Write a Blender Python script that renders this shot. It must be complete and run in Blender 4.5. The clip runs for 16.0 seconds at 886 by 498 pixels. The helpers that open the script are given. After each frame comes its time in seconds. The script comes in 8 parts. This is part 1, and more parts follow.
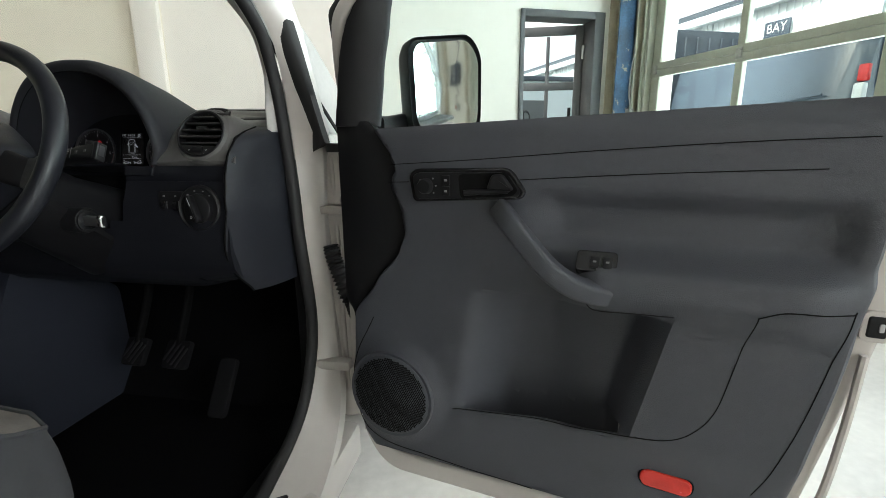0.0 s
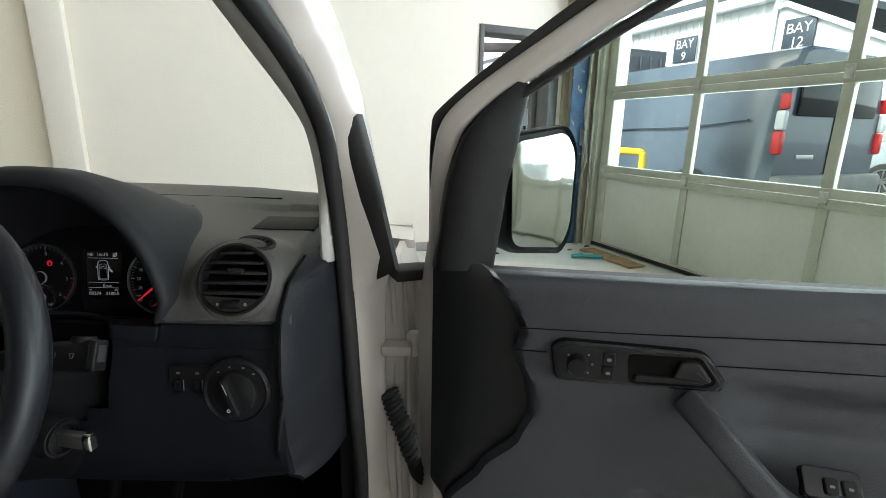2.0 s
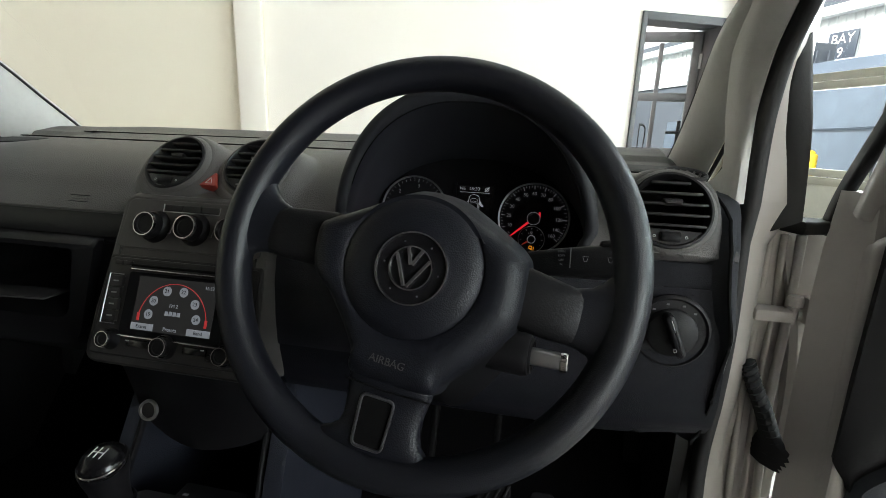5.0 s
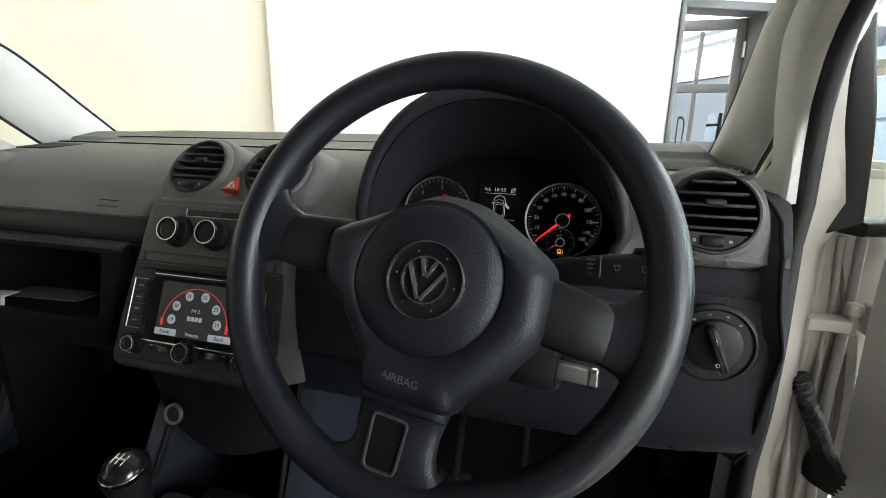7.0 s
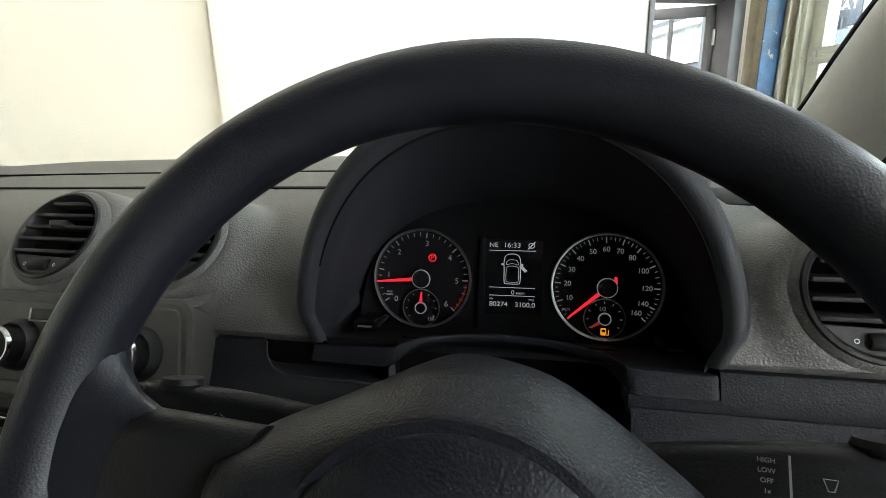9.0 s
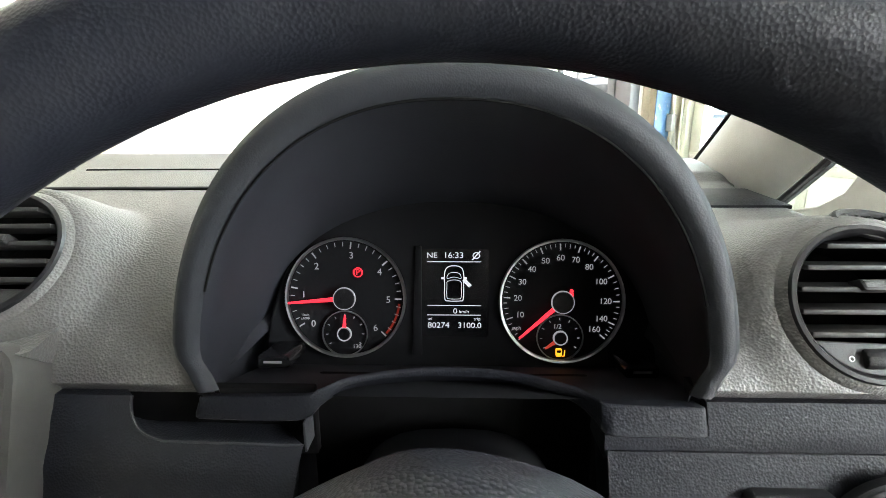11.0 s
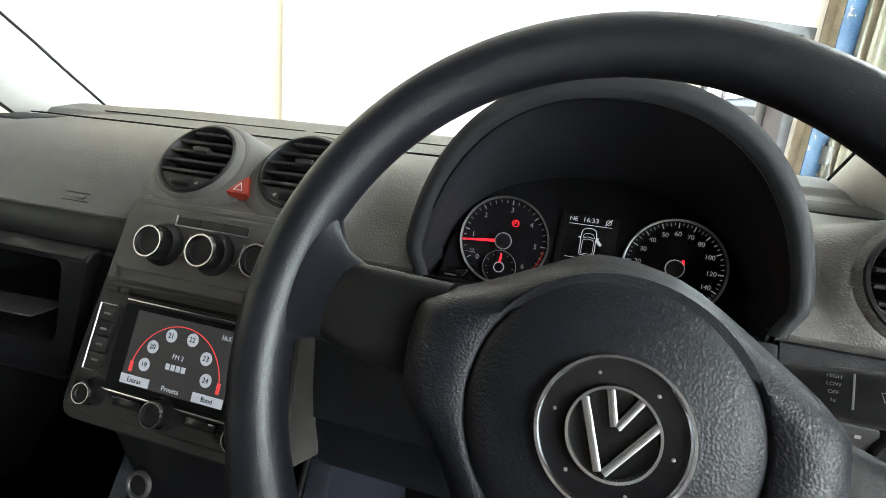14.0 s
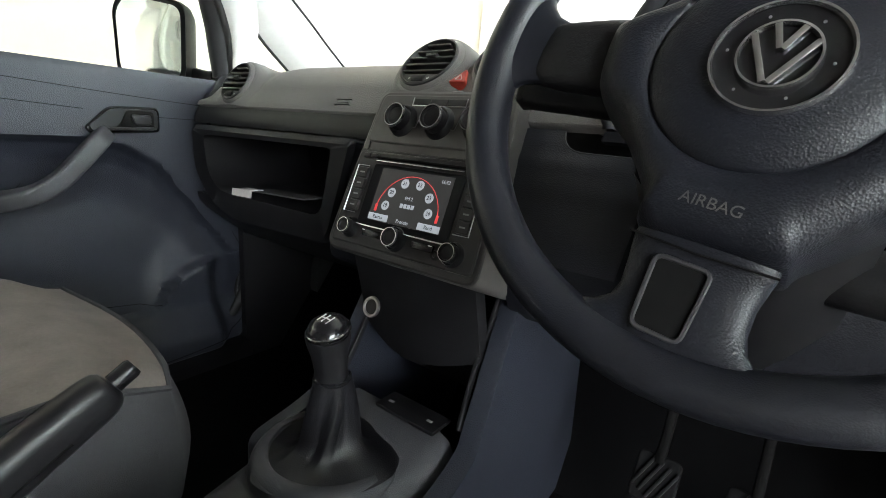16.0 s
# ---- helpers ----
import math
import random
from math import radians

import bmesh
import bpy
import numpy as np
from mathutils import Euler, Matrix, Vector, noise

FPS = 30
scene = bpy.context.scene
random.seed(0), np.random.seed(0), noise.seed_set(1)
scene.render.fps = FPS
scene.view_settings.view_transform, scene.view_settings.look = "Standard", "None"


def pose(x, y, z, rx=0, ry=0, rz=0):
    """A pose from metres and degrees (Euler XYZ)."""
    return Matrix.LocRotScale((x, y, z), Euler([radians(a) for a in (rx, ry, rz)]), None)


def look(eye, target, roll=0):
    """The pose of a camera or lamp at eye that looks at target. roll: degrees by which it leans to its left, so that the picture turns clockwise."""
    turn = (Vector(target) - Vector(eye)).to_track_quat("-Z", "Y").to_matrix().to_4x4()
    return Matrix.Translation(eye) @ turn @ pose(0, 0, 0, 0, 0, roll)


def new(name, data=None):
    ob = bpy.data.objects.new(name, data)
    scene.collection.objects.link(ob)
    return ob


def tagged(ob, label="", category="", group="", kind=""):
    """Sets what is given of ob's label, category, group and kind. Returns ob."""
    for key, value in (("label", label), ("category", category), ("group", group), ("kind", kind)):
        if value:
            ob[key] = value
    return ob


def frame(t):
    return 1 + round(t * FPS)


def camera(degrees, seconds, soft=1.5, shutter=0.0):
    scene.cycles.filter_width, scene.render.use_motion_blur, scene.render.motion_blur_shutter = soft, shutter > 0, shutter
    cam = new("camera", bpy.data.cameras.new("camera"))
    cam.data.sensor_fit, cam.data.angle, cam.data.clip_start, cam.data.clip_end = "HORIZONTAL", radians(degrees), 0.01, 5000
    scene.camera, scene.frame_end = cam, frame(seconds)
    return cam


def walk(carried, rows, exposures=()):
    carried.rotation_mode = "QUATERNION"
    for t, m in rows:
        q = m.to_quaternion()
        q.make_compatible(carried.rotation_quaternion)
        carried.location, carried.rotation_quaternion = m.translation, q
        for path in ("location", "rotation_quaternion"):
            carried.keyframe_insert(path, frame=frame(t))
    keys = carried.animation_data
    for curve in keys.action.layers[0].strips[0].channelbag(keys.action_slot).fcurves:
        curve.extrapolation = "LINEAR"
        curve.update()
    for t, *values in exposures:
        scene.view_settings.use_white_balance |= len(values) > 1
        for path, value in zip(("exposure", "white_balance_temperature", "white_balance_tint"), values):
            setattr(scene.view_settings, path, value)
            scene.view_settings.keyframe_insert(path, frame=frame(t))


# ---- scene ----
cam = camera(86.5, 16.0, 0.6)
METRES, EYE, TILT, LEAN, TURN = 1.8, 1.15, -13.5, 0.4, 9.5
ROWS = [
    (0.0, 0.0, 0.0, 0.0, 0.0, 0.0, -0.0),
    (0.5, -0.043, 0.0183, 0.0292, -5.25, 0.05, 1.35),
    (1.0, -0.0767, 0.039, 0.0743, -9.37, -0.31, 2.1),
    (1.5, -0.1195, 0.0833, 0.1192, -10.54, -0.66, 1.91),
    (2.0, -0.1591, 0.1352, 0.1432, -9.27, -0.65, 0.74),
    (2.5, -0.199, 0.1513, 0.1599, -6.26, -0.51, -0.63),
    (3.0, -0.2376, 0.1509, 0.1743, -4.19, -0.49, -1.45),
    (3.5, -0.2789, 0.1744, 0.1655, -1.54, -0.47, -2.08),
    (4.0, -0.3284, 0.199, 0.1283, -0.38, -0.55, -2.28),
    (4.5, -0.3654, 0.1956, 0.1101, 0.74, -0.44, -2.5),
    (5.0, -0.3905, 0.1787, 0.0893, 1.58, -0.4, -2.85),
    (7.5, -0.3821, 0.2076, 0.0998, 5.78, -1.02, -2.6),
    (8.0, -0.3937, 0.2534, 0.1188, 5.1, -1.08, -1.99),
    (8.5, -0.4022, 0.282, 0.1326, 4.12, -1.09, -0.96),
    (9.0, -0.4059, 0.3119, 0.1409, 2.08, -1.06, 0.66),
    (9.5, -0.4079, 0.335, 0.1476, -1.28, -1.07, 2.0),
    (10.0, -0.4085, 0.3523, 0.1491, -4.39, -0.82, 2.77),
    (12.5, -0.4145, 0.3572, 0.1397, -9.11, -0.55, 0.77),
    (13.0, -0.4278, 0.3238, 0.1358, -6.18, -0.46, -1.91),
    (13.5, -0.4357, 0.301, 0.1264, -1.52, -0.6, -4.66),
    (14.0, -0.4401, 0.2782, 0.1138, 4.93, -0.85, -7.05),
    (14.5, -0.4397, 0.2583, 0.0959, 11.91, -1.3, -8.61),
    (15.0, -0.432, 0.2355, 0.0831, 18.22, -1.76, -9.61),
    (15.5, -0.4292, 0.2249, 0.0554, 22.78, -2.25, -10.04),
    (16.0, -0.4234, 0.2326, 0.0198, 26.31, -2.52, -10.38),
]
EXPOSURES = [(0.0, 1.04), (1.0, 1.02), (2.5, 0.97), (3.5, 0.93), (5.0, 1.38), (7.5, 2.05), (8.0, 1.95), (9.0, 1.95), (10.0, 2.78), (12.5, 3.46), (13.0, 3.38), (13.5, 3.0), (14.5, 2.45), (15.0, 2.36), (16.0, 2.62)]
walk(cam, [(t, pose(1.2, 0, EYE, TILT, LEAN, TURN) @ pose(METRES * x, METRES * y, METRES * z, 90 + pitch, roll, yaw)) for t, x, y, z, yaw, pitch, roll in ROWS], EXPOSURES)

# the garage stands turned against the van
GROUND = 0.31
G = pose(0, 0, GROUND, 0, 0, 22.6)
GX, GY = 3.93, 3.72          # garage door wall, back wall, in garage axes

# ---- world and light ----
world = bpy.data.worlds.new("sky")
scene.world = world
world.use_nodes = True
wn = world.node_tree
sky = wn.nodes.new("ShaderNodeTexSky")
sky.sky_type, sky.sun_disc, sky.sun_elevation, sky.sun_rotation = "NISHITA", False, radians(46), radians(245)
sky.dust_density, sky.ozone_density, sky.air_density = 9.0, 0.6, 0.8
wn.nodes["Background"].inputs[1].default_value = 0.15
wn.links.new(sky.outputs[0], wn.nodes["Background"].inputs[0])
sun = new("sun", bpy.data.lights.new("sun", "SUN"))
sun.data.energy, sun.data.angle, sun.data.color = 4.8, radians(14), (1, 0.98, 0.96)
sun.matrix_world = look((0, 0, 0), (0.75, 0.35, -0.85))


def area(name, m, sx, sy, power, colour):
    data = bpy.data.lights.new(name, "AREA")
    data.shape, data.size, data.size_y, data.energy, data.color = "RECTANGLE", sx, sy, power, colour
    ob = new(name, data)
    ob.matrix_world = m
    return ob


# area lamps for daylight through the bay doors; the rear two, unseen, are stronger
for my, power in ((1.5, 130), (-4.75, 280), (-10.3, 240)):
    area("bay_daylight", G @ pose(GX + 0.35, my, 1.95, 0, 90, 0), 3.0, 4.6, power, (0.94, 0.965, 1.0))


# ---- materials ----
def mat(name, colour, rough=0.6, metal=0.0, vary=0.15, vscale=6.0, bump=0.0, bscale=900.0, kind="noise", spec=0.5, coat=0.0):
    """A procedural surface: base colour with blotches at two scales, roughness wear and fine relief."""
    m = bpy.data.materials.new(name)
    m.use_nodes = True
    nt = m.node_tree
    b = nt.nodes["Principled BSDF"]
    b.inputs["Roughness"].default_value = rough
    b.inputs["Metallic"].default_value = metal
    b.inputs["Specular IOR Level"].default_value = spec
    b.inputs["Coat Weight"].default_value = coat
    co = nt.nodes.new("ShaderNodeTexCoord")
    n1 = nt.nodes.new("ShaderNodeTexNoise")
    n1.inputs["Scale"].default_value, n1.inputs["Detail"].default_value = vscale, 6
    n2 = nt.nodes.new("ShaderNodeTexNoise")
    n2.inputs["Scale"].default_value, n2.inputs["Detail"].default_value = vscale * 14, 3
    nt.links.new(co.outputs["Object"], n1.inputs["Vector"])
    nt.links.new(co.outputs["Object"], n2.inputs["Vector"])
    add = nt.nodes.new("ShaderNodeMath")
    add.operation = "MULTIPLY_ADD"
    nt.links.new(n2.outputs["Fac"], add.inputs[0])
    add.inputs[1].default_value = 0.4
    nt.links.new(n1.outputs["Fac"], add.inputs[2])
    ramp = nt.nodes.new("ShaderNodeMapRange")
    ramp.inputs["From Min"].default_value, ramp.inputs["From Max"].default_value = 0.45, 0.95
    ramp.inputs["To Min"].default_value, ramp.inputs["To Max"].default_value = 1 - vary, 1 + vary
    nt.links.new(add.outputs[0], ramp.inputs["Value"])
    mul = nt.nodes.new("ShaderNodeVectorMath")
    mul.operation = "SCALE"
    mul.inputs[0].default_value = colour
    nt.links.new(ramp.outputs[0], mul.inputs["Scale"])
    nt.links.new(mul.outputs[0], b.inputs["Base Color"])
    rr = nt.nodes.new("ShaderNodeMapRange")
    rr.inputs["To Min"].default_value, rr.inputs["To Max"].default_value = max(0.02, rough - 0.08), min(1, rough + 0.08)
    nt.links.new(n1.outputs["Fac"], rr.inputs["Value"])
    nt.links.new(rr.outputs[0], b.inputs["Roughness"])
    if bump:
        if kind == "noise":
            t = nt.nodes.new("ShaderNodeTexNoise")
            t.inputs["Scale"].default_value, t.inputs["Detail"].default_value = bscale, 2
            out = t.outputs["Fac"]
        else:
            t = nt.nodes.new("ShaderNodeTexVoronoi")
            t.feature = "SMOOTH_F1" if kind == "leather" else "DISTANCE_TO_EDGE"
            t.inputs["Scale"].default_value = bscale
            if kind == "leather":
                t.inputs["Smoothness"].default_value = 0.3
            out = t.outputs["Distance"]
        nt.links.new(co.outputs["Object"], t.inputs["Vector"])
        bp = nt.nodes.new("ShaderNodeBump")
        bp.inputs["Strength"].default_value, bp.inputs["Distance"].default_value = bump, 0.0015
        nt.links.new(out, bp.inputs["Height"])
        nt.links.new(bp.outputs[0], b.inputs["Normal"])
    return m


def worn_paint(m, under, scale, limit):
    """Chips the paint of a material off down to the colour under it."""
    nt = m.node_tree
    b = nt.nodes["Principled BSDF"]
    top = b.inputs["Base Color"].links[0].from_socket
    co = nt.nodes.new("ShaderNodeTexCoord")
    n = nt.nodes.new("ShaderNodeTexNoise")
    n.inputs["Scale"].default_value, n.inputs["Detail"].default_value, n.inputs["Roughness"].default_value = scale, 8, 0.7
    st = nt.nodes.new("ShaderNodeMapRange")
    st.inputs["From Min"].default_value, st.inputs["From Max"].default_value = limit, limit + 0.02
    mx = nt.nodes.new("ShaderNodeMix")
    mx.data_type = "RGBA"
    nt.links.new(co.outputs["Object"], n.inputs["Vector"])
    nt.links.new(n.outputs["Fac"], st.inputs["Value"])
    nt.links.new(st.outputs[0], mx.inputs["Factor"])
    mx_a = [i for i in mx.inputs if i.type == "RGBA"][0]
    mx_b = [i for i in mx.inputs if i.type == "RGBA"][1]
    mx_b.default_value = (*under, 1)
    nt.links.new(top, mx_a)
    nt.links.new([o for o in mx.outputs if o.type == "RGBA"][0], b.inputs["Base Color"])


def glow(name, colour, strength):
    m = bpy.data.materials.new(name)
    m.use_nodes = True
    b = m.node_tree.nodes["Principled BSDF"]
    b.inputs["Base Color"].default_value = (*[0.16 * c for c in colour], 1)
    b.inputs["Emission Color"].default_value = (*colour, 1)
    b.inputs["Emission Strength"].default_value = strength
    b.inputs["Specular IOR Level"].default_value = 0.18
    b.inputs["Roughness"].default_value = 0.4
    return m


def glass(name, tint=(1, 1, 1), gloss=1.0):
    m = bpy.data.materials.new(name)
    m.use_nodes = True
    nt = m.node_tree
    nt.nodes.remove(nt.nodes["Principled BSDF"])
    tr, gl, mix, fr, pw = (nt.nodes.new("ShaderNode" + n) for n in ("BsdfTransparent", "BsdfGlossy", "MixShader", "LayerWeight", "Math"))
    tr.inputs[0].default_value = (*tint, 1)
    gl.inputs["Roughness"].default_value = 0.02
    fr.inputs[0].default_value = 0.5
    pw.operation = "POWER"
    pw.inputs[1].default_value = 5.0 - gloss
    nt.links.new(fr.outputs["Facing"], pw.inputs[0])
    nt.links.new(pw.outputs[0], mix.inputs[0])
    nt.links.new(tr.outputs[0], mix.inputs[1])
    nt.links.new(gl.outputs[0], mix.inputs[2])
    nt.links.new(mix.outputs[0], nt.nodes["Material Output"].inputs[0])
    return m


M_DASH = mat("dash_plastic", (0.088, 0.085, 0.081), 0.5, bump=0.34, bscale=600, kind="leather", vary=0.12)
# dash plastic darkened, so the lower panels carry their shade in the colour
M_DASH_LOW = mat("dark_shaded_dash_plastic", (0.0082, 0.0088, 0.0118), 0.55, spec=0.17, bump=0.22, bscale=640, kind="leather", vary=0.12)
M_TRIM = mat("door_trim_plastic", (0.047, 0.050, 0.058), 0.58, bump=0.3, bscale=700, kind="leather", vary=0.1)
# also colours the passenger door's trim, darker there to hold its shade
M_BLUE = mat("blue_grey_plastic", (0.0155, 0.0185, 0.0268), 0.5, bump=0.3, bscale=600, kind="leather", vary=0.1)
M_ENDCAP = mat("end_cap_plastic", (0.0125, 0.014, 0.019), 0.5, bump=0.22, bscale=700, kind="leather", vary=0.1, spec=0.4)
M_BLACK = mat("black_plastic", (0.0060, 0.0060, 0.0068), 0.5, spec=0.3, bump=0.2, bscale=700, vary=0.2)
M_BLACKGLOSS = mat("gloss_black_plastic", (0.008, 0.008, 0.009), 0.18, vary=0.1)
# near-black for joints, and for the shade inside slots and recesses
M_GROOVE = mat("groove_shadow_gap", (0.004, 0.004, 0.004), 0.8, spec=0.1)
M_RUBBER = mat("black_rubber", (0.012, 0.012, 0.012), 0.7, bump=0.2, bscale=300)
M_HOOD = mat("hood_soft_plastic", (0.0145, 0.0157, 0.019), 0.62, spec=0.35, bump=0.10, bscale=900, kind="leather")
M_LINING = mat("hood_lining_plastic", (0.0125, 0.0138, 0.0175), 0.6, spec=0.32, bump=0.1, bscale=900)
M_WHEEL = mat("wheel_rim_plastic", (0.0078, 0.0087, 0.0122), 0.40, spec=0.44, bump=0.10, bscale=1150, kind="leather", vary=0.25, vscale=12)
M_PAD = mat("airbag_pad_plastic", (0.0070, 0.0079, 0.0115), 0.44, spec=0.31, bump=0.20, bscale=820, kind="leather", vary=0.15)
M_SMOOTH = mat("smooth_dark_plastic", (0.0075, 0.0075, 0.0085), 0.4, spec=0.35, vary=0.15)
M_FASCIA = mat("fascia_plastic", (0.021, 0.0205, 0.020), 0.45, spec=0.28, vary=0.15, bump=0.15, bscale=900)
M_RINGCHROME = mat("worn_chrome", (0.42, 0.42, 0.43), 0.22, 1.0, vary=0.08)
M_STACK = mat("stack_plastic", (0.068, 0.065, 0.061), 0.5, spec=0.35, bump=0.12, bscale=900, vary=0.12)
M_CONSOLE = mat("console_plastic", (0.045, 0.046, 0.050), 0.5, spec=0.4, bump=0.15, bscale=800, kind="leather", vary=0.12)
M_CHROME = mat("chrome", (0.66, 0.66, 0.67), 0.15, 1.0, vary=0.05)
M_BADGE = mat("bright_badge_chrome", (0.62, 0.62, 0.63), 0.24, 1.0, vary=0.05)
M_SATIN = mat("satin_silver", (0.42, 0.42, 0.43), 0.35, 1.0, vary=0.08)
M_PAINT = mat("silver_white_paint", (0.47, 0.44, 0.405), 0.32, 0.0, vary=0.05, vscale=3, coat=0.6)
M_PILLAR = mat("pillar_trim", (0.46, 0.455, 0.43), 0.6, vary=0.08, bump=0.25, bscale=900)
M_STEEL = mat("hinge_steel", (0.48, 0.465, 0.43), 0.4, 0.3, vary=0.2, vscale=20)
# black carpet taken darker still, with the footwell's shade in the colour
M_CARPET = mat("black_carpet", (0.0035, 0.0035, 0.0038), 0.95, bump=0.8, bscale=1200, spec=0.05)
M_SEAT = mat("seat_fabric", (0.19, 0.168, 0.148), 0.9, bump=0.6, bscale=1500, vary=0.2, vscale=20)
M_SEATSIDE = mat("seat_side_fabric", (0.045, 0.045, 0.048), 0.9, bump=0.6, bscale=1500, vary=0.2, vscale=20)
M_LEATHER = mat("gaiter_leatherette", (0.006, 0.006, 0.0072), 0.42, bump=0.18, bscale=700, kind="leather", vary=0.2, spec=0.35)
M_HEADLINER = mat("headliner_felt", (0.45, 0.44, 0.42), 0.95, bump=0.4, bscale=900)
M_REDREF = mat("red_reflector", (0.55, 0.03, 0.02), 0.25, vary=0.15, vscale=40, bump=0.4, bscale=300, kind="edge")
M_HAZARD = mat("red_button", (0.34, 0.04, 0.025), 0.35, vary=0.1)
M_MIRROR = mat("mirror_glass", (0.9, 0.92, 0.92), 0.02, 1.0, vary=0.01)
M_BOOKLET = mat("grey_booklet", (0.045, 0.044, 0.043), 0.7, vary=0.15, vscale=30)
M_SLOTTRIM = mat("dark_satin_trim", (0.10, 0.10, 0.105), 0.32, 0.7, vary=0.15)
M_PAPER = mat("paper", (0.42, 0.41, 0.39), 0.8, vary=0.1, vscale=30)
M_PRINT = mat("white_print", (0.6, 0.6, 0.6), 0.6, vary=0.05)
M_GREYPRINT = mat("grey_print", (0.2, 0.2, 0.2), 0.6, vary=0.05)
M_FACE = mat("gauge_face", (0.0066, 0.0068, 0.0078), 0.75, vary=0.1, spec=0.1)
M_GLASS = glass("clear_glass", (0.96, 0.98, 0.97), 0.8)
M_DOORGLASS = glass("green_tinted_car_glass", (0.84, 0.945, 0.925), 0.8)
M_TINT = glass("greenish_glass", (0.92, 0.97, 0.96), 1.0)
E_WHITE = glow("white_backlight", (0.9, 0.93, 1.0), 0.075)
E_DIM = glow("dim_white_backlight", (0.9, 0.9, 0.95), 0.032)
E_RED = glow("red_backlight", (1.0, 0.03, 0.05), 0.200)
E_REDDIM = glow("red_scale", (0.9, 0.10, 0.06), 0.050)
E_REDBAND = glow("red_band", (0.8, 0.07, 0.04), 0.016)
# much darker than the other rubber: the footwell's shade is in it
M_PEDAL = mat("shaded_pedal_rubber", (0.0045, 0.0045, 0.005), 0.8, spec=0.15, bump=0.2, bscale=300)
E_AMBER = glow("amber_backlight", (1.0, 0.35, 0.02), 0.200)
E_SCREEN = glow("radio_screen_dark", (0.055, 0.055, 0.055), 0.095)
E_SCRWHITE = glow("radio_screen_white", (0.75, 0.82, 0.9), 0.080)
E_SCRRED = glow("radio_screen_red", (0.8, 0.07, 0.07), 0.150)
M_WALL = mat("painted_wall", (0.815, 0.765, 0.70), 0.75, vary=0.03, vscale=1.2, bump=0.1, bscale=60)
M_WALL2 = mat("painted_wall_yellow", (0.81, 0.75, 0.63), 0.75, vary=0.03, vscale=1.2, bump=0.1, bscale=60)
M_SKIRT = mat("grey_skirting", (0.25, 0.25, 0.24), 0.7, vary=0.2)
M_FLOOR = mat("workshop_floor_paint", (0.61, 0.59, 0.55), 0.42, vary=0.16, vscale=2.5, bump=0.15, bscale=80)
M_CEIL = mat("ceiling_sheet", (0.6, 0.6, 0.58), 0.8, vary=0.1)
M_DOORGREY = mat("grey_door_paint", (0.095, 0.095, 0.10), 0.5, vary=0.2, vscale=8)
M_BLUEPAINT = mat("worn_blue_paint", (0.035, 0.095, 0.19), 0.5, vary=0.6, vscale=5, bump=0.4, bscale=60)
worn_paint(M_BLUEPAINT, (0.40, 0.35, 0.28), 9.0, 0.60)
M_TANPAINT = mat("tan_frame_paint", (0.46, 0.40, 0.30), 0.55, vary=0.25, vscale=6)
M_BAYFRAME = mat("bay_door_frame", (0.44, 0.44, 0.36), 0.45, vary=0.12, vscale=6)
M_BAYPANEL = mat("bay_door_panel", (0.58, 0.59, 0.52), 0.5, vary=0.08, vscale=3, bump=0.15, bscale=120)
M_ASPHALT = mat("yard_asphalt", (0.10, 0.10, 0.10), 0.9, vary=0.25, bump=0.5, bscale=200)
M_CLAD = mat("white_cladding", (0.64, 0.67, 0.70), 0.6, vary=0.06)
M_CLADBLUE = mat("blue_cladding", (0.055, 0.062, 0.08), 0.5, vary=0.1)
M_SIGN = mat("dark_sign", (0.03, 0.04, 0.06), 0.5)
M_VAN = mat("dark_grey_van_paint", (0.066, 0.083, 0.112), 0.22, vary=0.08, coat=0.5)
M_VANGLASS = mat("dark_window_glass", (0.012, 0.014, 0.017), 0.06)
M_TAIL = mat("tail_lamp_red", (0.6, 0.03, 0.03), 0.2, vary=0.2, vscale=20)
M_TAILW = mat("tail_lamp_clear", (0.7, 0.7, 0.72), 0.2)
M_YELLOW = mat("yellow_paint", (0.75, 0.47, 0.02), 0.45, vary=0.1)
M_CARSILVER = mat("silver_car_paint", (0.34, 0.37, 0.41), 0.25, 0.3, coat=0.6)
M_TYRE = mat("tyre_rubber", (0.02, 0.02, 0.02), 0.85)
M_CABLE = mat("grey_cable", (0.3, 0.29, 0.26), 0.6)
M_DEBRIS = mat("dark_debris", (0.12, 0.09, 0.06), 0.9, vary=0.5, vscale=40)
M_TEAL = mat("teal_plastic", (0.02, 0.25, 0.28), 0.4, vary=0.2)


# ---- mesh helpers ----
def emptyat(name, m=None):
    ob = new(name)
    ob.empty_display_size = 0.05
    if m is not None:
        ob.matrix_world = m
    return ob


def part(name, bm, material, parent=None, label="", sharp=35, m=None):
    """Links a bmesh as one mesh object, smooth but for its sharp edges."""
    bmesh.ops.recalc_face_normals(bm, faces=bm.faces)
    lim = radians(sharp)
    for e in bm.edges:
        if len(e.link_faces) == 2 and e.calc_face_angle(0) > lim:
            e.smooth = False
    for f in bm.faces:
        f.smooth = len(f.verts) < 9
    me = bpy.data.meshes.new(name)
    bm.to_mesh(me)
    bm.free()
    me.materials.append(material)
    ob = new(name, me)
    if m is not None:
        ob.matrix_basis = m
    if parent is not None:
        ob.parent = parent
    if label:
        ob["label"] = label
    return ob


def B():
    return bmesh.new()


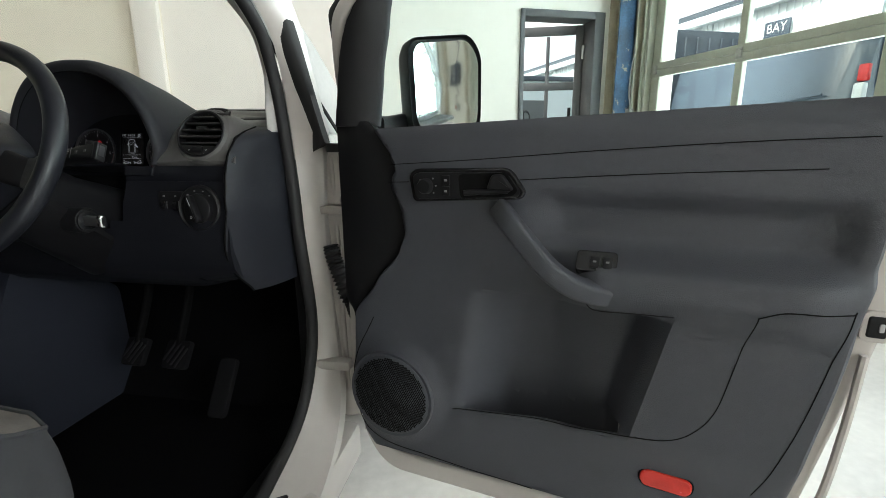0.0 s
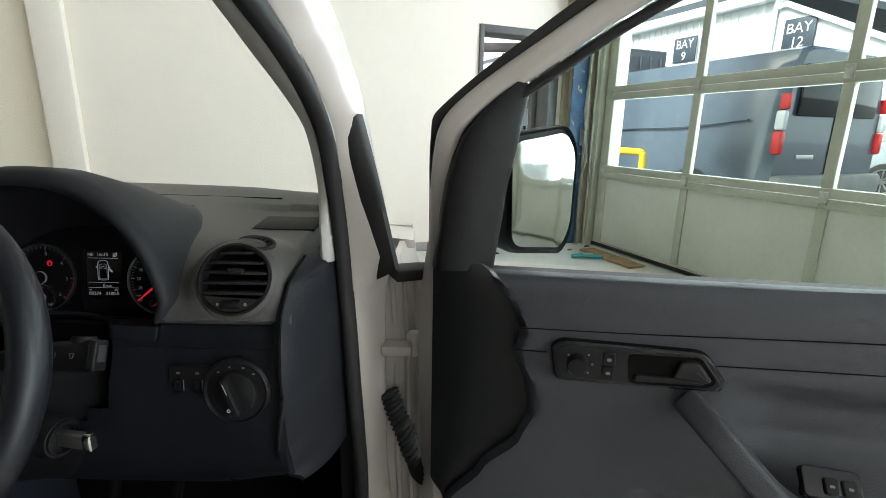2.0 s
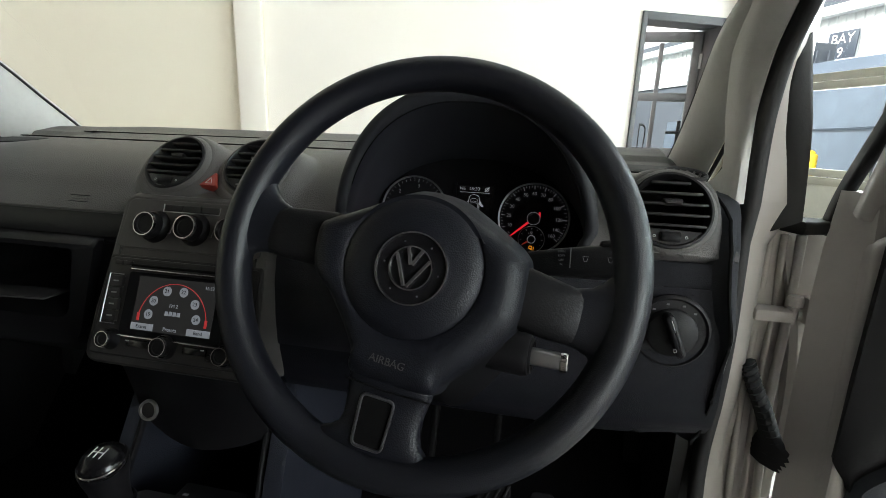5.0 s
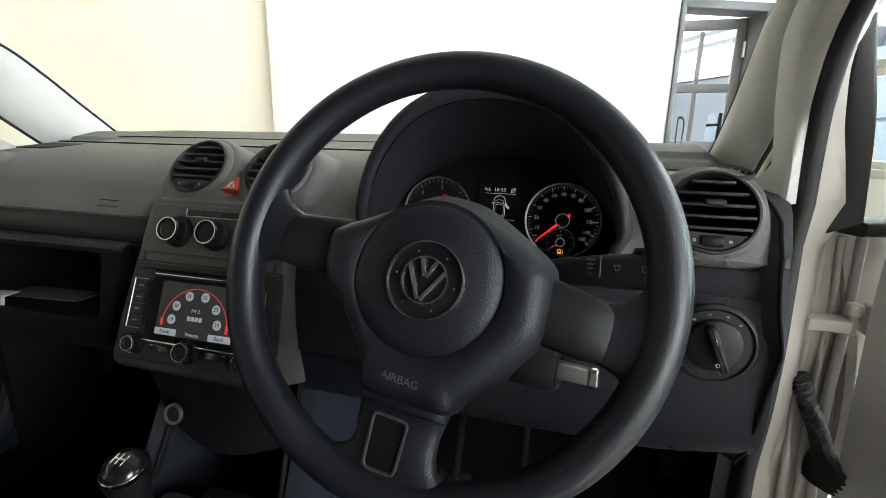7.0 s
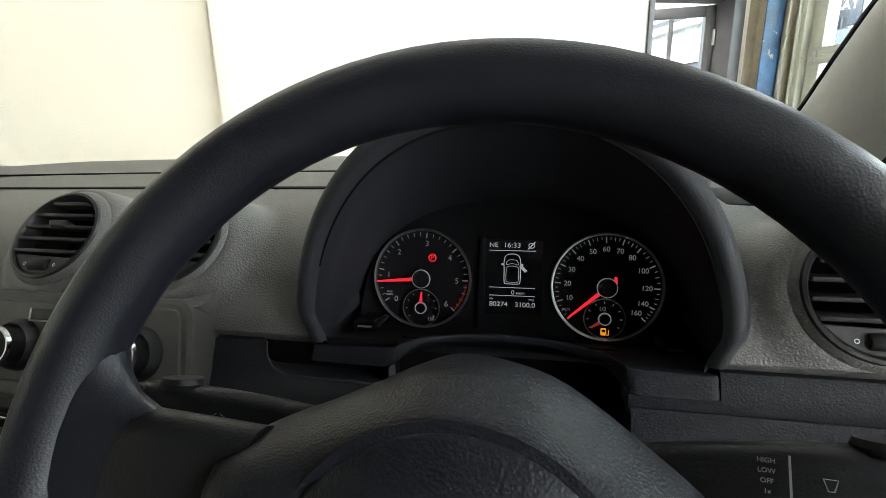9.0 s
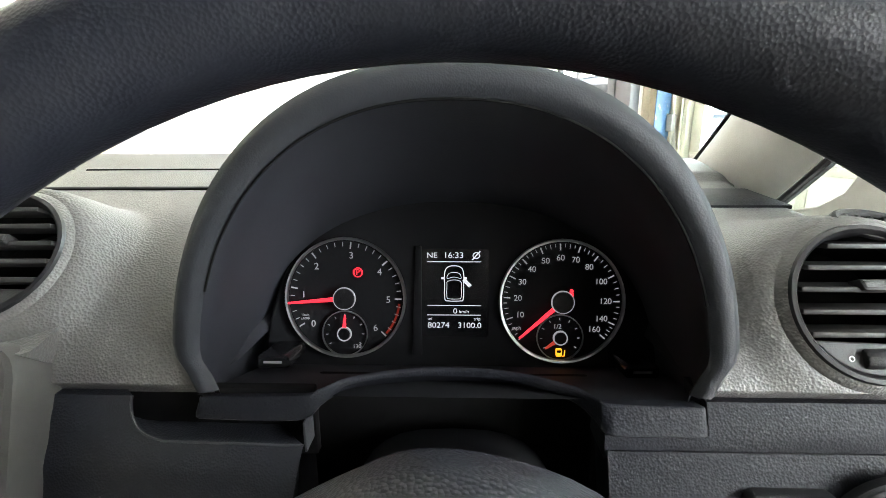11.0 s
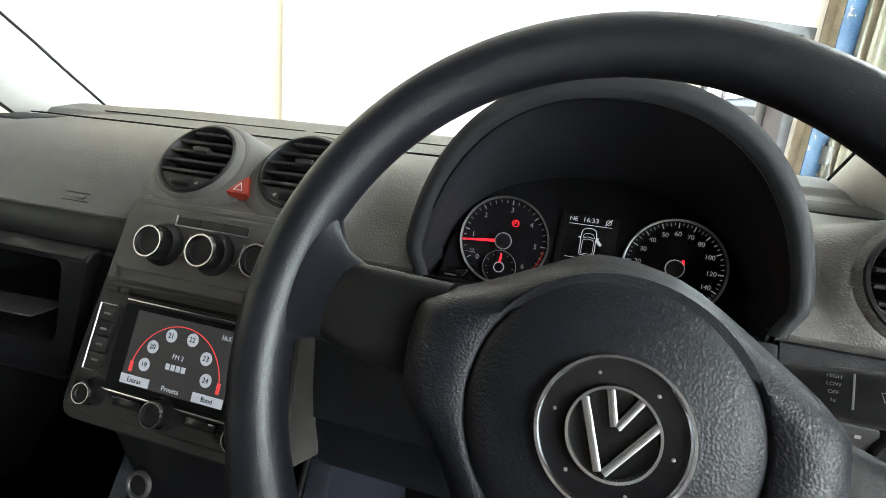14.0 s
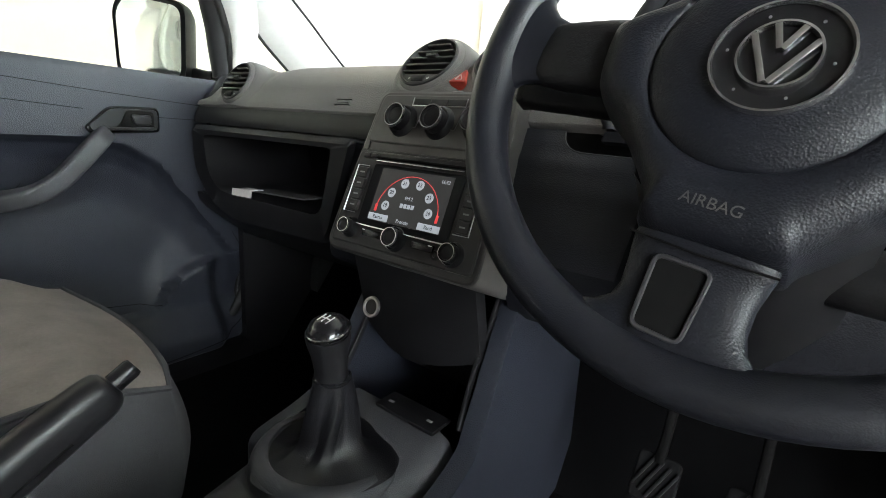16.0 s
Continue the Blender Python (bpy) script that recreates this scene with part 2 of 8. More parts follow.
def box(bm, c, s, bev=0.0, m=None, seg=2):
    """A box of centre c and size s with rounded edges."""
    mm = Matrix.Translation(c) @ Matrix.Diagonal((*s, 1))
    r = bmesh.ops.create_cube(bm, size=1, matrix=mm)
    vs = r["verts"]
    if bev:
        es = list({e for v in vs for e in v.link_edges})
        g = bmesh.ops.bevel(bm, geom=es, offset=min(bev, 0.49 * min(s)), segments=seg, profile=0.5, affect="EDGES")
        vs = list({v for f in g["faces"] for v in f.verts} | {v for v in vs if v.is_valid})
        vs = connected(vs)
    if m is not None:
        bmesh.ops.transform(bm, matrix=m, verts=vs)
    return bm


def connected(vs):
    seen, todo = set(vs), list(vs)
    while todo:
        v = todo.pop()
        for e in v.link_edges:
            w = e.other_vert(v)
            if w not in seen:
                seen.add(w)
                todo.append(w)
    return list(seen)


def loft(bm, rings, closed=True, cap=True):
    rows = [[bm.verts.new(p) for p in r] for r in rings]
    n = len(rows[0])
    for a, b in zip(rows, rows[1:]):
        for i in range(n if closed else n - 1):
            j = (i + 1) % n
            try:
                bm.faces.new((a[i], a[j], b[j], b[i]))
            except ValueError:
                pass
    if cap and closed:
        bm.faces.new(rows[0][::-1])
        bm.faces.new(rows[-1])
    return bm


def lathe(bm, prof, m=None, seg=40, closed_profile=False):
    """Turns (radius, height) pairs round the local z axis."""
    m = m or Matrix()
    rows = []
    for r, h in prof:
        if r < 1e-6:
            rows.append([bm.verts.new(m @ Vector((0, 0, h)))])
        else:
            rows.append([bm.verts.new(m @ Vector((r * math.cos(2 * math.pi * i / seg), r * math.sin(2 * math.pi * i / seg), h))) for i in range(seg)])
    pairs = list(zip(rows, rows[1:]))
    if closed_profile:
        pairs.append((rows[-1], rows[0]))
    for a, b in pairs:
        for i in range(seg):
            j = (i + 1) % seg
            if len(a) == 1 and len(b) == 1:
                continue
            if len(a) == 1:
                bm.faces.new((a[0], b[j], b[i]))
            elif len(b) == 1:
                bm.faces.new((a[i], a[j], b[0]))
            else:
                bm.faces.new((a[i], a[j], b[j], b[i]))
    return bm


def spline(pts, n=8, closed=False):
    """Catmull-Rom through the points."""
    pts = [Vector(p) for p in pts]
    out = []
    k = len(pts)
    for i in range(k if closed else k - 1):
        if closed:
            p0, p1, p2, p3 = (pts[(i + j - 1) % k] for j in range(4))
        else:
            p0, p1, p2, p3 = pts[max(i - 1, 0)], pts[i], pts[i + 1], pts[min(i + 2, k - 1)]
        for s in range(n):
            t = s / n
            out.append(0.5 * ((2 * p1) + (p2 - p0) * t + (2 * p0 - 5 * p1 + 4 * p2 - p3) * t * t + (3 * p1 - p0 - 3 * p2 + p3) * t ** 3))
    if not closed:
        out.append(pts[-1])
    return out


def sweep(bm, pts, sec, up=(0, 0, 1), closed=False, scale=None, cap=True):
    """Carries the flat section sec (sideways, upward) along the points."""
    pts = [Vector(p) for p in pts]
    up = Vector(up)
    rings = []
    n = len(pts)
    for i, p in enumerate(pts):
        if closed:
            t = pts[(i + 1) % n] - pts[i - 1]
        else:
            t = pts[min(i + 1, n - 1)] - pts[max(i - 1, 0)]
        t.normalize()
        side = t.cross(up)
        if side.length < 1e-4:
            side = t.cross(Vector((0.3, 1, 0.1)))
        side.normalize()
        u = side.cross(t)
        k = scale[i] if scale else 1
        rings.append([p + side * a * k + u * b * k for a, b in sec])
    if closed:
        rings.append(rings[0])
        loft(bm, rings, True, False)
        bmesh.ops.remove_doubles(bm, verts=bm.verts, dist=1e-6)
        return bm
    return loft(bm, rings, True, cap)


def ring(r1, r2=None, n=12):
    r2 = r2 or r1
    return [(r1 * math.cos(2 * math.pi * i / n), r2 * math.sin(2 * math.pi * i / n)) for i in range(n)]


def rrect(w, h, r, n=4):
    """The outline of a rounded rectangle round the origin."""
    out = []
    for cx, cy, a in ((w / 2 - r, h / 2 - r, 0), (-w / 2 + r, h / 2 - r, 90), (-w / 2 + r, -h / 2 + r, 180), (w / 2 - r, -h / 2 + r, 270)):
        for i in range(n + 1):
            b = radians(a + 90 * i / n)
            out.append((cx + r * math.cos(b), cy + r * math.sin(b)))
    return out


def rounded(pts, r, n=5):
    """A polygon with its corners cut round; r may be a list."""
    out = []
    k = len(pts)
    for i in range(k):
        p, a, b = Vector(pts[i]), Vector(pts[i - 1]), Vector(pts[(i + 1) % k])
        rr = r[i] if isinstance(r, (list, tuple)) else r
        da, db = (a - p), (b - p)
        q = min(rr, da.length * 0.45, db.length * 0.45)
        s, e = p + da.normalized() * q, p + db.normalized() * q
        for j in range(n + 1):
            t = j / n
            out.append(tuple((1 - t) ** 2 * s + 2 * t * (1 - t) * p + t * t * e))
    return out


def prism(bm, outline, y0, y1, bev=0.0, m=None):
    """An (x, z) outline drawn out from y0 (front, towards the driver) to y1, with a rounded front edge."""
    m = m or Matrix()
    c = Vector((sum(p[0] for p in outline) / len(outline), sum(p[1] for p in outline) / len(outline)))

    def rim(y, inset):
        out = []
        k = len(outline)
        for i in range(k):
            p, a, b = Vector(outline[i]), Vector(outline[i - 1]), Vector(outline[(i + 1) % k])
            t = b - a
            if t.length < 1e-9:
                t = Vector((1, 0))
            nrm = Vector((-t.y, t.x)).normalized()
            if nrm.dot(c - p) < 0:
                nrm = -nrm
            q = p + nrm * inset
            out.append(m @ Vector((q.x, y, q.y)))
        return out
    rings = [rim(y1, 0)]
    if bev:
        rings += [rim(y0 + bev, 0), rim(y0 + 0.3 * bev, 0.3 * bev), rim(y0, bev)]
    else:
        rings += [rim(y0, 0)]
    return loft(bm, rings)


def surf(bm, f, nu, nv):
    vs = [[bm.verts.new(f(i / nu, j / nv)) for j in range(nv + 1)] for i in range(nu + 1)]
    for i in range(nu):
        for j in range(nv):
            bm.faces.new((vs[i][j], vs[i + 1][j], vs[i + 1][j + 1], vs[i][j + 1]))
    return bm


def solid(bm, f, nu, nv, off):
    """A sheet given by f, thickened by the vector off."""
    off = Vector(off)
    a = [[bm.verts.new(f(i / nu, j / nv)) for j in range(nv + 1)] for i in range(nu + 1)]
    b = [[bm.verts.new(Vector(f(i / nu, j / nv)) + off) for j in range(nv + 1)] for i in range(nu + 1)]
    for i in range(nu):
        for j in range(nv):
            bm.faces.new((a[i][j], a[i + 1][j], a[i + 1][j + 1], a[i][j + 1]))
            bm.faces.new((b[i][j], b[i][j + 1], b[i + 1][j + 1], b[i + 1][j]))
    for i in range(nu):
        bm.faces.new((a[i][0], b[i][0], b[i + 1][0], a[i + 1][0]))
        bm.faces.new((a[i][nv], a[i + 1][nv], b[i + 1][nv], b[i][nv]))
    for j in range(nv):
        bm.faces.new((a[0][j], a[0][j + 1], b[0][j + 1], b[0][j]))
        bm.faces.new((a[nu][j], b[nu][j], b[nu][j + 1], a[nu][j + 1]))
    return bm


def text(name, s, size, material, parent, m, align="CENTER"):
    """Lettering in the built-in font, lying in the local x-z plane, read from -y."""
    cu = bpy.data.curves.new(name, "FONT")
    cu.body, cu.size, cu.align_x, cu.align_y, cu.extrude = s, size, align, "CENTER", 0.00015
    tmp = bpy.data.objects.new(name, cu)
    me = bpy.data.meshes.new_from_object(tmp)
    bpy.data.objects.remove(tmp)
    bpy.data.curves.remove(cu)
    me.materials.append(material)
    ob = new(name, me)
    ob.matrix_basis = m @ pose(0, 0, 0, 90, 0, 0)
    ob.parent = parent
    return ob


def lerp(tab, x):
    """Straight lines between (x, value) pairs, with soft corners left to the sampling."""
    if x <= tab[0][0]:
        return tab[0][1]
    for (a, va), (b, vb) in zip(tab, tab[1:]):
        if x <= b:
            t = (x - a) / (b - a)
            t = t * t * (3 - 2 * t) * 0.5 + t * 0.5
            return va + (vb - va) * t
    return tab[-1][1]


def sm(a, b, x):
    t = max(0.0, min(1.0, (x - a) / (b - a)))
    return t * t * (3 - 2 * t)


def yaxis(p, tilt=0.0, turn=0.0):
    """A frame at p whose local z points at the driver (-y), tipped up by tilt degrees, turned by turn to the right."""
    return pose(*p, 0, 0, turn) @ pose(0, 0, 0, 90 - tilt, 0, 0)


def facing(p, tilt=0.0, turn=0.0):
    """A frame at p with x right, z up, -y towards the driver, leaned back by tilt degrees."""
    return pose(*p, 0, 0, turn) @ pose(0, 0, 0, -tilt, 0, 0)

# ---- garage ----
def structure(name, bm, material, label="", m=None, category="", sharp=35):
    ob = part(name, bm, material, None, "", sharp, m)
    return tagged(ob, label, category, "", "structure")


# floor, yard and walls in garage axes
structure("floor", box(B(), (-1.5, -4.5, -0.06), (11.2, 16.8, 0.12)), M_FLOOR, "pale grey painted workshop floor, scuffed", G, "floor")
structure("ground", box(B(), (0, 0, -0.062), (700, 700, 0.1)), M_ASPHALT, "grey asphalt yard outside the workshop", G, "ground")

PDX0, PDX1, PDZ = 2.78, 3.59, 1.91          # the side door's opening in the back wall
bm = B()
box(bm, ((-7.0 - 0.06) / 2, GY + 0.1, 2.25), (6.94, 0.2, 4.5))
structure("wall_back_left", bm, M_WALL2, "cream painted workshop wall", G, "wall")
bm = B()
box(bm, ((-0.06 + PDX0) / 2, GY + 0.1, 2.25), (PDX0 + 0.06, 0.2, 4.5))
box(bm, ((PDX0 + PDX1) / 2, GY + 0.1, (PDZ + 4.5) / 2), (PDX1 - PDX0, 0.2, 4.5 - PDZ))
box(bm, ((PDX1 + GX + 0.2) / 2, GY + 0.1, 2.25), (GX + 0.2 - PDX1, 0.2, 4.5))
structure("wall_back", bm, M_WALL, "off-white painted workshop wall with a side door", G, "wall")
structure("wall_pier", box(B(), (-0.155, GY - 0.03, 2.25), (0.17, 0.1, 4.5), 0.004), M_WALL, "pale painted pier on the back wall", G, "pillar")
bm = B()
for i in range(7):
    a = random.Random(i)
    x, z = -6 + 1.6 * i + a.random(), 1.2 + 1.2 * a.random()
    lathe(bm, [(0, -0.004), (0.006, -0.003), (0.006, 0.004)], yaxis((x if i != 3 else 0.25, GY, z if i != 3 else 1.83)), 8)
tagged(part("wall_plug", bm, M_SKIRT, None, m=G), "small dark fixing plugs in the painted wall", "wall plugs", "", "stuff")
structure("wall_left", box(B(), (-7.1, -4.5, 2.25), (0.2, 16.8, 4.5)), M_WALL2, "cream painted workshop wall", G, "wall")
structure("wall_rear", box(B(), (-1.5, -12.9, 2.25), (11.2, 0.2, 4.5)), M_WALL, "off-white painted workshop wall", G, "wall")
structure("ceiling", box(B(), (-1.5, -4.5, 4.55), (11.4, 16.8, 0.1)), M_CEIL, "pale sheeted workshop ceiling", G, "ceiling")
bm = B()
box(bm, ((-0.06 + PDX0) / 2, GY - 0.008, 0.04), (PDX0 + 0.06 - 0.1, 0.016, 0.08), 0.003)
structure("baseboard", bm, M_SKIRT, "grey painted skirting at the foot of the wall", G, "skirting")

# bay wall: openings for the sectional doors, solid above and between
BAYS = [(-1.30, 3.42), (-7.1, -2.4), (-12.4, -8.2)]
BAYH = 3.42
bm = B()
box(bm, (GX + 0.1, -4.5, (BAYH + 4.5) / 2), (0.2, 16.6, 4.5 - BAYH))
for y0, y1 in ((3.42, GY), (-2.4, -1.30), (-8.2, -7.1), (-12.8, -12.4)):
    box(bm, (GX + 0.1, (y0 + y1) / 2, BAYH / 2), (0.2, y1 - y0, BAYH))
structure("wall_bay", bm, M_WALL, "off-white workshop wall between the bay doors", G, "wall")


def bay_door(y0, y1):
    """A sectional door: aluminium frame, solid bottom panels, glazed panes above."""
    door = emptyat("sectional_bay_door", G @ pose(GX, 0, 0))
    tagged(door, "closed sectional bay door with pale frame, glazed upper sections and solid bottom panels", "garage door", "bay doors")
    n = round((y1 - y0) / 0.92)
    w = (y1 - y0) / n
    rows = [0.0, 0.705, 1.385, 2.075, 2.76, 3.42]
    for k, (z0, z1) in enumerate(zip(rows, rows[1:])):
        bm = B()
        for zz in (z0, z1):
            box(bm, (0, (y0 + y1) / 2, zz + (0.03 if zz == z0 else -0.03)), (0.045, y1 - y0, 0.056), 0.004)
        for i in range(n + 1):
            wd = 0.10 if i in (0, n) else 0.062
            yy = y0 + i * w + (0.05 if i == 0 else -0.05 if i == n else 0)
            box(bm, (0.002, yy, (z0 + z1) / 2), (0.04, wd, z1 - z0 - 0.11), 0.004)
        rail = part("section_frame", bm, M_BAYFRAME, door)
        for i in range(n):
            bm = B()
            if k == 0:
                box(bm, (0.004, y1 - (i + 0.5) * w, (z0 + z1) / 2), (0.02, w - 0.05, z1 - z0 - 0.1), 0.003)
                part("panel", bm, M_BAYPANEL, rail)
            else:
                box(bm, (0.0, y1 - (i + 0.5) * w, (z0 + z1) / 2), (0.006, w - 0.05, z1 - z0 - 0.1))
                p = part("pane", bm, M_TINT, rail)
                p.visible_shadow = False
        if k:
            for i in range(n + 1):
                bm = B()
                yy = min(max(y0 + i * w, y0 + 0.05), y1 - 0.05)
                box(bm, (-0.027, yy, z0), (0.012, 0.05, 0.075), 0.003)
                for sz in (-0.024, 0.024):
                    for sy in (-0.014, 0.014):
                        lathe(bm, [(0, 0.006), (0.006, 0.005), (0.006, 0)], pose(-0.033, yy + sy, z0 + sz, 0, -90, 0), 8)
                part("hinge", bm, M_STEEL, door)
    bm = B()
    box(bm, (-0.006, (y0 + y1) / 2, 0.030), (0.06, y1 - y0, 0.03), 0.006)
    part("bottom_seal", bm, M_RUBBER, door)
    for s, yy in ((1, y1 + 0.03), (-1, y0 - 0.03)):
        bm = B()
        box(bm, (-0.04, yy, 1.72), (0.07, 0.045, 3.44), 0.004)
        box(bm, (-0.085, yy + s * 0.02, 1.72), (0.03, 0.012, 3.44), 0.003)
        part("track", bm, M_BAYFRAME, door, "pale steel door track")
    return door


for y0, y1 in BAYS:
    bay_door(y0, y1)

# corner stanchion, blue paint flaking over tan, with a cable
st = emptyat("steel_stanchion", G @ pose(3.72, GY, 0))
tagged(st, "steel corner stanchion with flaking blue paint down to the floor", "column")
bm = B()
box(bm, (0.0, -0.16, 1.09), (0.16, 0.012, 2.18), 0.003)
part("flange", bm, M_BLUEPAINT, st, "flaking blue painted flange")
bm = B()
box(bm, (0.0, -0.16, 3.3), (0.16, 0.012, 2.22), 0.003)
part("upper_flange", bm, M_TANPAINT, st, "unpainted tan upper flange")
bm = B()
box(bm, (0.0, -0.08, 2.2), (0.012, 0.15, 4.4), 0.002)
box(bm, (0.0, -0.006, 2.2), (0.16, 0.012, 4.4), 0.002)
part("web", bm, M_TANPAINT, st)
pt = emptyat("bay_door_post", G @ pose(3.86, 3.60, 0))
tagged(pt, "tan painted steel post beside the bay door", "post")
bm = B()
box(bm, (0, 0, 2.2), (0.10, 0.14, 4.4), 0.006)
part("post", bm, M_TANPAINT, pt)
bm = B()
box(bm, (-0.055, -0.075, 2.2), (0.02, 0.02, 4.4), 0.003)
part("edge_strip", bm, M_BAYFRAME, pt)
for zz in (0.4, 1.25, 2.3, 2.42):
    bm = B()
    lathe(bm, [(0, 0.005), (0.006, 0.004), (0.006, 0)], pose(-0.05, 0.02, zz, 0, -90, 0), 8)
    part("bolt", bm, M_STEEL, pt)
cb = emptyat("wall_cable", G @ pose(3.80, 3.50, 0))
tagged(cb, "grey cable hanging in a loop by a small control box", "cable")
bm = B()
sweep(bm, spline([(-0.01, 0, 1.55), (-0.05, -0.02, 1.45), (-0.06, -0.02, 1.2), (0, 0, 1.0), (0.0, -0.03, 0.8), (-0.03, -0.04, 0.72), (-0.02, 0.02, 0.66), (0.01, 0.0, 0.76), (0, 0, 0.92)], 8), ring(0.006, n=8))
part("loop", bm, M_CABLE, cb)
bm = B()
box(bm, (-0.01, 0.03, 1.0), (0.05, 0.07, 0.14), 0.008)
part("control_box", bm, M_SKIRT, cb)
rn = random.Random(4)
bm = B()
for i in range(16):
    x, y = 3.45 + 0.4 * rn.random(), GY - 0.05 - 0.9 * rn.random() ** 2
    s = 0.006 + 0.02 * rn.random()
    box(bm, (x, y, s * 0.3), (s * (0.6 + rn.random() * 2), s, s * 0.6), s * 0.2, None, 1)
for i in range(40):
    x, y = 0.6 + 3.2 * rn.random(), -0.5 + 4 * rn.random()
    s = 0.003 + 0.006 * rn.random()
    box(bm, (x, y, s * 0.3), (s * (0.6 + rn.random()), s, s * 0.6), 0, None)
tagged(part("floor_debris", bm, M_DEBRIS, None, m=G), "dark crumbs and flakes scattered on the floor", "debris", "", "stuff")
tool = emptyat("teal_tool", G @ pose(3.52, 3.02, 0.0, 0, 0, -25))
tagged(tool, "teal plastic hand tool lying on the floor", "tool")
bm = B()
sweep(bm, spline([(-0.12, 0, 0.02), (-0.04, 0.015, 0.025), (0.06, -0.01, 0.025), (0.14, 0.01, 0.02)], 6), ring(0.022, 0.016, 10))
part("body", bm, M_TEAL, tool)
bm = B()
box(bm, (0.02, 0, 0.045), (0.07, 0.02, 0.012), 0.004)
part("grip", bm, M_SATIN, tool)
structure("wood_offcut", box(B(), (3.72, 2.95, 0.012), (0.16, 0.62, 0.02), 0.003), mat("raw_wood", (0.32, 0.20, 0.10), 0.7, vary=0.3, vscale=12), "brown wooden board on the floor by the bay door", G, "board")

trk = emptyat("sack_truck", G @ pose(2.79, 3.52, 0) @ Matrix.Diagonal((0.42, 0.6, 1, 1)))
tagged(trk, "black tubular sack truck leaning by the side door", "sack truck")
part("frame", sweep(B(), spline([(-0.10, -0.10, 0.10), (-0.07, 0.0, 0.45), (-0.06, 0.04, 0.98), (-0.03, 0.05, 1.04), (0.05, 0.05, 1.03), (0.07, 0.04, 0.98), (0.02, 0.01, 0.80), (-0.02, 0.0, 0.70)], 6), ring(0.010, n=8)), M_BLACK, trk)
part("frame", sweep(B(), spline([(0.14, -0.10, 0.10), (0.12, 0.0, 0.40), (0.04, 0.02, 0.62), (-0.06, 0.02, 0.66)], 6), ring(0.010, n=8)), M_BLACK, trk)
for zz in (0.22, 0.42):
    part("rung", sweep(B(), [(-0.09, -0.05, zz), (0.13, -0.05, zz)], ring(0.010, n=8)), M_BLACK, trk)
part("toe_plate", box(B(), (0.02, -0.20, 0.02), (0.26, 0.20, 0.008), 0.002), M_BLACK, trk)
for xx in (-0.15, 0.19):
    part("wheel", lathe(B(), [(0, 0.02), (0.05, 0.02), (0.09, 0.025), (0.10, 0.015), (0.10, -0.015), (0.09, -0.025), (0, -0.02)], pose(xx, -0.06, 0.10, 0, 90, 0), 24), M_TYRE, trk)
ctl = emptyat("bay_door_control", G @ pose(GX, -1.85, 1.5, 0, 0, 90))
tagged(ctl, "dark grey bay door control box with pale buttons on the wall", "control box")
part("case", box(B(), (0, 0.05, 0), (0.27, 0.10, 0.40), 0.012), M_SIGN, ctl)
for k in range(3):
    part("push_button", lathe(B(), [(0.028, 0), (0.028, 0.012), (0.022, 0.018), (0, 0.018)], pose(0.0, 0.10, 0.11 - 0.09 * k, -90, 0, 0), 20), M_PRINT, ctl)
part("conduit", sweep(B(), [(0.03, 0.03, 0.2), (0.03, 0.03, 2.9)], ring(0.018, n=8)), M_SIGN, ctl)
part("lead", sweep(B(), spline([(0.0, 0.03, -0.2), (0.10, 0.04, -0.3), (-0.02, 0.04, -0.38), (0.02, 0.04, -0.5)], 6), ring(0.009, n=6)), M_BLACK, ctl)
es = emptyat("emergency_stop", G @ pose(GX, -1.83, 0.93, 0, 0, 90))
tagged(es, "small grey box with a red emergency stop button on the wall", "emergency stop")
part("case", box(B(), (0, 0.03, 0), (0.10, 0.06, 0.14), 0.008), M_STEEL, es)
part("mushroom_button", lathe(B(), [(0.012, 0), (0.012, 0.02), (0.032, 0.024), (0.030, 0.036), (0, 0.042)], pose(0, 0.06, 0.0, -90, 0, 0), 24), M_HAZARD, es)
for yy in (-2.16, -1.52):
    cdt = structure("trim", box(B(), (GX - 0.03, yy, 1.71), (0.06, 0.05, 3.42), 0.006), M_TANPAINT, "tan steel cover strip between the bay doors", G, "trim")

# side door: fixed frame in the wall, leaf swung outward
fr = emptyat("side_door_frame", G @ pose(0, GY, 0))
tagged(fr, "grey painted steel frame of the side door", "door frame", "", "structure")
for nm, c, s in (("jamb", (PDX0 + 0.02, 0.09, PDZ / 2), (0.04, 0.22, PDZ)), ("jamb", (PDX1 - 0.05, 0.09, PDZ / 2), (0.1, 0.22, PDZ)), ("head", ((PDX0 + PDX1) / 2 - 0.015, 0.09, PDZ - 0.03), (PDX1 - PDX0 - 0.11, 0.22, 0.06))):
    part(nm, box(B(), c, s, 0.004), M_DOORGREY, fr)
leaf = emptyat("side_door", G @ pose(PDX1 - 0.10, GY + 0.18, 0, 0, 0, -24))
tagged(leaf, "grey side door with glazed upper part standing ajar", "door")
W, HT = 0.70, PDZ - 0.07
bars = [((-0.035, 0, HT / 2), (0.07, 0.045, HT)), ((-W + 0.035, 0, HT / 2), (0.07, 0.045, HT))]
for zz, hh in ((HT - 0.04, 0.08), (1.30, 0.07), (0.82, 0.08), (0.08, 0.16)):
    bars.append(((-W / 2, 0, zz), (W - 0.14, 0.043, hh)))
bars.append(((-W * 0.46, 0, 1.30), (0.035, 0.04, 0.9)))
bm = B()
for c, s in bars:
    box(bm, c, s, 0.004)
part("stile_frame", bm, M_DOORGREY, leaf)
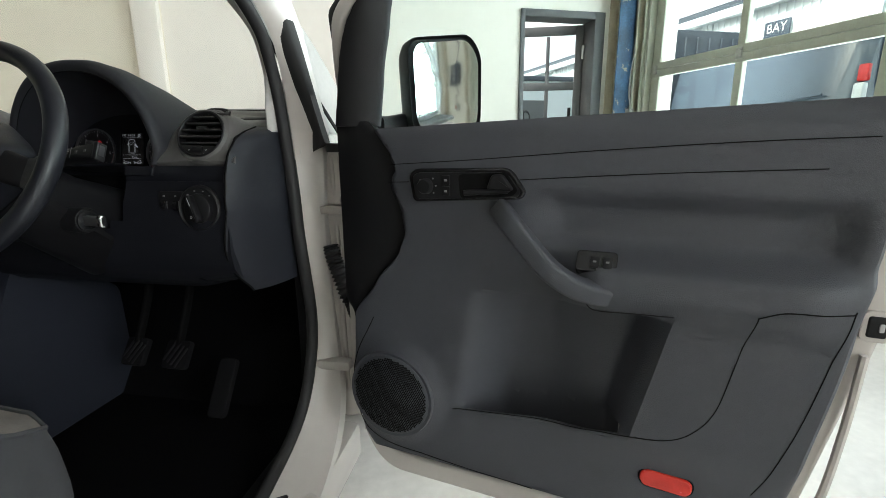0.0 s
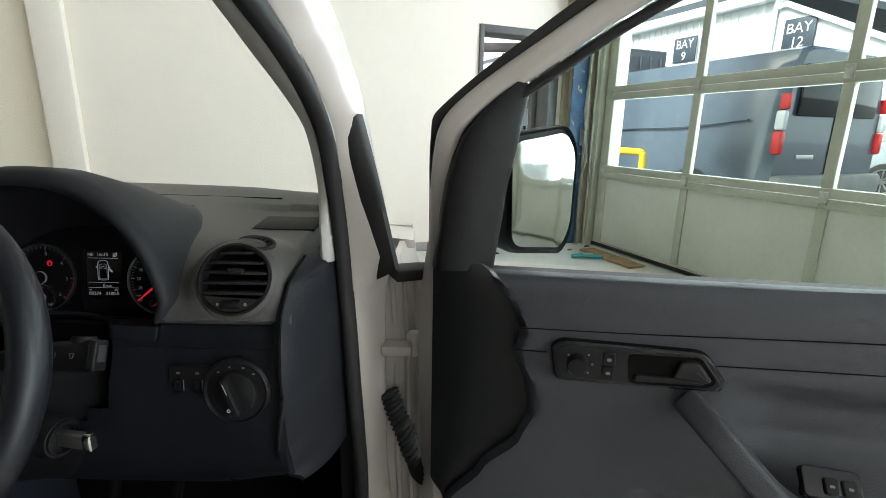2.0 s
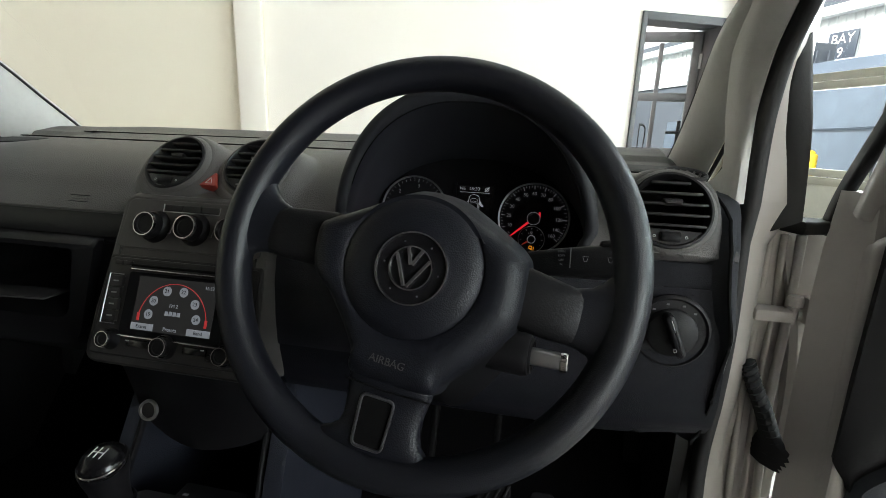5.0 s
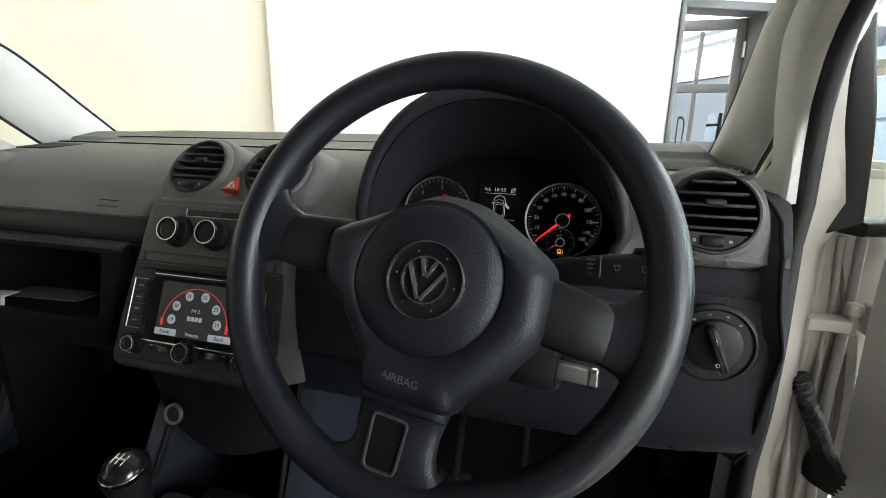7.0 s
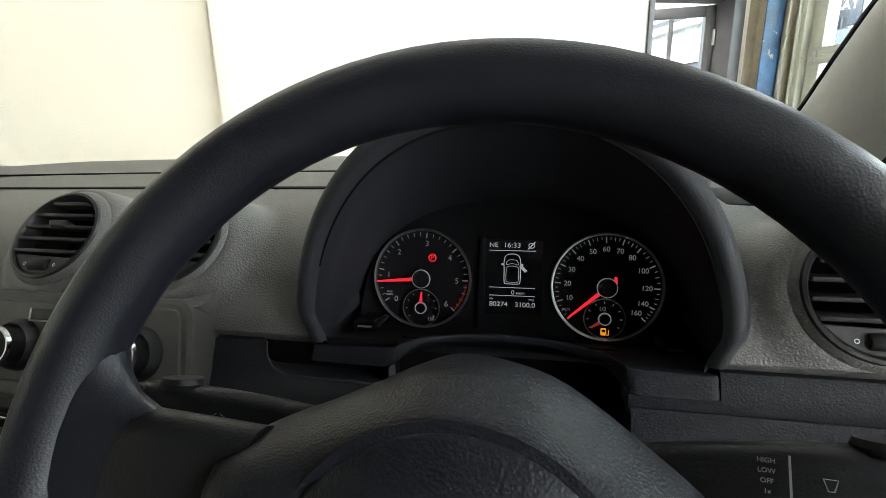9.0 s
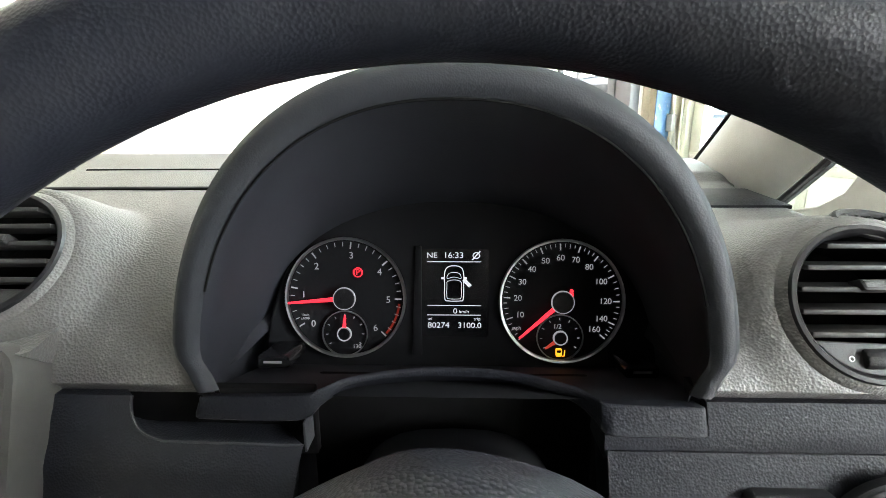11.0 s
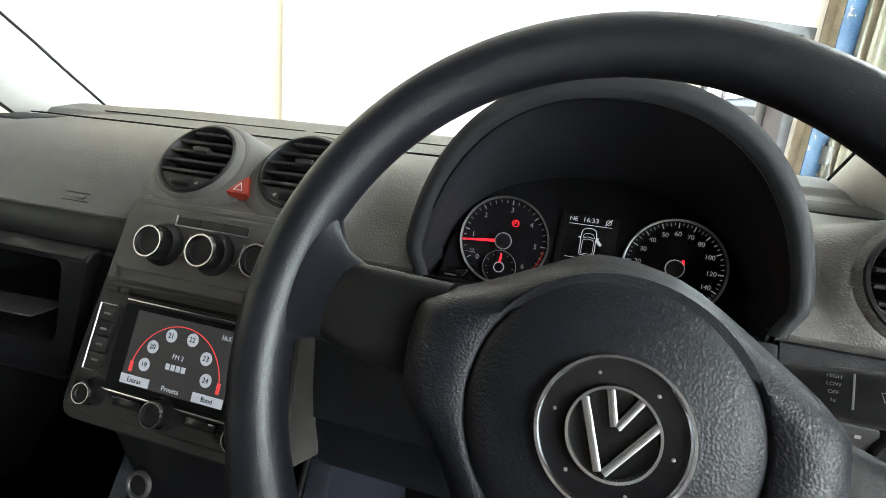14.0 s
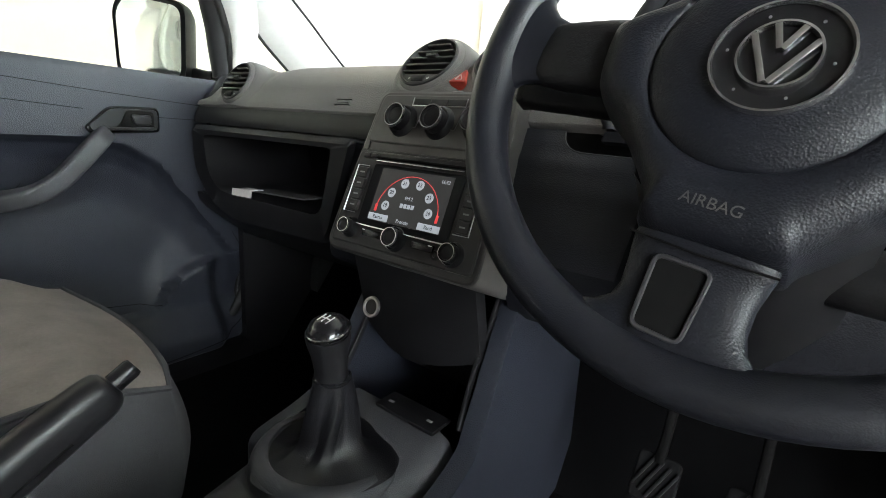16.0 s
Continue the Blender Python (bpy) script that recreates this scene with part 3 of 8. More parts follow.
part("lower_panel", box(B(), (-W / 2, 0, 0.47), (W - 0.13, 0.02, 0.64), 0.004), M_DOORGREY, leaf)
for xx, pw in ((-W * 0.27, 0.25), (-W * 0.69, 0.29)):
    for z0, z1 in ((0.86, 1.265), (1.335, HT - 0.08)):
        p = part("pane", box(B(), (xx, 0, (z0 + z1) / 2), (pw, 0.006, z1 - z0)), M_TINT, leaf)
        p.visible_shadow = False
bm = B()
box(bm, (-0.10, -0.03, 0.98), (0.030, 0.012, 0.24), 0.004)
sweep(bm, [(-0.10, -0.035, 1.0), (-0.10, -0.07, 1.0), (-0.21, -0.07, 0.995)], ring(0.011, n=8))
part("handle", bm, M_BLACK, leaf)
for zz in (0.25, 0.95, 1.6):
    bm = B()
    lathe(bm, [(0, -0.06), (0.014, -0.06), (0.014, 0.06), (0, 0.06)], pose(0.0, -0.02, zz), 10)
    part("hinge", bm, M_SATIN, leaf)

# ---- the yard outside ----
bd = emptyat("workshop_building", G @ pose(14, 0, 0))
tagged(bd, "long workshop building with white ribbed cladding and dark lower wall", "building")
part("lower_wall", box(B(), (0.15, 24, 1.6), (0.3, 30, 3.2)), M_CLADBLUE, bd, "dark blue lower wall")
bm = B()
box(bm, (0.2, 24, 3.85), (0.3, 30, 1.34))
for i in range(118):
    box(bm, (0.04, 9.15 + i * 0.25, 3.85), (0.06, 0.06, 1.3), 0.01, None, 1)
part("cladding", bm, M_CLAD, bd)
bm = B()
box(bm, (0.0, 24, 4.62), (0.5, 30, 0.25), 0.02)
box(bm, (0.02, 24, 3.2), (0.2, 30, 0.12), 0.02)
part("eave", bm, M_CLAD, bd)
part("roof", box(B(), (6, 24, 4.85), (12.4, 30, 0.2)), M_CLADBLUE, bd)
part("downpipe", sweep(B(), [(-0.06, 9.02, 4.6), (-0.06, 9.02, 0.0)], ring(0.05, n=10)), M_CLAD, bd)
sg = part("sign", box(B(), (-0.06, 11.75, 3.66), (0.04, 0.84, 0.74), 0.01), M_SIGN, bd, "dark square bay sign")
text("lettering", "BAY\n9", 0.36, M_PRINT, sg, pose(-0.09, 11.75, 3.64, 0, 0, -90))
gb = emptyat("gabled_workshop", G @ pose(14, 0, 0))
tagged(gb, "white gabled workshop building with a bay sign on its front", "building")
part("front_wall", prism(B(), [(8.95, 0), (8.95, 4.25), (8.72, 4.3), (4.0, 1.9 + 0.0), (4.0, 0)], -0.3, 0.0, 0.0, pose(0.0, 0, 0, 0, 0, 90)), M_CLAD, gb)
part("verge", sweep(B(), [(-0.05, 8.95, 4.30), (-0.05, 8.72, 4.33), (-0.05, 4.0, 1.93)], rrect(0.12, 0.16, 0.02, 2), (1, 0, 0)), M_CLAD, gb)
sg = part("sign", box(B(), (-0.06, 8.33, 3.55), (0.04, 0.76, 0.80), 0.01), M_SIGN, gb, "dark square bay sign")
text("lettering", "BAY\n12", 0.34, M_PRINT, sg, pose(-0.09, 8.33, 3.53, 0, 0, -90))
fb = emptyat("far_white_building", G @ pose(3, 22, 0))
tagged(fb, "long low white building across the yard behind the side door", "building")
part("wall", box(B(), (4, 0.2, 1.7), (26, 0.4, 3.4)), M_CLAD, fb)
part("roof", box(B(), (4, 1.5, 3.5), (26.6, 3.6, 0.2), 0.03), M_CLADBLUE, fb)
for i in range(5):
    part("roller_door", box(B(), (-6 + 4.4 * i, -0.02, 1.25), (2.6, 0.06, 2.5), 0.02), M_DOORGREY, fb)
ct = emptyat("storage_locker", G @ pose(6.2, 6.1, 0))
tagged(ct, "dark blue steel storage locker standing in the yard", "locker")
bm = B()
box(bm, (0, 0, 1.2), (1.8, 0.5, 2.2), 0.02)
for i in range(9):
    box(bm, (-0.8 + i * 0.2, -0.26, 1.2), (0.07, 0.03, 2.0), 0.008, None, 1)
part("shell", bm, M_CLADBLUE, ct)
part("skid", box(B(), (0, 0, 0.05), (1.7, 0.45, 0.1)), M_BLACK, ct)
# white overcast distance beyond the yard
bm = B()
surf(bm, lambda u, v: Vector((130 * math.cos(-1.9 + 4.4 * u), 130 * math.sin(-1.9 + 4.4 * u), -1 + 75 * v)), 40, 2)
structure("backdrop", bm, glow("overcast_haze", (0.92, 0.96, 1.0), 0.9), "pale overcast sky beyond the yard", G, "sky")

vn = emptyat("delivery_van", G @ pose(6.0, 3.25, 0))
tagged(vn, "dark grey delivery van parked outside the bay door", "van")


def vansec(y, s=1.0, t=1.97):
    o = [(0.95 - 0.95, 0.3), (0.0, 0.9), (0.03, 1.25), (0.14, t - 0.25), (0.25, t - 0.04), (0.4, t), (1.5, t), (1.65, t - 0.04), (1.76, t - 0.25), (1.87, 1.25), (1.9, 0.9), (1.9, 0.3)]
    return [(0.95 + (x - 0.95) * s, y, z) for x, z in o]


bm = B()
loft(bm, [vansec(0.0, 0.93, 1.93), vansec(0.05, 0.97), vansec(0.4), vansec(3.2), vansec(3.5, 0.99, 1.9), vansec(4.3, 0.95, 1.25), vansec(4.7, 0.85, 1.0)])
part("body", bm, M_VAN, vn)
for yy in (0.95, 3.95):
    for xx in (0.08, 1.82):
        wh = part("wheel", lathe(B(), [(0, 0.1), (0.18, 0.1), (0.2, 0.08), (0.32, 0.1), (0.335, 0.06), (0.335, -0.06), (0.32, -0.1), (0, -0.1)], pose(xx, yy, 0.335, 0, 90, 0), 32), M_TYRE, vn)
        part("rim", lathe(B(), [(0, 0.115), (0.06, 0.115), (0.19, 0.104), (0.195, 0.09)], pose(xx, yy, 0.335, 0, 90 if xx > 1 else -90, 0), 24), M_SATIN, wh)
bm = B()
box(bm, (0.95, -0.02, 1.52), (1.36, 0.04, 0.52), 0.03)
part("rear_window", bm, M_VANGLASS, vn)
part("bumper", box(B(), (0.95, -0.05, 0.52), (1.8, 0.16, 0.24), 0.04), M_SKIRT, vn)
for xx in (0.07, 1.83):
    lp = part("tail_lamp", box(B(), (xx, 0.0, 1.21), (0.08, 0.1, 0.20), 0.025), M_TAILW, vn)
    part("red_lens", box(B(), (xx, 0.0, 0.98), (0.085, 0.1, 0.24), 0.025), M_TAIL, lp)
    part("upper_lens", box(B(), (xx + (0.02 if xx < 1 else -0.02), 0.0, 1.40), (0.05, 0.1, 0.16), 0.018), M_TAIL, lp)
part("badge", box(B(), (0.55, -0.004, 0.83), (0.3, 0.012, 0.05), 0.004), M_SATIN, vn, "plain silver badge bar")
part("door_seam", box(B(), (0.95, -0.003, 1.1), (0.012, 0.01, 1.4)), M_BLACK, vn)
bm = B()
sweep(bm, spline([(-0.012, 0.3, 1.22), (-0.012, 1.2, 1.14), (-0.01, 2.2, 1.12)], 6), ring(0.012, n=6))
part("side_crease", bm, M_VAN, vn)

cr = emptyat("parked_car", G @ pose(12.1, 5.9, 0))
tagged(cr, "silver hatchback car parked across the yard", "car")


def carsec(y, w, z0, z1, zt, wt):
    return [(-w, y, z0), (-w, y, z1), (-wt, y, zt), (wt, y, zt), (w, y, z1), (w, y, z0)]


bm = B()
loft(bm, [carsec(-2.0, 0.75, 0.4, 0.7, 0.72, 0.6), carsec(-1.8, 0.85, 0.25, 0.85, 0.9, 0.7), carsec(-0.9, 0.88, 0.22, 0.92, 1.0, 0.75), carsec(1.6, 0.88, 0.22, 0.95, 1.02, 0.75), carsec(2.1, 0.8, 0.35, 0.9, 0.98, 0.6)])
part("body", bm, M_CARSILVER, cr)
bm = B()
loft(bm, [carsec(-0.95, 0.78, 0.95, 0.97, 1.0, 0.7), carsec(-0.2, 0.78, 0.95, 1.0, 1.42, 0.58), carsec(1.0, 0.78, 0.95, 1.0, 1.46, 0.58), carsec(1.9, 0.74, 0.95, 0.97, 1.05, 0.6)])
part("cabin_glass", bm, M_VANGLASS, cr)
for yy in (-1.25, 1.3):
    for xx in (-0.82, 0.82):
        wh = part("wheel", lathe(B(), [(0, 0.1), (0.2, 0.1), (0.3, 0.09), (0.315, 0.06), (0.315, -0.06), (0.3, -0.1), (0, -0.1)], pose(xx, yy, 0.315, 0, 90, 0), 32), M_TYRE, cr)
        bm = B()
        s = 1 if xx > 0 else -1
        lathe(bm, [(0.19, 0.0), (0.215, 0.0), (0.215, 0.015), (0.19, 0.015)], pose(xx + s * 0.1, yy, 0.315, 0, s * 90, 0), 24, True)
        for k in range(10):
            box(bm, (0.1, 0, 0.01), (0.2, 0.022, 0.015), 0.004, pose(xx + s * 0.1, yy, 0.315, 0, s * 90, 0) @ pose(0, 0, 0, 0, 0, 36 * k), 1)
        part("rim", bm, M_SATIN, wh)

hp = emptyat("yellow_hoop_barrier", G @ pose(5.0, 4.35, 0))
tagged(hp, "yellow steel hoop barrier standing in the yard", "barrier")
bm = B()
sweep(bm, spline([(0, -0.35, 0), (0, -0.35, 0.75), (0, -0.33, 0.83), (0, -0.25, 0.85), (0, 0.25, 0.85), (0, 0.33, 0.83), (0, 0.35, 0.75), (0, 0.35, 0)], 5), ring(0.04, n=12), (1, 0, 0))
part("hoop", bm, M_YELLOW, hp)
# ---- van body ----
body = emptyat("van_body", pose(0, 0, GROUND))
tagged(body, "pale silver van body shell with black rubber door seals", "van body")
GZ = pose(0, 0, -GROUND)          # parts below are given in world heights


def vpart(name, bm, material, label="", sharp=35):
    bmesh.ops.transform(bm, matrix=GZ, verts=bm.verts)
    return part(name, bm, material, body, label, sharp)


# lines that run up the door opening: trim inside, trim edge, seal edge, outer edge
P_IN = [(0.691, 0.895, 1.16), (0.691, 0.897, 1.205), (0.690, 0.906, 1.243), (0.687, 0.913, 1.28), (0.678, 0.897, 1.345), (0.668, 0.842, 1.387), (0.657, 0.775, 1.426), (0.651, 0.719, 1.456), (0.64, 0.55, 1.53), (0.64, 0.25, 1.6), (0.65, -0.1, 1.63)]
P_TR = [(0.714, 0.908, 1.16), (0.711, 0.907, 1.205), (0.708, 0.902, 1.243), (0.705, 0.894, 1.28), (0.703, 0.868, 1.34), (0.698, 0.815, 1.388), (0.691, 0.757, 1.426), (0.684, 0.697, 1.454), (0.675, 0.53, 1.52), (0.68, 0.25, 1.585), (0.69, -0.1, 1.615)]
P_SE = [(0.731, 0.924, 1.16), (0.729, 0.92, 1.205), (0.727, 0.916, 1.243), (0.725, 0.908, 1.28), (0.722, 0.886, 1.342), (0.716, 0.83, 1.398), (0.709, 0.772, 1.434), (0.702, 0.708, 1.463), (0.695, 0.53, 1.52), (0.7, 0.25, 1.58), (0.71, -0.1, 1.61)]
P_OU = [(0.791, 0.937, 1.16), (0.783, 0.93, 1.205), (0.777, 0.924, 1.243), (0.769, 0.92, 1.28), (0.757, 0.916, 1.34), (0.744, 0.889, 1.398), (0.736, 0.837, 1.443), (0.727, 0.762, 1.477), (0.72, 0.56, 1.545), (0.725, 0.25, 1.605), (0.735, -0.1, 1.635)]
S_LOW = [(0.734, 0.927, 1.107), (0.738, 0.929, 1.03), (0.741, 0.930, 0.949), (0.744, 0.939, 0.857), (0.745, 0.952, 0.753), (0.745, 0.935, 0.66), (0.745, 0.87, 0.56), (0.745, 0.74, 0.50), (0.745, 0.55, 0.475), (0.745, -0.05, 0.475)]
O_LOW = [(0.777, 0.968, 1.095), (0.776, 0.962, 1.03), (0.775, 0.957, 0.949), (0.776, 0.960, 0.857), (0.776, 0.972, 0.753), (0.79, 0.955, 0.64), (0.81, 0.89, 0.53), (0.83, 0.74, 0.47), (0.83, 0.55, 0.45), (0.83, -0.05, 0.45)]


def fronts(path):
    """Unit vectors square to the path, pointing ahead of it."""
    out = []
    for i in range(len(path)):
        t = path[min(i + 1, len(path) - 1)] - path[max(i - 1, 0)]
        v = Vector((0, t.z, -t.y))
        out.append(v.normalized())
    return out


for s in (1, -1):
    flip = lambda bm: bmesh.ops.transform(bm, matrix=Matrix.Diagonal((s, 1, 1, 1)), verts=bm.verts) or bm
    li, lt_, ls_, lo = (spline(p, 6) for p in (P_IN, P_TR, P_SE, P_OU))
    fr = fronts(lt_)
    rows = []
    for i, t, f in zip(li, lt_, fr):
        d = t - i
        rows.append([i + f * 0.045, i + f * 0.010, i + d * 0.10 + f * 0.002, i + d * 0.3 - f * 0.004, i + d * 0.6 - f * 0.005, i + d * 0.88 - f * 0.003, t + f * 0.003, t + f * 0.045])
    tb = B()
    loft(tb, rows)
    flip(tb)
    vpart("pillar_trim", tb, M_PILLAR, "pale grey roof pillar trim", 60)
    sl, ol = spline([Vector(p) for p in S_LOW], 6), spline([Vector(p) for p in O_LOW], 6)
    full_s, full_o = sl[::-1] + ls_, ol[::-1] + lo
    ff = fronts(full_s)
    ff = [Vector((0.0, f.y, f.z)) for f in ff]
    rows = []
    for p, q, f in zip(full_s, full_o, ff):
        d = q - p
        if s < 0 and p.z < 1.10:
            continue
        rows.append([p + f * 0.04, p + f * 0.002, p + d * 0.3 - f * 0.002, p + d * 0.7 - f * 0.001, q + f * 0.001, q + f * 0.006, q + f * 0.04])
    tb = B()
    loft(tb, rows)
    flip(tb)
    vpart("door_flange", tb, M_PAINT, "painted door opening flange", 50)
    # rubber seal pushed over the flange
    mid = [p - Vector((0.011, 0.002, 0)) for p in sl[::-1]] + [p.lerp(q, 0.52) for p, q in zip(lt_, ls_)]
    mid = [p - f * 0.004 for p, f in zip(mid, ff)]
    tb = B()
    sweep(tb, mid, ring(0.0125, 0.0115, 12), (1, 0, 0))
    flip(tb)
    vpart("door_seal", tb, M_RUBBER, "black rubber door seal")
    # screen pillar ahead of the quarter light
    A = spline([(0.694, 1.30, 1.150), (0.698, 1.225, 1.218), (0.695, 1.150, 1.275), (0.689, 1.075, 1.332), (0.682, 0.99, 1.385), (0.676, 0.86, 1.43)], 6)
    C = spline([(0.722, 1.135, 1.150), (0.716, 1.046, 1.216), (0.708, 0.974, 1.273), (0.700, 0.938, 1.32), (0.692, 0.895, 1.37), (0.688, 0.82, 1.40)], 6)
    rows = []
    for p, q in zip(A, C):
        o = Vector((0.030, 0.035, 0.01))
        rows.append([p + Vector((0.012, 0.03, 0.01)), p + Vector((-0.001, 0.006, 0.003)), p + Vector((-0.004, 0, 0)), p.lerp(q, 0.15) - Vector((0.013, 0.004, 0)), p.lerp(q, 0.4) - Vector((0.018, 0.007, 0)), p.lerp(q, 0.7) - Vector((0.014, 0.006, 0)), p.lerp(q, 0.92) - Vector((0.005, 0.003, 0)), q, q + Vector((0.012, 0.03, 0.01)), p + o])
    tb = B()
    loft(tb, rows)
    flip(tb)
    vpart("screen_pillar", tb, M_PILLAR, "pale grey screen pillar trim", 50)
    tb = B()
    sweep(tb, [q + Vector((0.004, 0.0, -0.002)) for q in C[2:22]], ring(0.0035, n=6))
    flip(tb)
    vpart("quarter_gasket", tb, M_RUBBER)
    tb = B()
    sweep(tb, [p + Vector((0.002, 0.014, 0.007)) for p in A], ring(0.0030, n=6))
    flip(tb)
    vpart("screen_edge", tb, M_RUBBER, "black screen edge band")
    # quarter light
    bm = B()
    bm.faces.new([bm.verts.new(p) for p in ((s * 0.734, 0.93, 1.13), (s * 0.734, 1.17, 1.13), (s * 0.712, 0.93, 1.335))])
    g = vpart("quarter_glass", bm, M_TINT)
    g.visible_shadow = False
    vpart("pillar_foot", prism(B(), [(0.93, 1.135), (1.16, 1.135), (1.11, 1.157), (1.06, 1.170), (1.015, 1.182), (0.985, 1.200), (0.968, 1.225), (0.960, 1.262), (0.93, 1.262)], -0.010, 0.010, 0.004, pose(s * 0.716, 0, 0, 0, 0, 90)), M_PILLAR, "pale grey moulded foot of the pillar trim", 60)
    tb = B()
    sweep(tb, [q + Vector((0.026, 0.012, 0.004)) for q in C[1:21]], ring(0.0045, n=6))
    flip(tb)
    vpart("outer_gasket", tb, M_RUBBER, "black outer quarter light gasket")
    # black cover strip on the outside
    L_ = spline([(0.734, 0.906, 1.345), (0.737, 0.911, 1.307), (0.745, 0.926, 1.249), (0.753, 0.941, 1.185), (0.763, 0.955, 1.117)], 5)
    R_ = spline([(0.750, 0.909, 1.367), (0.762, 0.914, 1.316), (0.774, 0.917, 1.262), (0.785, 0.926, 1.203), (0.797, 0.939, 1.138)], 5)
    tb = B()
    loft(tb, [[p + Vector((0, 0.006, 0)), p + Vector((0, -0.004, 0)), p.lerp(q, 0.15) + Vector((0, -0.008, 0)), p.lerp(q, 0.85) + Vector((0, -0.008, 0)), q + Vector((0.001, -0.004, 0)), q + Vector((0.004, 0.016, 0))] for p, q in zip(L_, R_)])
    flip(tb)
    vpart("quarter_cover", tb, M_RUBBER, "black quarter light cover strip", 60)
    # belt rail below the quarter light and front wing
    vpart("belt_rail", sweep(B(), spline([(s * 0.712, 0.93, 1.128), (s * 0.705, 1.05, 1.135), (s * 0.69, 1.25, 1.14)], 6), rrect(0.07, 0.05, 0.02, 4)), M_PILLAR)
    def wing(u, v, s=s):
        y = 0.99 + 1.05 * u
        z = 1.108 - 0.14 * u ** 2 - v * (0.668 - 0.1 * u)
        x = 0.845 - 0.07 * u ** 2 - 0.03 * sm(0.0, 0.15, u) * (1 - v) ** 2 + 0.025 * math.sin(math.pi * min(1, v * 1.2)) - 0.03 * (1 - v) ** 4
        if v > 0.35:
            d = math.hypot(y - 1.42, z - 0.60)
            z = z if d > 0.34 else 0.60 + math.sqrt(max(0.0, 0.34 ** 2 - (y - 1.42) ** 2)) if abs(y - 1.42) < 0.34 else z
        return Vector((s * x, y, z))
    vpart("front_wing", solid(B(), wing, 30, 20, (-s * 0.012, 0, 0)), M_PAINT, "painted front wing")
    # hinge pillar between seal and wing
    bm = B()
    def hp_(u, v, s=s):
        return Vector((s * (0.768 + (0.105 if s > 0 else 0.06) * u), 0.985 + 0.022 * sm(0.2, 0.7, u) + 0.004 * math.sin(v * 23), 1.125 - 0.645 * v))
    vpart("wing_seal", sweep(B(), [(s * 0.792, 0.955, 1.128), (s * 0.83, 0.972, 1.127), (s * 0.868, 0.985, 1.125)], rrect(0.05, 0.018, 0.005, 3)), M_RUBBER, "black rubber strip at the wing top")
    # the passenger side's pillar is black instead of painted, for shade
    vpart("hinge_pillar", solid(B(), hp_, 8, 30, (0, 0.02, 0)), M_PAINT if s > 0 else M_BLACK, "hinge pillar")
    if s > 0:
        for x0, x1, w in ((0.786, 0.792, 0.010), (0.806, 0.813, 0.008), (0.828, 0.832, 0.012)):
            vpart("body_fold", sweep(B(), spline([(x0, 0.988, 1.11), ((x0 + x1) / 2 + 0.003, 0.990, 0.97), (x1, 0.986, 0.84), (x1 + 0.006, 0.980, 0.70), (x1 + 0.012, 0.970, 0.56)], 6), rrect(w, 0.012, 0.004, 3), (0, 1, 0)), M_PAINT, "pressed fold in the painted pillar")
    # side panel behind the door and the upright behind the seat
    def side(u, v, s=s):
        y = -0.06 - 2.2 * u
        z = 1.75 - 1.3 * v
        return Vector((s * (0.84 - 0.14 * (1 - v) ** 2), y, z))
    vpart("side_panel", solid(B(), side, 8, 12, (-s * 0.03, 0, 0)), M_PAINT, "painted side panel")
    # the passenger side's sill is likewise blackened for shade
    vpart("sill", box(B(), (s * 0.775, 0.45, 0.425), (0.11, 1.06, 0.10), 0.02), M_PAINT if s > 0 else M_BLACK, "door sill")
    vpart("cant_rail", sweep(B(), spline([(s * 0.70, 0.35, 1.60), (s * 0.73, 0.1, 1.64), (s * 0.735, -0.2, 1.65)], 5), rrect(0.12, 0.1, 0.03)), M_PAINT)

# screen, roof, bonnet, floor, bulkheads
def screen(u, v):
    x = (2 * u - 1)
    y = 1.37 - 0.10 * x * x - v * (0.62 - 0.05 * x * x)
    z = 1.20 + 0.36 * v + 0.03 * math.sin(math.pi * v)
    return Vector((x * (0.71 - 0.09 * v), y, z))


sc = vpart("windscreen", surf(B(), screen, 16, 10), M_GLASS)
sc.visible_shadow = False
vpart("roof", solid(B(), lambda u, v: Vector(((2 * u - 1) * 0.72, 0.66 - 2.9 * v, 1.60 + 0.13 * min(1, v * 4) - 0.06 * (2 * u - 1) ** 4)), 12, 12, (0, 0, 0.04)), M_PAINT, "painted roof")
vpart("headliner", solid(B(), lambda u, v: Vector(((2 * u - 1) * 0.68, 0.62 - 2.8 * v, 1.585 + 0.13 * min(1, v * 4) - 0.06 * (2 * u - 1) ** 4)), 12, 12, (0, 0, 0.008)), M_HEADLINER, "pale felt headliner")
vpart("bonnet", solid(B(), lambda u, v: Vector(((2 * u - 1) * (0.80 - 0.06 * v), 1.33 + 0.85 * v, 1.135 - 0.16 * v ** 1.5 - 0.04 * (2 * u - 1) ** 2)), 12, 10, (0, 0, -0.02)), M_PAINT, "painted bonnet")
vpart("nose", solid(B(), lambda u, v: Vector(((2 * u - 1) * (0.74 + 0.05 * v), 2.18 + 0.06 * math.sin(math.pi * v), 0.97 - 0.5 * v)), 10, 8, (0, -0.03, 0)), M_PAINT, "painted van front")
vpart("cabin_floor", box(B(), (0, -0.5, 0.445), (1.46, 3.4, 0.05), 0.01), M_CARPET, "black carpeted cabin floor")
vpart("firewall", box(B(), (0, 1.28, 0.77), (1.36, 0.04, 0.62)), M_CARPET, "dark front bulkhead")
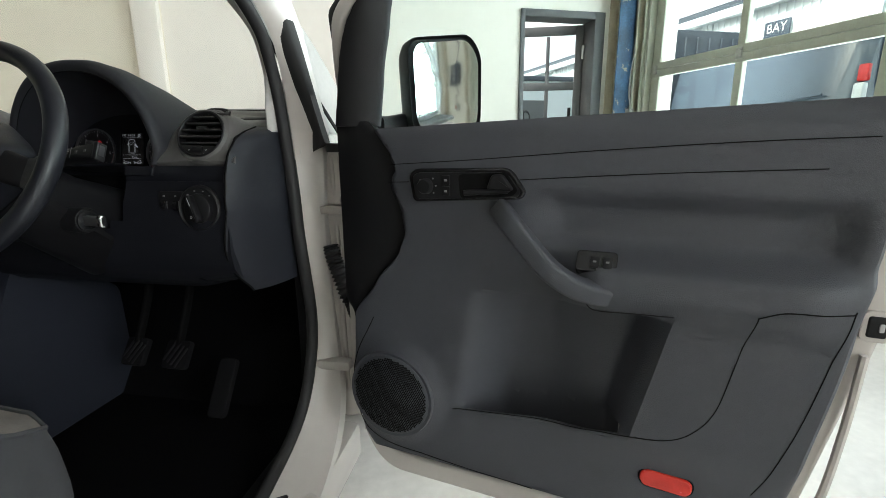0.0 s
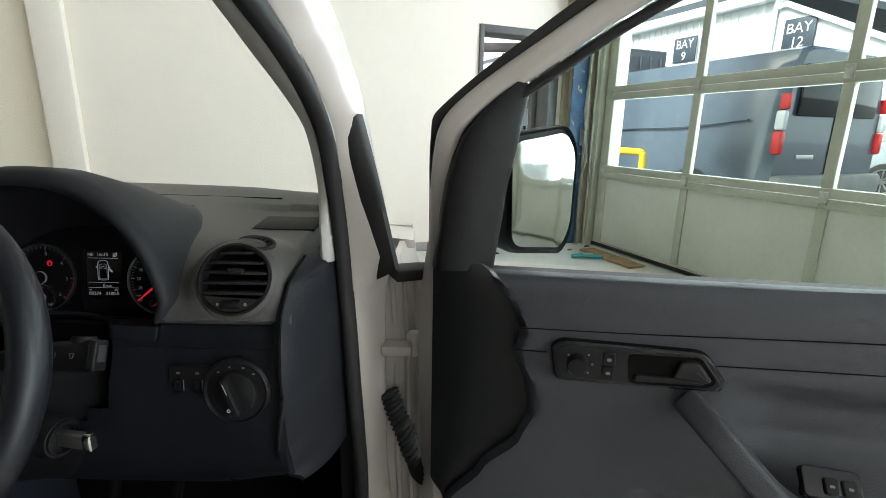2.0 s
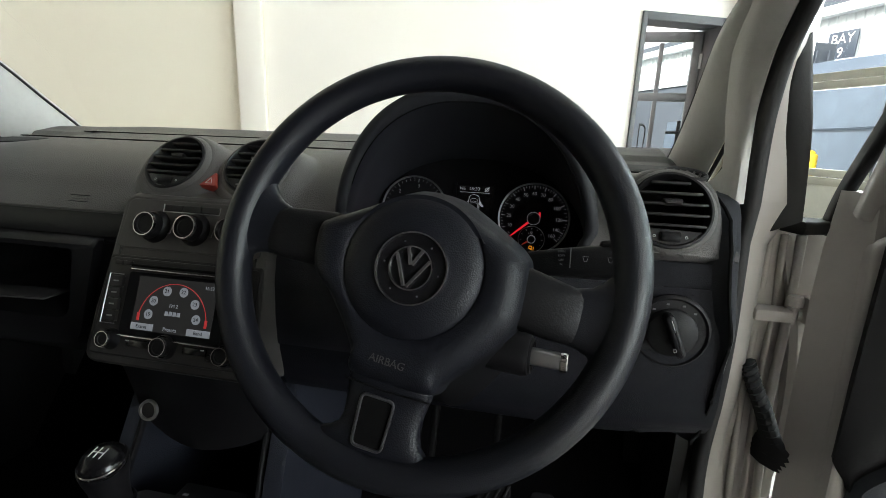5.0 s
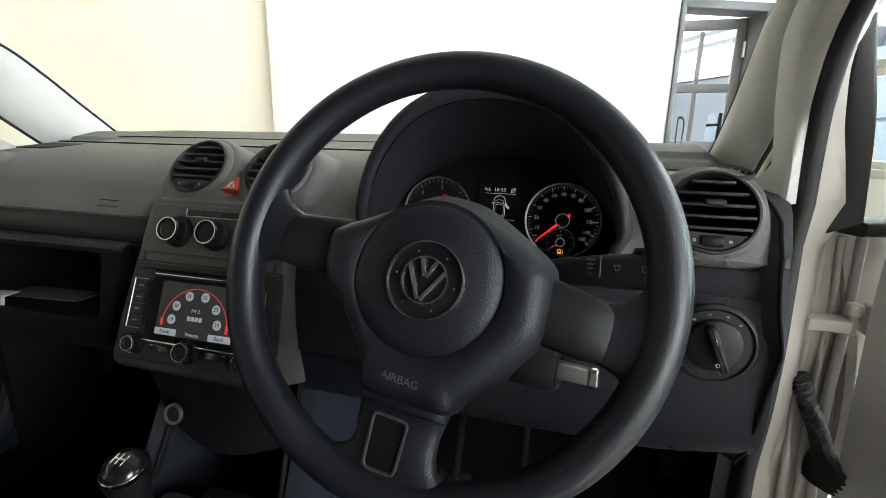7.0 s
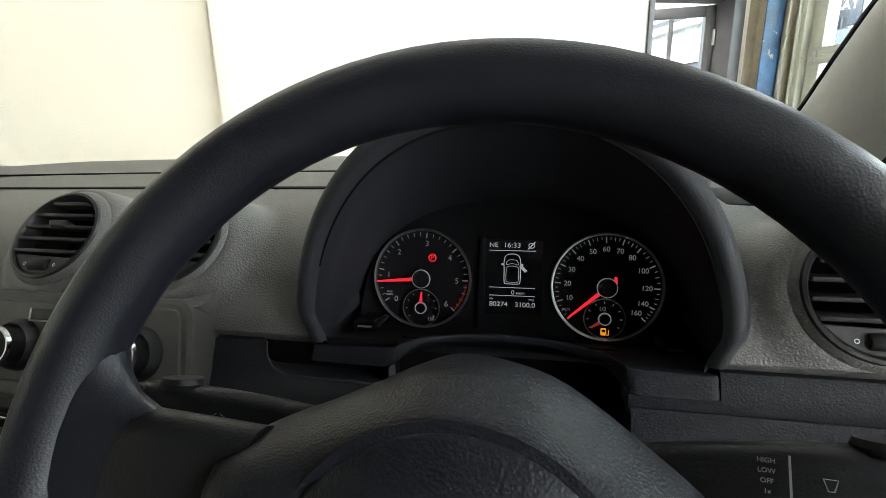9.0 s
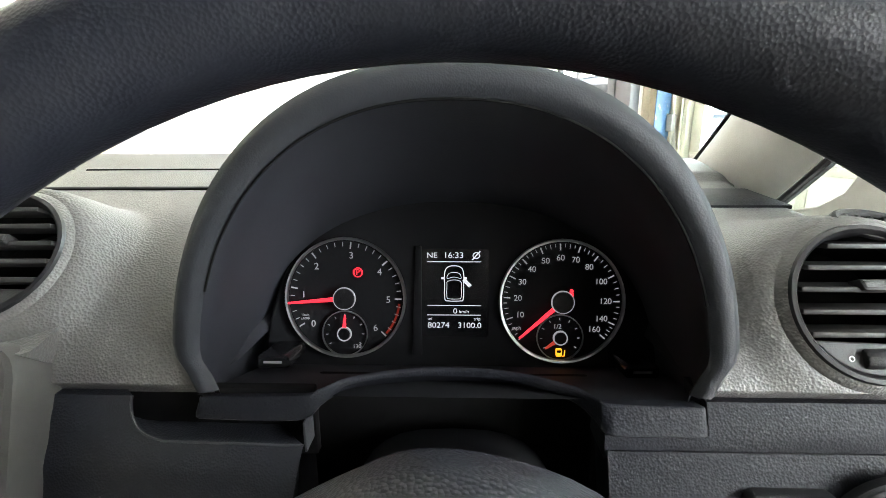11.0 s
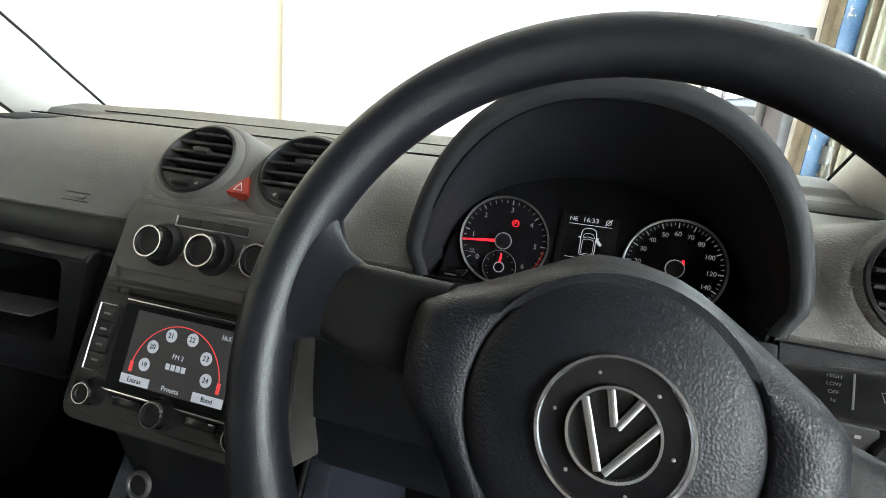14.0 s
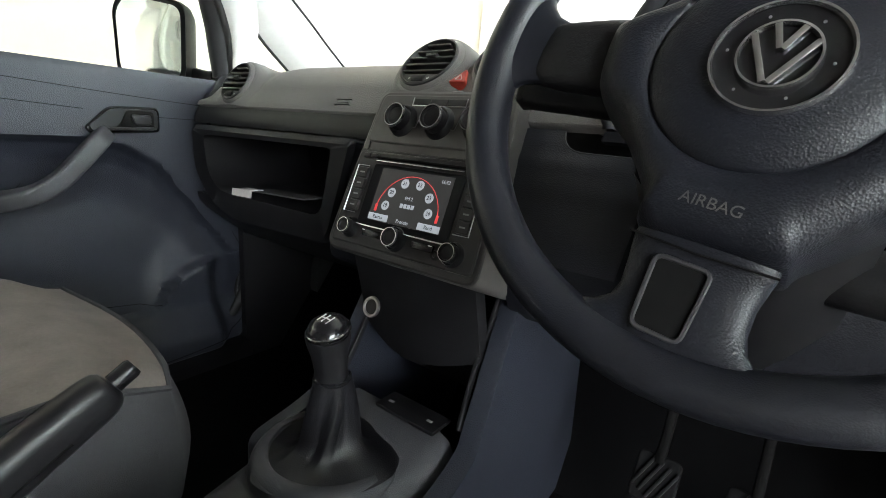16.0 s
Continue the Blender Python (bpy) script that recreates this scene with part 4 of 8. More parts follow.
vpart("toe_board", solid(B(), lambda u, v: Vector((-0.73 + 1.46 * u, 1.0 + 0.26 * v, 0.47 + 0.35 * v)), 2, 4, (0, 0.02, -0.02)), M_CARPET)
vpart("load_bulkhead", box(B(), (0, -0.75, 1.10), (1.40, 0.03, 1.30), 0.01), M_SKIRT, "grey load bulkhead")
vpart("scuff_plate", box(B(), (0.735, 0.42, 0.474), (0.09, 0.95, 0.02), 0.008), M_BLACK, "black plastic scuff plate")
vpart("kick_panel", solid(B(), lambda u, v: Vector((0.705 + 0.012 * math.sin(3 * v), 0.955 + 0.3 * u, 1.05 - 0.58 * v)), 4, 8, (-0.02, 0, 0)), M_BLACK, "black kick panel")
# black plates added to close bright gaps beside the passenger door
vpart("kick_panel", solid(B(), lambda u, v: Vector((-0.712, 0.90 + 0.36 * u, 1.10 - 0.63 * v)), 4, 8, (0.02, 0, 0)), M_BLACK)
vpart("scuff_plate", box(B(), (-0.735, 0.42, 0.495), (0.09, 1.0, 0.06), 0.01), M_BLACK)
rear = vpart("rear_door_panel", solid(B(), lambda u, v: Vector((-0.72 + 1.44 * u, -2.24 - 0.03 * math.sin(math.pi * v), 1.70 - 1.25 * v)), 10, 10, (0, 0.03, 0)), M_PAINT, "painted rear doors")
for s in (1, -1):
    for yy in (1.42, -1.35):
        w = vpart("wheel", lathe(B(), [(0, 0.09), (0.17, 0.09), (0.19, 0.07), (0.30, 0.10), (0.318, 0.06), (0.318, -0.08), (0, -0.08)], pose(s * 0.74, yy, GROUND + 0.318, 0, s * 90, 0), 32), M_TYRE)

# door hinge, check strap and cable boot between pillar and door
hg = emptyat("door_hinge", pose(0.82, 0.955, 1.0))
tagged(hg, "painted steel door hinge with bolt and folded cable boot", "hinge")
bm = B()
box(bm, (-0.024, 0.008, -0.004), (0.05, 0.03, 0.018), 0.004)
box(bm, (0.026, 0.012, 0.004), (0.012, 0.03, 0.040), 0.004)
part("leaf", bm, M_PAINT, hg)
bm = B()
lathe(bm, [(0, 0.022), (0.009, 0.022), (0.011, 0.016), (0.011, 0.008), (0.007, 0.006), (0.007, -0.02), (0, -0.02)], pose(0.004, 0.006, 0.004), 16)
part("pin", bm, M_STEEL, hg)
bm = B()
box(bm, (-0.035, -0.012, -0.36), (0.08, 0.03, 0.022), 0.004)
box(bm, (0.03, 0.005, -0.35), (0.02, 0.035, 0.055), 0.005)
part("lower_leaf", bm, M_PAINT, hg)
bm = B()
bp = spline([(-0.038, 0.012, -0.085), (-0.026, 0.004, -0.12), (-0.008, -0.003, -0.16), (0.008, -0.006, -0.205), (0.020, 0.002, -0.245)], 10)
sweep(bm, bp, ring(0.025, 0.012, 10), scale=[(0.85 + 0.30 * (i % 2)) * (0.7 + 0.5 * i / len(bp)) for i in range(len(bp))])
part("cable_boot", bm, M_RUBBER, hg, "black folded rubber cable boot")

# ---- doors ----
UL = [(0.515, 0.085), (0.56, 0.058), (0.656, 0.05), (0.75, 0.045), (0.809, 0.048), (0.88, 0.10), (0.94, 0.150), (0.98, 0.164), (1.02, 0.158), (1.066, 0.138), (1.075, 0.139), (1.094, 0.148), (1.12, 0.138), (1.148, 0.118), (1.168, 0.100), (1.177, 0.088)]
UR = [(0.515, 0.722), (0.56, 0.766), (0.634, 0.797), (0.887, 0.830), (1.0, 0.848), (1.074, 0.856), (1.195, 0.850)]


def sill_z(u):
    return 1.163 + 0.032 * max(0.0, min(1.0, (u - 0.12) / 0.73))


BOWL = [(0.10, 0.76), (0.159, 0.837), (0.204, 0.905), (0.262, 0.984), (0.325, 1.019), (0.382, 1.030), (0.9, 1.036)]
FLAP = [(0.10, 0.75), (0.155, 0.746), (0.20, 0.725), (0.245, 0.695), (0.262, 0.66), (0.285, 0.642), (0.33, 0.638), (0.9, 0.66)]


def out(u, z, near=True):
    """How far the trim stands proud of the hinge line."""
    o = 0.055
    o -= 0.035 * sm(1.145, 1.20, z) ** 1.5
    a = 1 if near else 0
    o -= a * 0.020 * sm(0.38, 0.46, u) * sm(0.975, 1.0, z) * (1 - sm(1.035, 1.075, z)) * (1 - sm(0.79, 0.83, u))
    o += a * 0.044 * sm(0.42, 0.52, u) * sm(0.87, 0.93, z) * (1 - sm(0.955, 0.985, z)) * (1 - 0.6 * sm(0.76, 0.84, u))
    o += a * 0.020 * sm(0.42, 0.52, u) * sm(0.60, 0.70, z) * (1 - sm(0.87, 0.93, z))
    if not near:
        o -= 0.020 * sm(0.0, 0.012, lerp(BOWL, u) - z) * sm(0.56, 0.64, z) + 0.026 * sm(0.01, 0.14, lerp(BOWL, u) - z) * sm(0.56, 0.64, z)
    # speaker swelling
    d = math.hypot(u - 0.142, z - 0.662)
    o += 0.018 * (1 - sm(0.07, 0.125, d)) * (1 if near else 0)
    if not near:
        edge = lerp(FLAP, u)
        o += 0.030 * sm(-0.004, 0.010, edge - z) * sm(0.12, 0.16, u)
        o -= 0.018 * sm(0.10, 0.30, u) * sm(0.0, 0.10, z - edge) * sm(0.0, 0.05, lerp(BOWL, u) - z)
    # map pocket
    left = 0.275 + (z - 0.653) * 0.16
    right = 0.566 + (z - 0.677) * 0.22
    low = 0.653 + (u - 0.264) * 0.115
    k = (1 if near else 0) * sm(left - 0.015, left + 0.075, u) * (1 - sm(right - 0.050, right + 0.003, u)) * sm(low - 0.003, low + 0.008, z) * (1 - sm(0.885, 0.895, z))
    o -= 0.078 * k
    # edges turn in
    e = min(u - lerp(UL, z), lerp(UR, z) - u, z - 0.515)
    o -= 0.02 * (1 - sm(0.0, 0.014, e)) ** 2
    return o


def car_door(m, mirror, label, near):
    """A front door: painted shell, window frame, moulded trim, handle, pocket, speaker. mirror swaps it to the other side."""
    door = emptyat("front_door", m)
    tagged(door, label, "car door", "front doors")

    def dp(name, bm, material, parent=None, lab="", sharp=35, mm=None):
        mat4 = Matrix.Diagonal((1, -1, 1, 1)) if mirror else Matrix()
        if mm is not None:
            mat4 = mat4 @ mm
        bmesh.ops.transform(bm, matrix=mat4, verts=bm.verts)
        return part(name, bm, material, parent or door, lab, sharp)

    # moulded trim

    def trim(a, b):
        z = 0.515 + b * (1.177 - 0.515)
        l, r = lerp(UL, z), lerp(UR, z)
        m_ = 0.566 + (z - 0.677) * 0.22
        if a < 0.6:
            u = l + (m_ - 0.0042 - l) * a / 0.6
        else:
            u = m_ + 0.0042 + (r - m_ - 0.0042) * (a - 0.61) / 0.39 if a >= 0.61 else m_ + 0.0042
        z = z + ((sill_z(u) if near else 1.160 + 0.012 * max(0.0, min(1.0, (u - 0.12) / 0.73))) - 1.177) * sm(0.5, 1.0, b) + 0.03 * sm(0.45, 0.8, u) * (1 - sm(0, 0.2, b)) * 0.3
        return Vector((u, -out(u, z, near), z))
    bm = B()
    surf(bm, trim, 100, 110)
    if near:
        # the pocket drops behind the lower panel
        lip = lambda u: 0.653 + (u - 0.264) * 0.115
        bmesh.ops.delete(bm, geom=[f for f in bm.faces if 0.29 < f.calc_center_median().x < 0.562 and -0.004 < f.calc_center_median().z - lip(f.calc_center_median().x) < 0.0085], context="FACES")
        dp("map_pocket", surf(B(), lambda a, b: Vector((0.275 + 0.280 * a, -out(0.275 + 0.280 * a, lip(0.275 + 0.280 * a) + 0.013) + 0.006 * b, lip(0.275 + 0.280 * a) + 0.013 - 0.12 * b)), 30, 8), M_TRIM, None, "deep door pocket")
        dp("pocket_lip", sweep(B(), [(u, -out(u, lip(u) - 0.010) + 0.003, lip(u) - 0.003) for u in [0.285 + 0.0139 * i for i in range(21)]], ring(0.0036, n=8)), M_TRIM, None)
    # the far trim is a darker, bluer copy that carries its shade
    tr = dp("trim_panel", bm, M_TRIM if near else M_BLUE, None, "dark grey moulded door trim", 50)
    # flat cover at the hinge end
    def cover(a, b):
        z = 0.80 + b * 0.377
        l = 0.026 + 0.02 * (1 - sm(0.0, 0.1, b))
        r = lerp(UL, z) + 0.004
        return Vector((l + a * (r - l), -0.036 - 0.006 * math.sin(math.pi * a), z))
    dp("hinge_cover", solid(B(), cover, 14, 60, (0, 0.014, 0)), M_BLACK, None, "black hinge end cover")
    # painted leading edge, slanting from the inner to the outer skin; black for shade on the far door
    rows = []
    for z, u0, o0, u1, o1 in ((1.180, -0.008, 0.060, 0.024, 0.004), (1.10, -0.016, 0.050, 0.026, -0.006), (1.03, -0.018, 0.046, 0.028, -0.014), (0.95, -0.016, 0.044, 0.030, -0.024), (0.84, -0.013, 0.044, 0.032, -0.034), (0.70, -0.008, 0.046, 0.036, -0.034), (0.56, 0.014, 0.064, 0.060, -0.034), (0.50, 0.060, 0.060, 0.090, -0.030)):
        rows.append([(u0 + 0.03, o0 + 0.004, z), (u0 + 0.004, o0, z), (u0, o0 - 0.006, z), (u0 * 0.65 + u1 * 0.35 + 0.003, o0 * 0.6 + o1 * 0.4, z), (u1 - 0.004, o1 + 0.002, z), (u1 + 0.004, o1, z), (u1 + 0.03, o1 + 0.01, z)])
    dp("leading_edge", loft(B(), rows), M_PAINT if near else M_BLACK, None, "painted door leading edge" if near else "leading edge, blackened for shade", 40)
    # painted inner shell; the far door's metal is black to carry its shade
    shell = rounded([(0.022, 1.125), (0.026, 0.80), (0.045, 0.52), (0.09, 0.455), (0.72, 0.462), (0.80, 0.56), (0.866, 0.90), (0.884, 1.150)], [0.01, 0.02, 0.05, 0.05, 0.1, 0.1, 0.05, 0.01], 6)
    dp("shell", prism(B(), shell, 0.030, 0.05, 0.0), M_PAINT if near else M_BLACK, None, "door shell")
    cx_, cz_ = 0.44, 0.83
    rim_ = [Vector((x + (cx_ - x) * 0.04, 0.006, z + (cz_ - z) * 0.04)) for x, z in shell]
    dp("shell_rim", sweep(B(), rim_, rrect(0.046, 0.056, 0.008, 3), (0, 1, 0), True), M_PAINT if near else M_BLACK, None, "painted door edge" if near else "door edge, blackened for shade")
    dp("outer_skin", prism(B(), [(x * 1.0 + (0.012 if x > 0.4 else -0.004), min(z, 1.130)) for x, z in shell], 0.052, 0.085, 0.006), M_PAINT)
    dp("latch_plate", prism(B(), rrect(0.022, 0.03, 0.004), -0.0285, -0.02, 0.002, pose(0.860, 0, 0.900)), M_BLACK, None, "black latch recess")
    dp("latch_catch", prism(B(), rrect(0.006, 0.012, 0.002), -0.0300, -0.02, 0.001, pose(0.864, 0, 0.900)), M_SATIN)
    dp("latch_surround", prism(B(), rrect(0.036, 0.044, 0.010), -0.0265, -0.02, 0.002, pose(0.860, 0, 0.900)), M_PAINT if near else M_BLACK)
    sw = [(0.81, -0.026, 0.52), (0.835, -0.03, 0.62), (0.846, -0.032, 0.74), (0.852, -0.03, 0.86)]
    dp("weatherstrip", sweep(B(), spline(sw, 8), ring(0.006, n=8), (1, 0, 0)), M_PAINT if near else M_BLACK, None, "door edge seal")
    # window frame, leaning in towards the roof
    wf = spline([(0.018, 0.025, 1.15), (0.024, 0.010, 1.21), (0.030, -0.008, 1.27), (0.038, -0.022, 1.32), (0.049, -0.031, 1.352), (0.075, -0.034, 1.378), (0.11, -0.034, 1.404), (0.15, -0.036, 1.430), (0.24, -0.040, 1.488), (0.335, -0.045, 1.536), (0.45, -0.050, 1.58), (0.62, -0.055, 1.602), (0.79, -0.055, 1.605), (0.83, -0.050, 1.57), (0.846, -0.030, 1.45), (0.852, 0.0, 1.18)], 8)
    dp("window_frame", sweep(B(), wf, rrect(0.030, 0.032, 0.009, 3), (0, 1, 0)), M_PAINT, None, "painted window frame")
    ws_ = spline([(-0.006, 0.086, 1.118), (0.000, 0.070, 1.174), (0.011, 0.033, 1.247), (0.0205, -0.002, 1.311), (0.0275, -0.020, 1.350), (0.0305, -0.024, 1.3605), (0.037, -0.026, 1.368), (0.058, -0.028, 1.386), (0.095, -0.028, 1.4155), (0.133, -0.030, 1.442), (0.228, -0.035, 1.505), (0.33, -0.040, 1.555), (0.45, -0.045, 1.60), (0.62, -0.050, 1.624), (0.80, -0.050, 1.628), (0.85, -0.045, 1.59), (0.868, -0.02, 1.45), (0.874, 0.0, 1.18)], 6)
    dp("frame_seal", sweep(B(), ws_, rrect(0.015, 0.032, 0.005, 3), (0, 1, 0)), M_RUBBER, None, "black outer frame seal")
    dp("glass_run", sweep(B(), [p + Vector((0.012, 0.012, -0.019)) for p in wf[44:-16]], rrect(0.012, 0.016, 0.004, 3), (0, 1, 0)), M_RUBBER, None, "black glass channel")
    bm = B()
    gl = [(0.06, 1.17), (0.06, 1.345), (0.12, 1.41), (0.22, 1.475), (0.33, 1.535), (0.45, 1.58), (0.62, 1.60), (0.80, 1.60), (0.84, 1.55), (0.85, 1.18)]
    bm.faces.new([bm.verts.new((x, 0.012, z)) for x, z in gl])
    g = dp("window_glass", bm, M_DOORGLASS)
    g.visible_shadow = False
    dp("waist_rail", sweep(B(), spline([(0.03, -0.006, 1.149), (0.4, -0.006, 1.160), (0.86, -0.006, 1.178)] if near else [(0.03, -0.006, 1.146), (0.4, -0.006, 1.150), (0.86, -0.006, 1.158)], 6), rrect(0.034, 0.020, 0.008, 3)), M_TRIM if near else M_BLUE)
    dp("outer_waist_seal", sweep(B(), [(0.03, 0.045, 1.132), (0.88, 0.045, 1.158)], rrect(0.075, 0.022, 0.006, 3)), M_RUBBER)
    # mirror sail
    def sail(a, b):
        z = 1.168 + 0.235 * b
        l = lerp([(1.145, 0.021), (1.16, 0.022), (1.239, 0.032), (1.279, 0.038), (1.31, 0.045), (1.338, 0.056), (1.363, 0.074), (1.385, 0.098), (1.403, 0.126)], z)
        r = lerp([(1.145, 0.102), (1.16, 0.104), (1.26, 0.115), (1.344, 0.130), (1.403, 0.140)], z)
        return Vector((l + (r - l) * a, -0.050 + 0.030 * a * a - 0.004 * math.sin(math.pi * a) + 0.02 * (1 - sm(0.0, 0.12, a)), z))
    dp("mirror_sail", solid(B(), sail, 14, 24, (0, 0.012, 0)), M_BLACK if near else M_SMOOTH, None, "dark triangular mirror cover", 60)
    # grooves
    def groove(pts, wide=0.0008, name="seam"):
        pts = spline(pts, 8)
        bm = B()
        sweep(bm, [(x, -max(out(x + a, z + b, near) for a in (-0.012, 0, 0.012) for b in (-0.012, 0, 0.012)) - 0.0002, z) for x, z, *_ in pts], ring(wide, n=6))
        dp(name, bm, M_GROOVE, tr)
    v = lambda *p: [(a, b, 0) for a, b in p]
    groove(v((0.148, 1.102), (0.30, 1.112), (0.50, 1.128), (0.68, 1.140), (0.815, 1.146)))
    groove(v((0.142, 1.071), (0.165, 1.072), (0.185, 1.073)) if near else v((0.142, 1.071), (0.20, 1.072), (0.248, 1.073)))
    groove(v((0.380, 1.082), (0.5, 1.091), (0.62, 1.099), (0.77, 1.107)), 0.0008)
    groove(v((0.475, 0.940), (0.492, 0.918), (0.507, 0.897), (0.56, 0.899), (0.615, 0.902)))
    groove(v((0.566, 0.688), (0.62, 0.695), (0.655, 0.715), (0.682, 0.757), (0.698, 0.83), (0.712, 0.910), (0.7125, 0.9155), (0.716, 0.918), (0.736, 0.9265), (0.752, 0.929), (0.78, 0.930), (0.812, 0.931), (0.8145, 0.928), (0.802, 0.85), (0.780, 0.745), (0.745, 0.63)))
    groove(v((0.266, 0.653), (0.35, 0.663), (0.46, 0.676), (0.566, 0.688)))
    groove(v((0.070, 0.61), (0.085, 0.575), (0.115, 0.552), (0.16, 0.540), (0.28, 0.531), (0.42, 0.527)))
    groove(v((0.062, 0.64), (0.060, 0.69), (0.072, 0.75), (0.10, 0.81)))
    # release handle bezel
    u0 = 0.188 if near else 0.262
    bez = [(0.250, 1.084), (0.251, 1.042), (0.374, 1.036), (0.382, 1.048), (0.340, 1.090), (0.256, 1.092)] if not near else [(u0, 1.086), (u0 + 0.008, 1.040), (0.386, 1.052), (0.392, 1.064), (0.366, 1.101), (u0 + 0.012, 1.096)]
    bz = rounded(bez, [0.010, 0.010, 0.010, 0.008, 0.014, 0.010], 5)
    hb = dp("handle_bezel", prism(B(), bz, -0.0640, -0.050, 0.003), M_BLACKGLOSS, None, "dark handle bezel")
    mu = 0.295 if near else 0.312
    inner = [(x * 0.93 + 0.07 * mu, z * 0.80 + 0.20 * 1.067) for x, z in bz]
    dp("bezel_face", prism(B(), inner, -0.0655, -0.058, 0.001), M_SMOOTH, hb)
    cup = rounded([(0.262, 1.083), (0.263, 1.046), (0.340, 1.043), (0.322, 1.060), (0.312, 1.084)] if not near else [(0.280, 1.089), (0.284, 1.050), (0.372, 1.057), (0.381, 1.066), (0.361, 1.094)], 0.008, 4)
    # flat black plate in place of a hollow, standing for its shade
    dp("handle_cup_shade", prism(B(), cup, -0.0662, -0.060, 0.0005), M_GROOVE, hb, "flat black plate for the shade in the handle recess")
    dp("release_lever", prism(B(), rounded([(0.338, 1.090), (0.330, 1.066), (0.368, 1.064), (0.374, 1.068), (0.357, 1.091)] if near else [(0.268, 1.076), (0.269, 1.056), (0.300, 1.056), (0.306, 1.076)], 0.006, 4), -0.072, -0.062, 0.003), M_SMOOTH, hb, "grey release lever")
    dp("lever_shelf", prism(B(), rounded([(0.290, 1.064), (0.290, 1.055), (0.366, 1.061), (0.366, 1.069)] if near else [(0.264, 1.053), (0.264, 1.046), (0.350, 1.043), (0.345, 1.050)], 0.003, 3), -0.070, -0.062, 0.002), M_SMOOTH, hb)
    if near:
        dp("mirror_knob", lathe(B(), [(0.0135, 0), (0.013, 0.008), (0.011, 0.012), (0.0, 0.0125)], yaxis((0.222, -0.0655, 1.068)), 24), M_BLACK, hb, "round mirror adjuster knob")
        for x, z in ((0.211, 1.078), (0.235, 1.081), (0.240, 1.069), (0.236, 1.057)):
            dp("mark", lathe(B(), [(0, 0.0008), (0.0015, 0.0006), (0.0015, 0)], yaxis((x, -0.0656, z)), 10), M_GREYPRINT, hb)
        for z in (1.079, 1.061):
            k = dp("lock_button", prism(B(), [(0.259 + a, z + b) for a, b in rrect(0.014, 0.016, 0.002, 3)], -0.0685, -0.062, 0.001), M_BLACK, hb)
            dp("mark", prism(B(), [(0.259 + a, z + b) for a, b in rrect(0.005, 0.004, 0.001, 2)], -0.0689, -0.0684, 0), M_GREYPRINT, hb)
    # pull handle running down into the armrest
    ph = spline([(0.352, -0.062, 1.035), (0.374, -0.092, 1.022), (0.405, -0.102, 0.992), (0.440, -0.106, 0.957), (0.475, -0.105, 0.935), (0.508, -0.094, 0.924), (0.538, -0.072, 0.919), (0.56, -0.045, 0.917)], 8)
    # the far handle is paler than its trim, for the light on it
    dp("pull_handle", sweep(B(), ph, rrect(0.028, 0.032, 0.007, 4), (0.7, 0, 0.7)), M_TRIM if near else M_CONSOLE, None, "moulded pull handle")
    if near:
        WS = facing((0.506, -out(0.506, 0.968) - 0.002, 0.968), 42)
        ws = dp("window_switch", prism(B(), rrect(0.058, 0.034, 0.006, 4), -0.003, 0.012, 0.0015), M_BLACKGLOSS, None, "black window switch panel", 35, WS)
        for x in (-0.002, 0.016):
            dp("switch", prism(B(), [(x + a, b - 0.003) for a, b in rrect(0.014, 0.018, 0.003, 3)], -0.0065, -0.002, 0.0015), M_BLACK, ws, "", 35, WS)
            dp("mark", prism(B(), [(x + a, b - 0.003) for a, b in rrect(0.005, 0.003, 0.001, 2)], -0.0069, -0.0064, 0), M_GREYPRINT, ws, "", 35, WS)
    # speaker grille
    if near:
        sp = dp("speaker_grille", lathe(B(), [(0.082, -0.01), (0.082, 0.001), (0.079, 0.003), (0.0, 0.006)], yaxis((0.142, -0.0735, 0.662)), 40), M_TRIM if near else M_BLUE, None, "round speaker grille")
        bm = B()
        for i in range(-19, 20):
            for j in range(-22, 23):
                x, z = (i + 0.5 * (j % 2)) * 0.0042, j * 0.00364
                if math.hypot(x, z) < 0.077:
                    c = Vector((0.142 + x, -0.0735 - 0.0062 + 0.003 * (math.hypot(x, z) / 0.079), 0.662 + z))
                    bm.faces.new([bm.verts.new(c + Vector((0.0021 * math.cos(a), 0, 0.0021 * math.sin(a)))) for a in [k * math.pi / 3 for k in range(6)]])
                    bm.verts.ensure_lookup_table()
        # flat near-black hexagons stand for the shaded holes
        h = dp("perforation", bm, M_GROOVE, sp)
        h["kind"] = "stuff"
        bm = B()
        lathe(bm, [(0.082, 0.0), (0.088, 0.001), (0.090, -0.006)], yaxis((0.142, -0.0735, 0.662)), 40)
        dp("speaker_rim", bm, M_TRIM if near else M_BLUE)
    if near:
        rf = dp("reflector", prism(B(), [(a, b) for a, b in rrect(0.076, 0.030, 0.013, 5)], -0.062, -0.05, 0.003, pose(0.632, 0, 0.612, 0, 3, 0)), M_REDREF, None, "red plastic door reflector")
        dp("reflector_rim", prism(B(), [(a, b) for a, b in rrect(0.081, 0.035, 0.016, 5)], -0.0585, -0.05, 0.001, pose(0.632, 0, 0.612, 0, 3, 0)), M_GROOVE, rf)
    return door


DOOR = pose(0.84, 0.90, 0, 0, 0, -14)
car_door(DOOR, False, "open driver's door with dark grey trim, pale silver frame and a red reflector", True)
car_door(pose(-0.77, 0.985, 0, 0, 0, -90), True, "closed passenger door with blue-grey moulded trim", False)


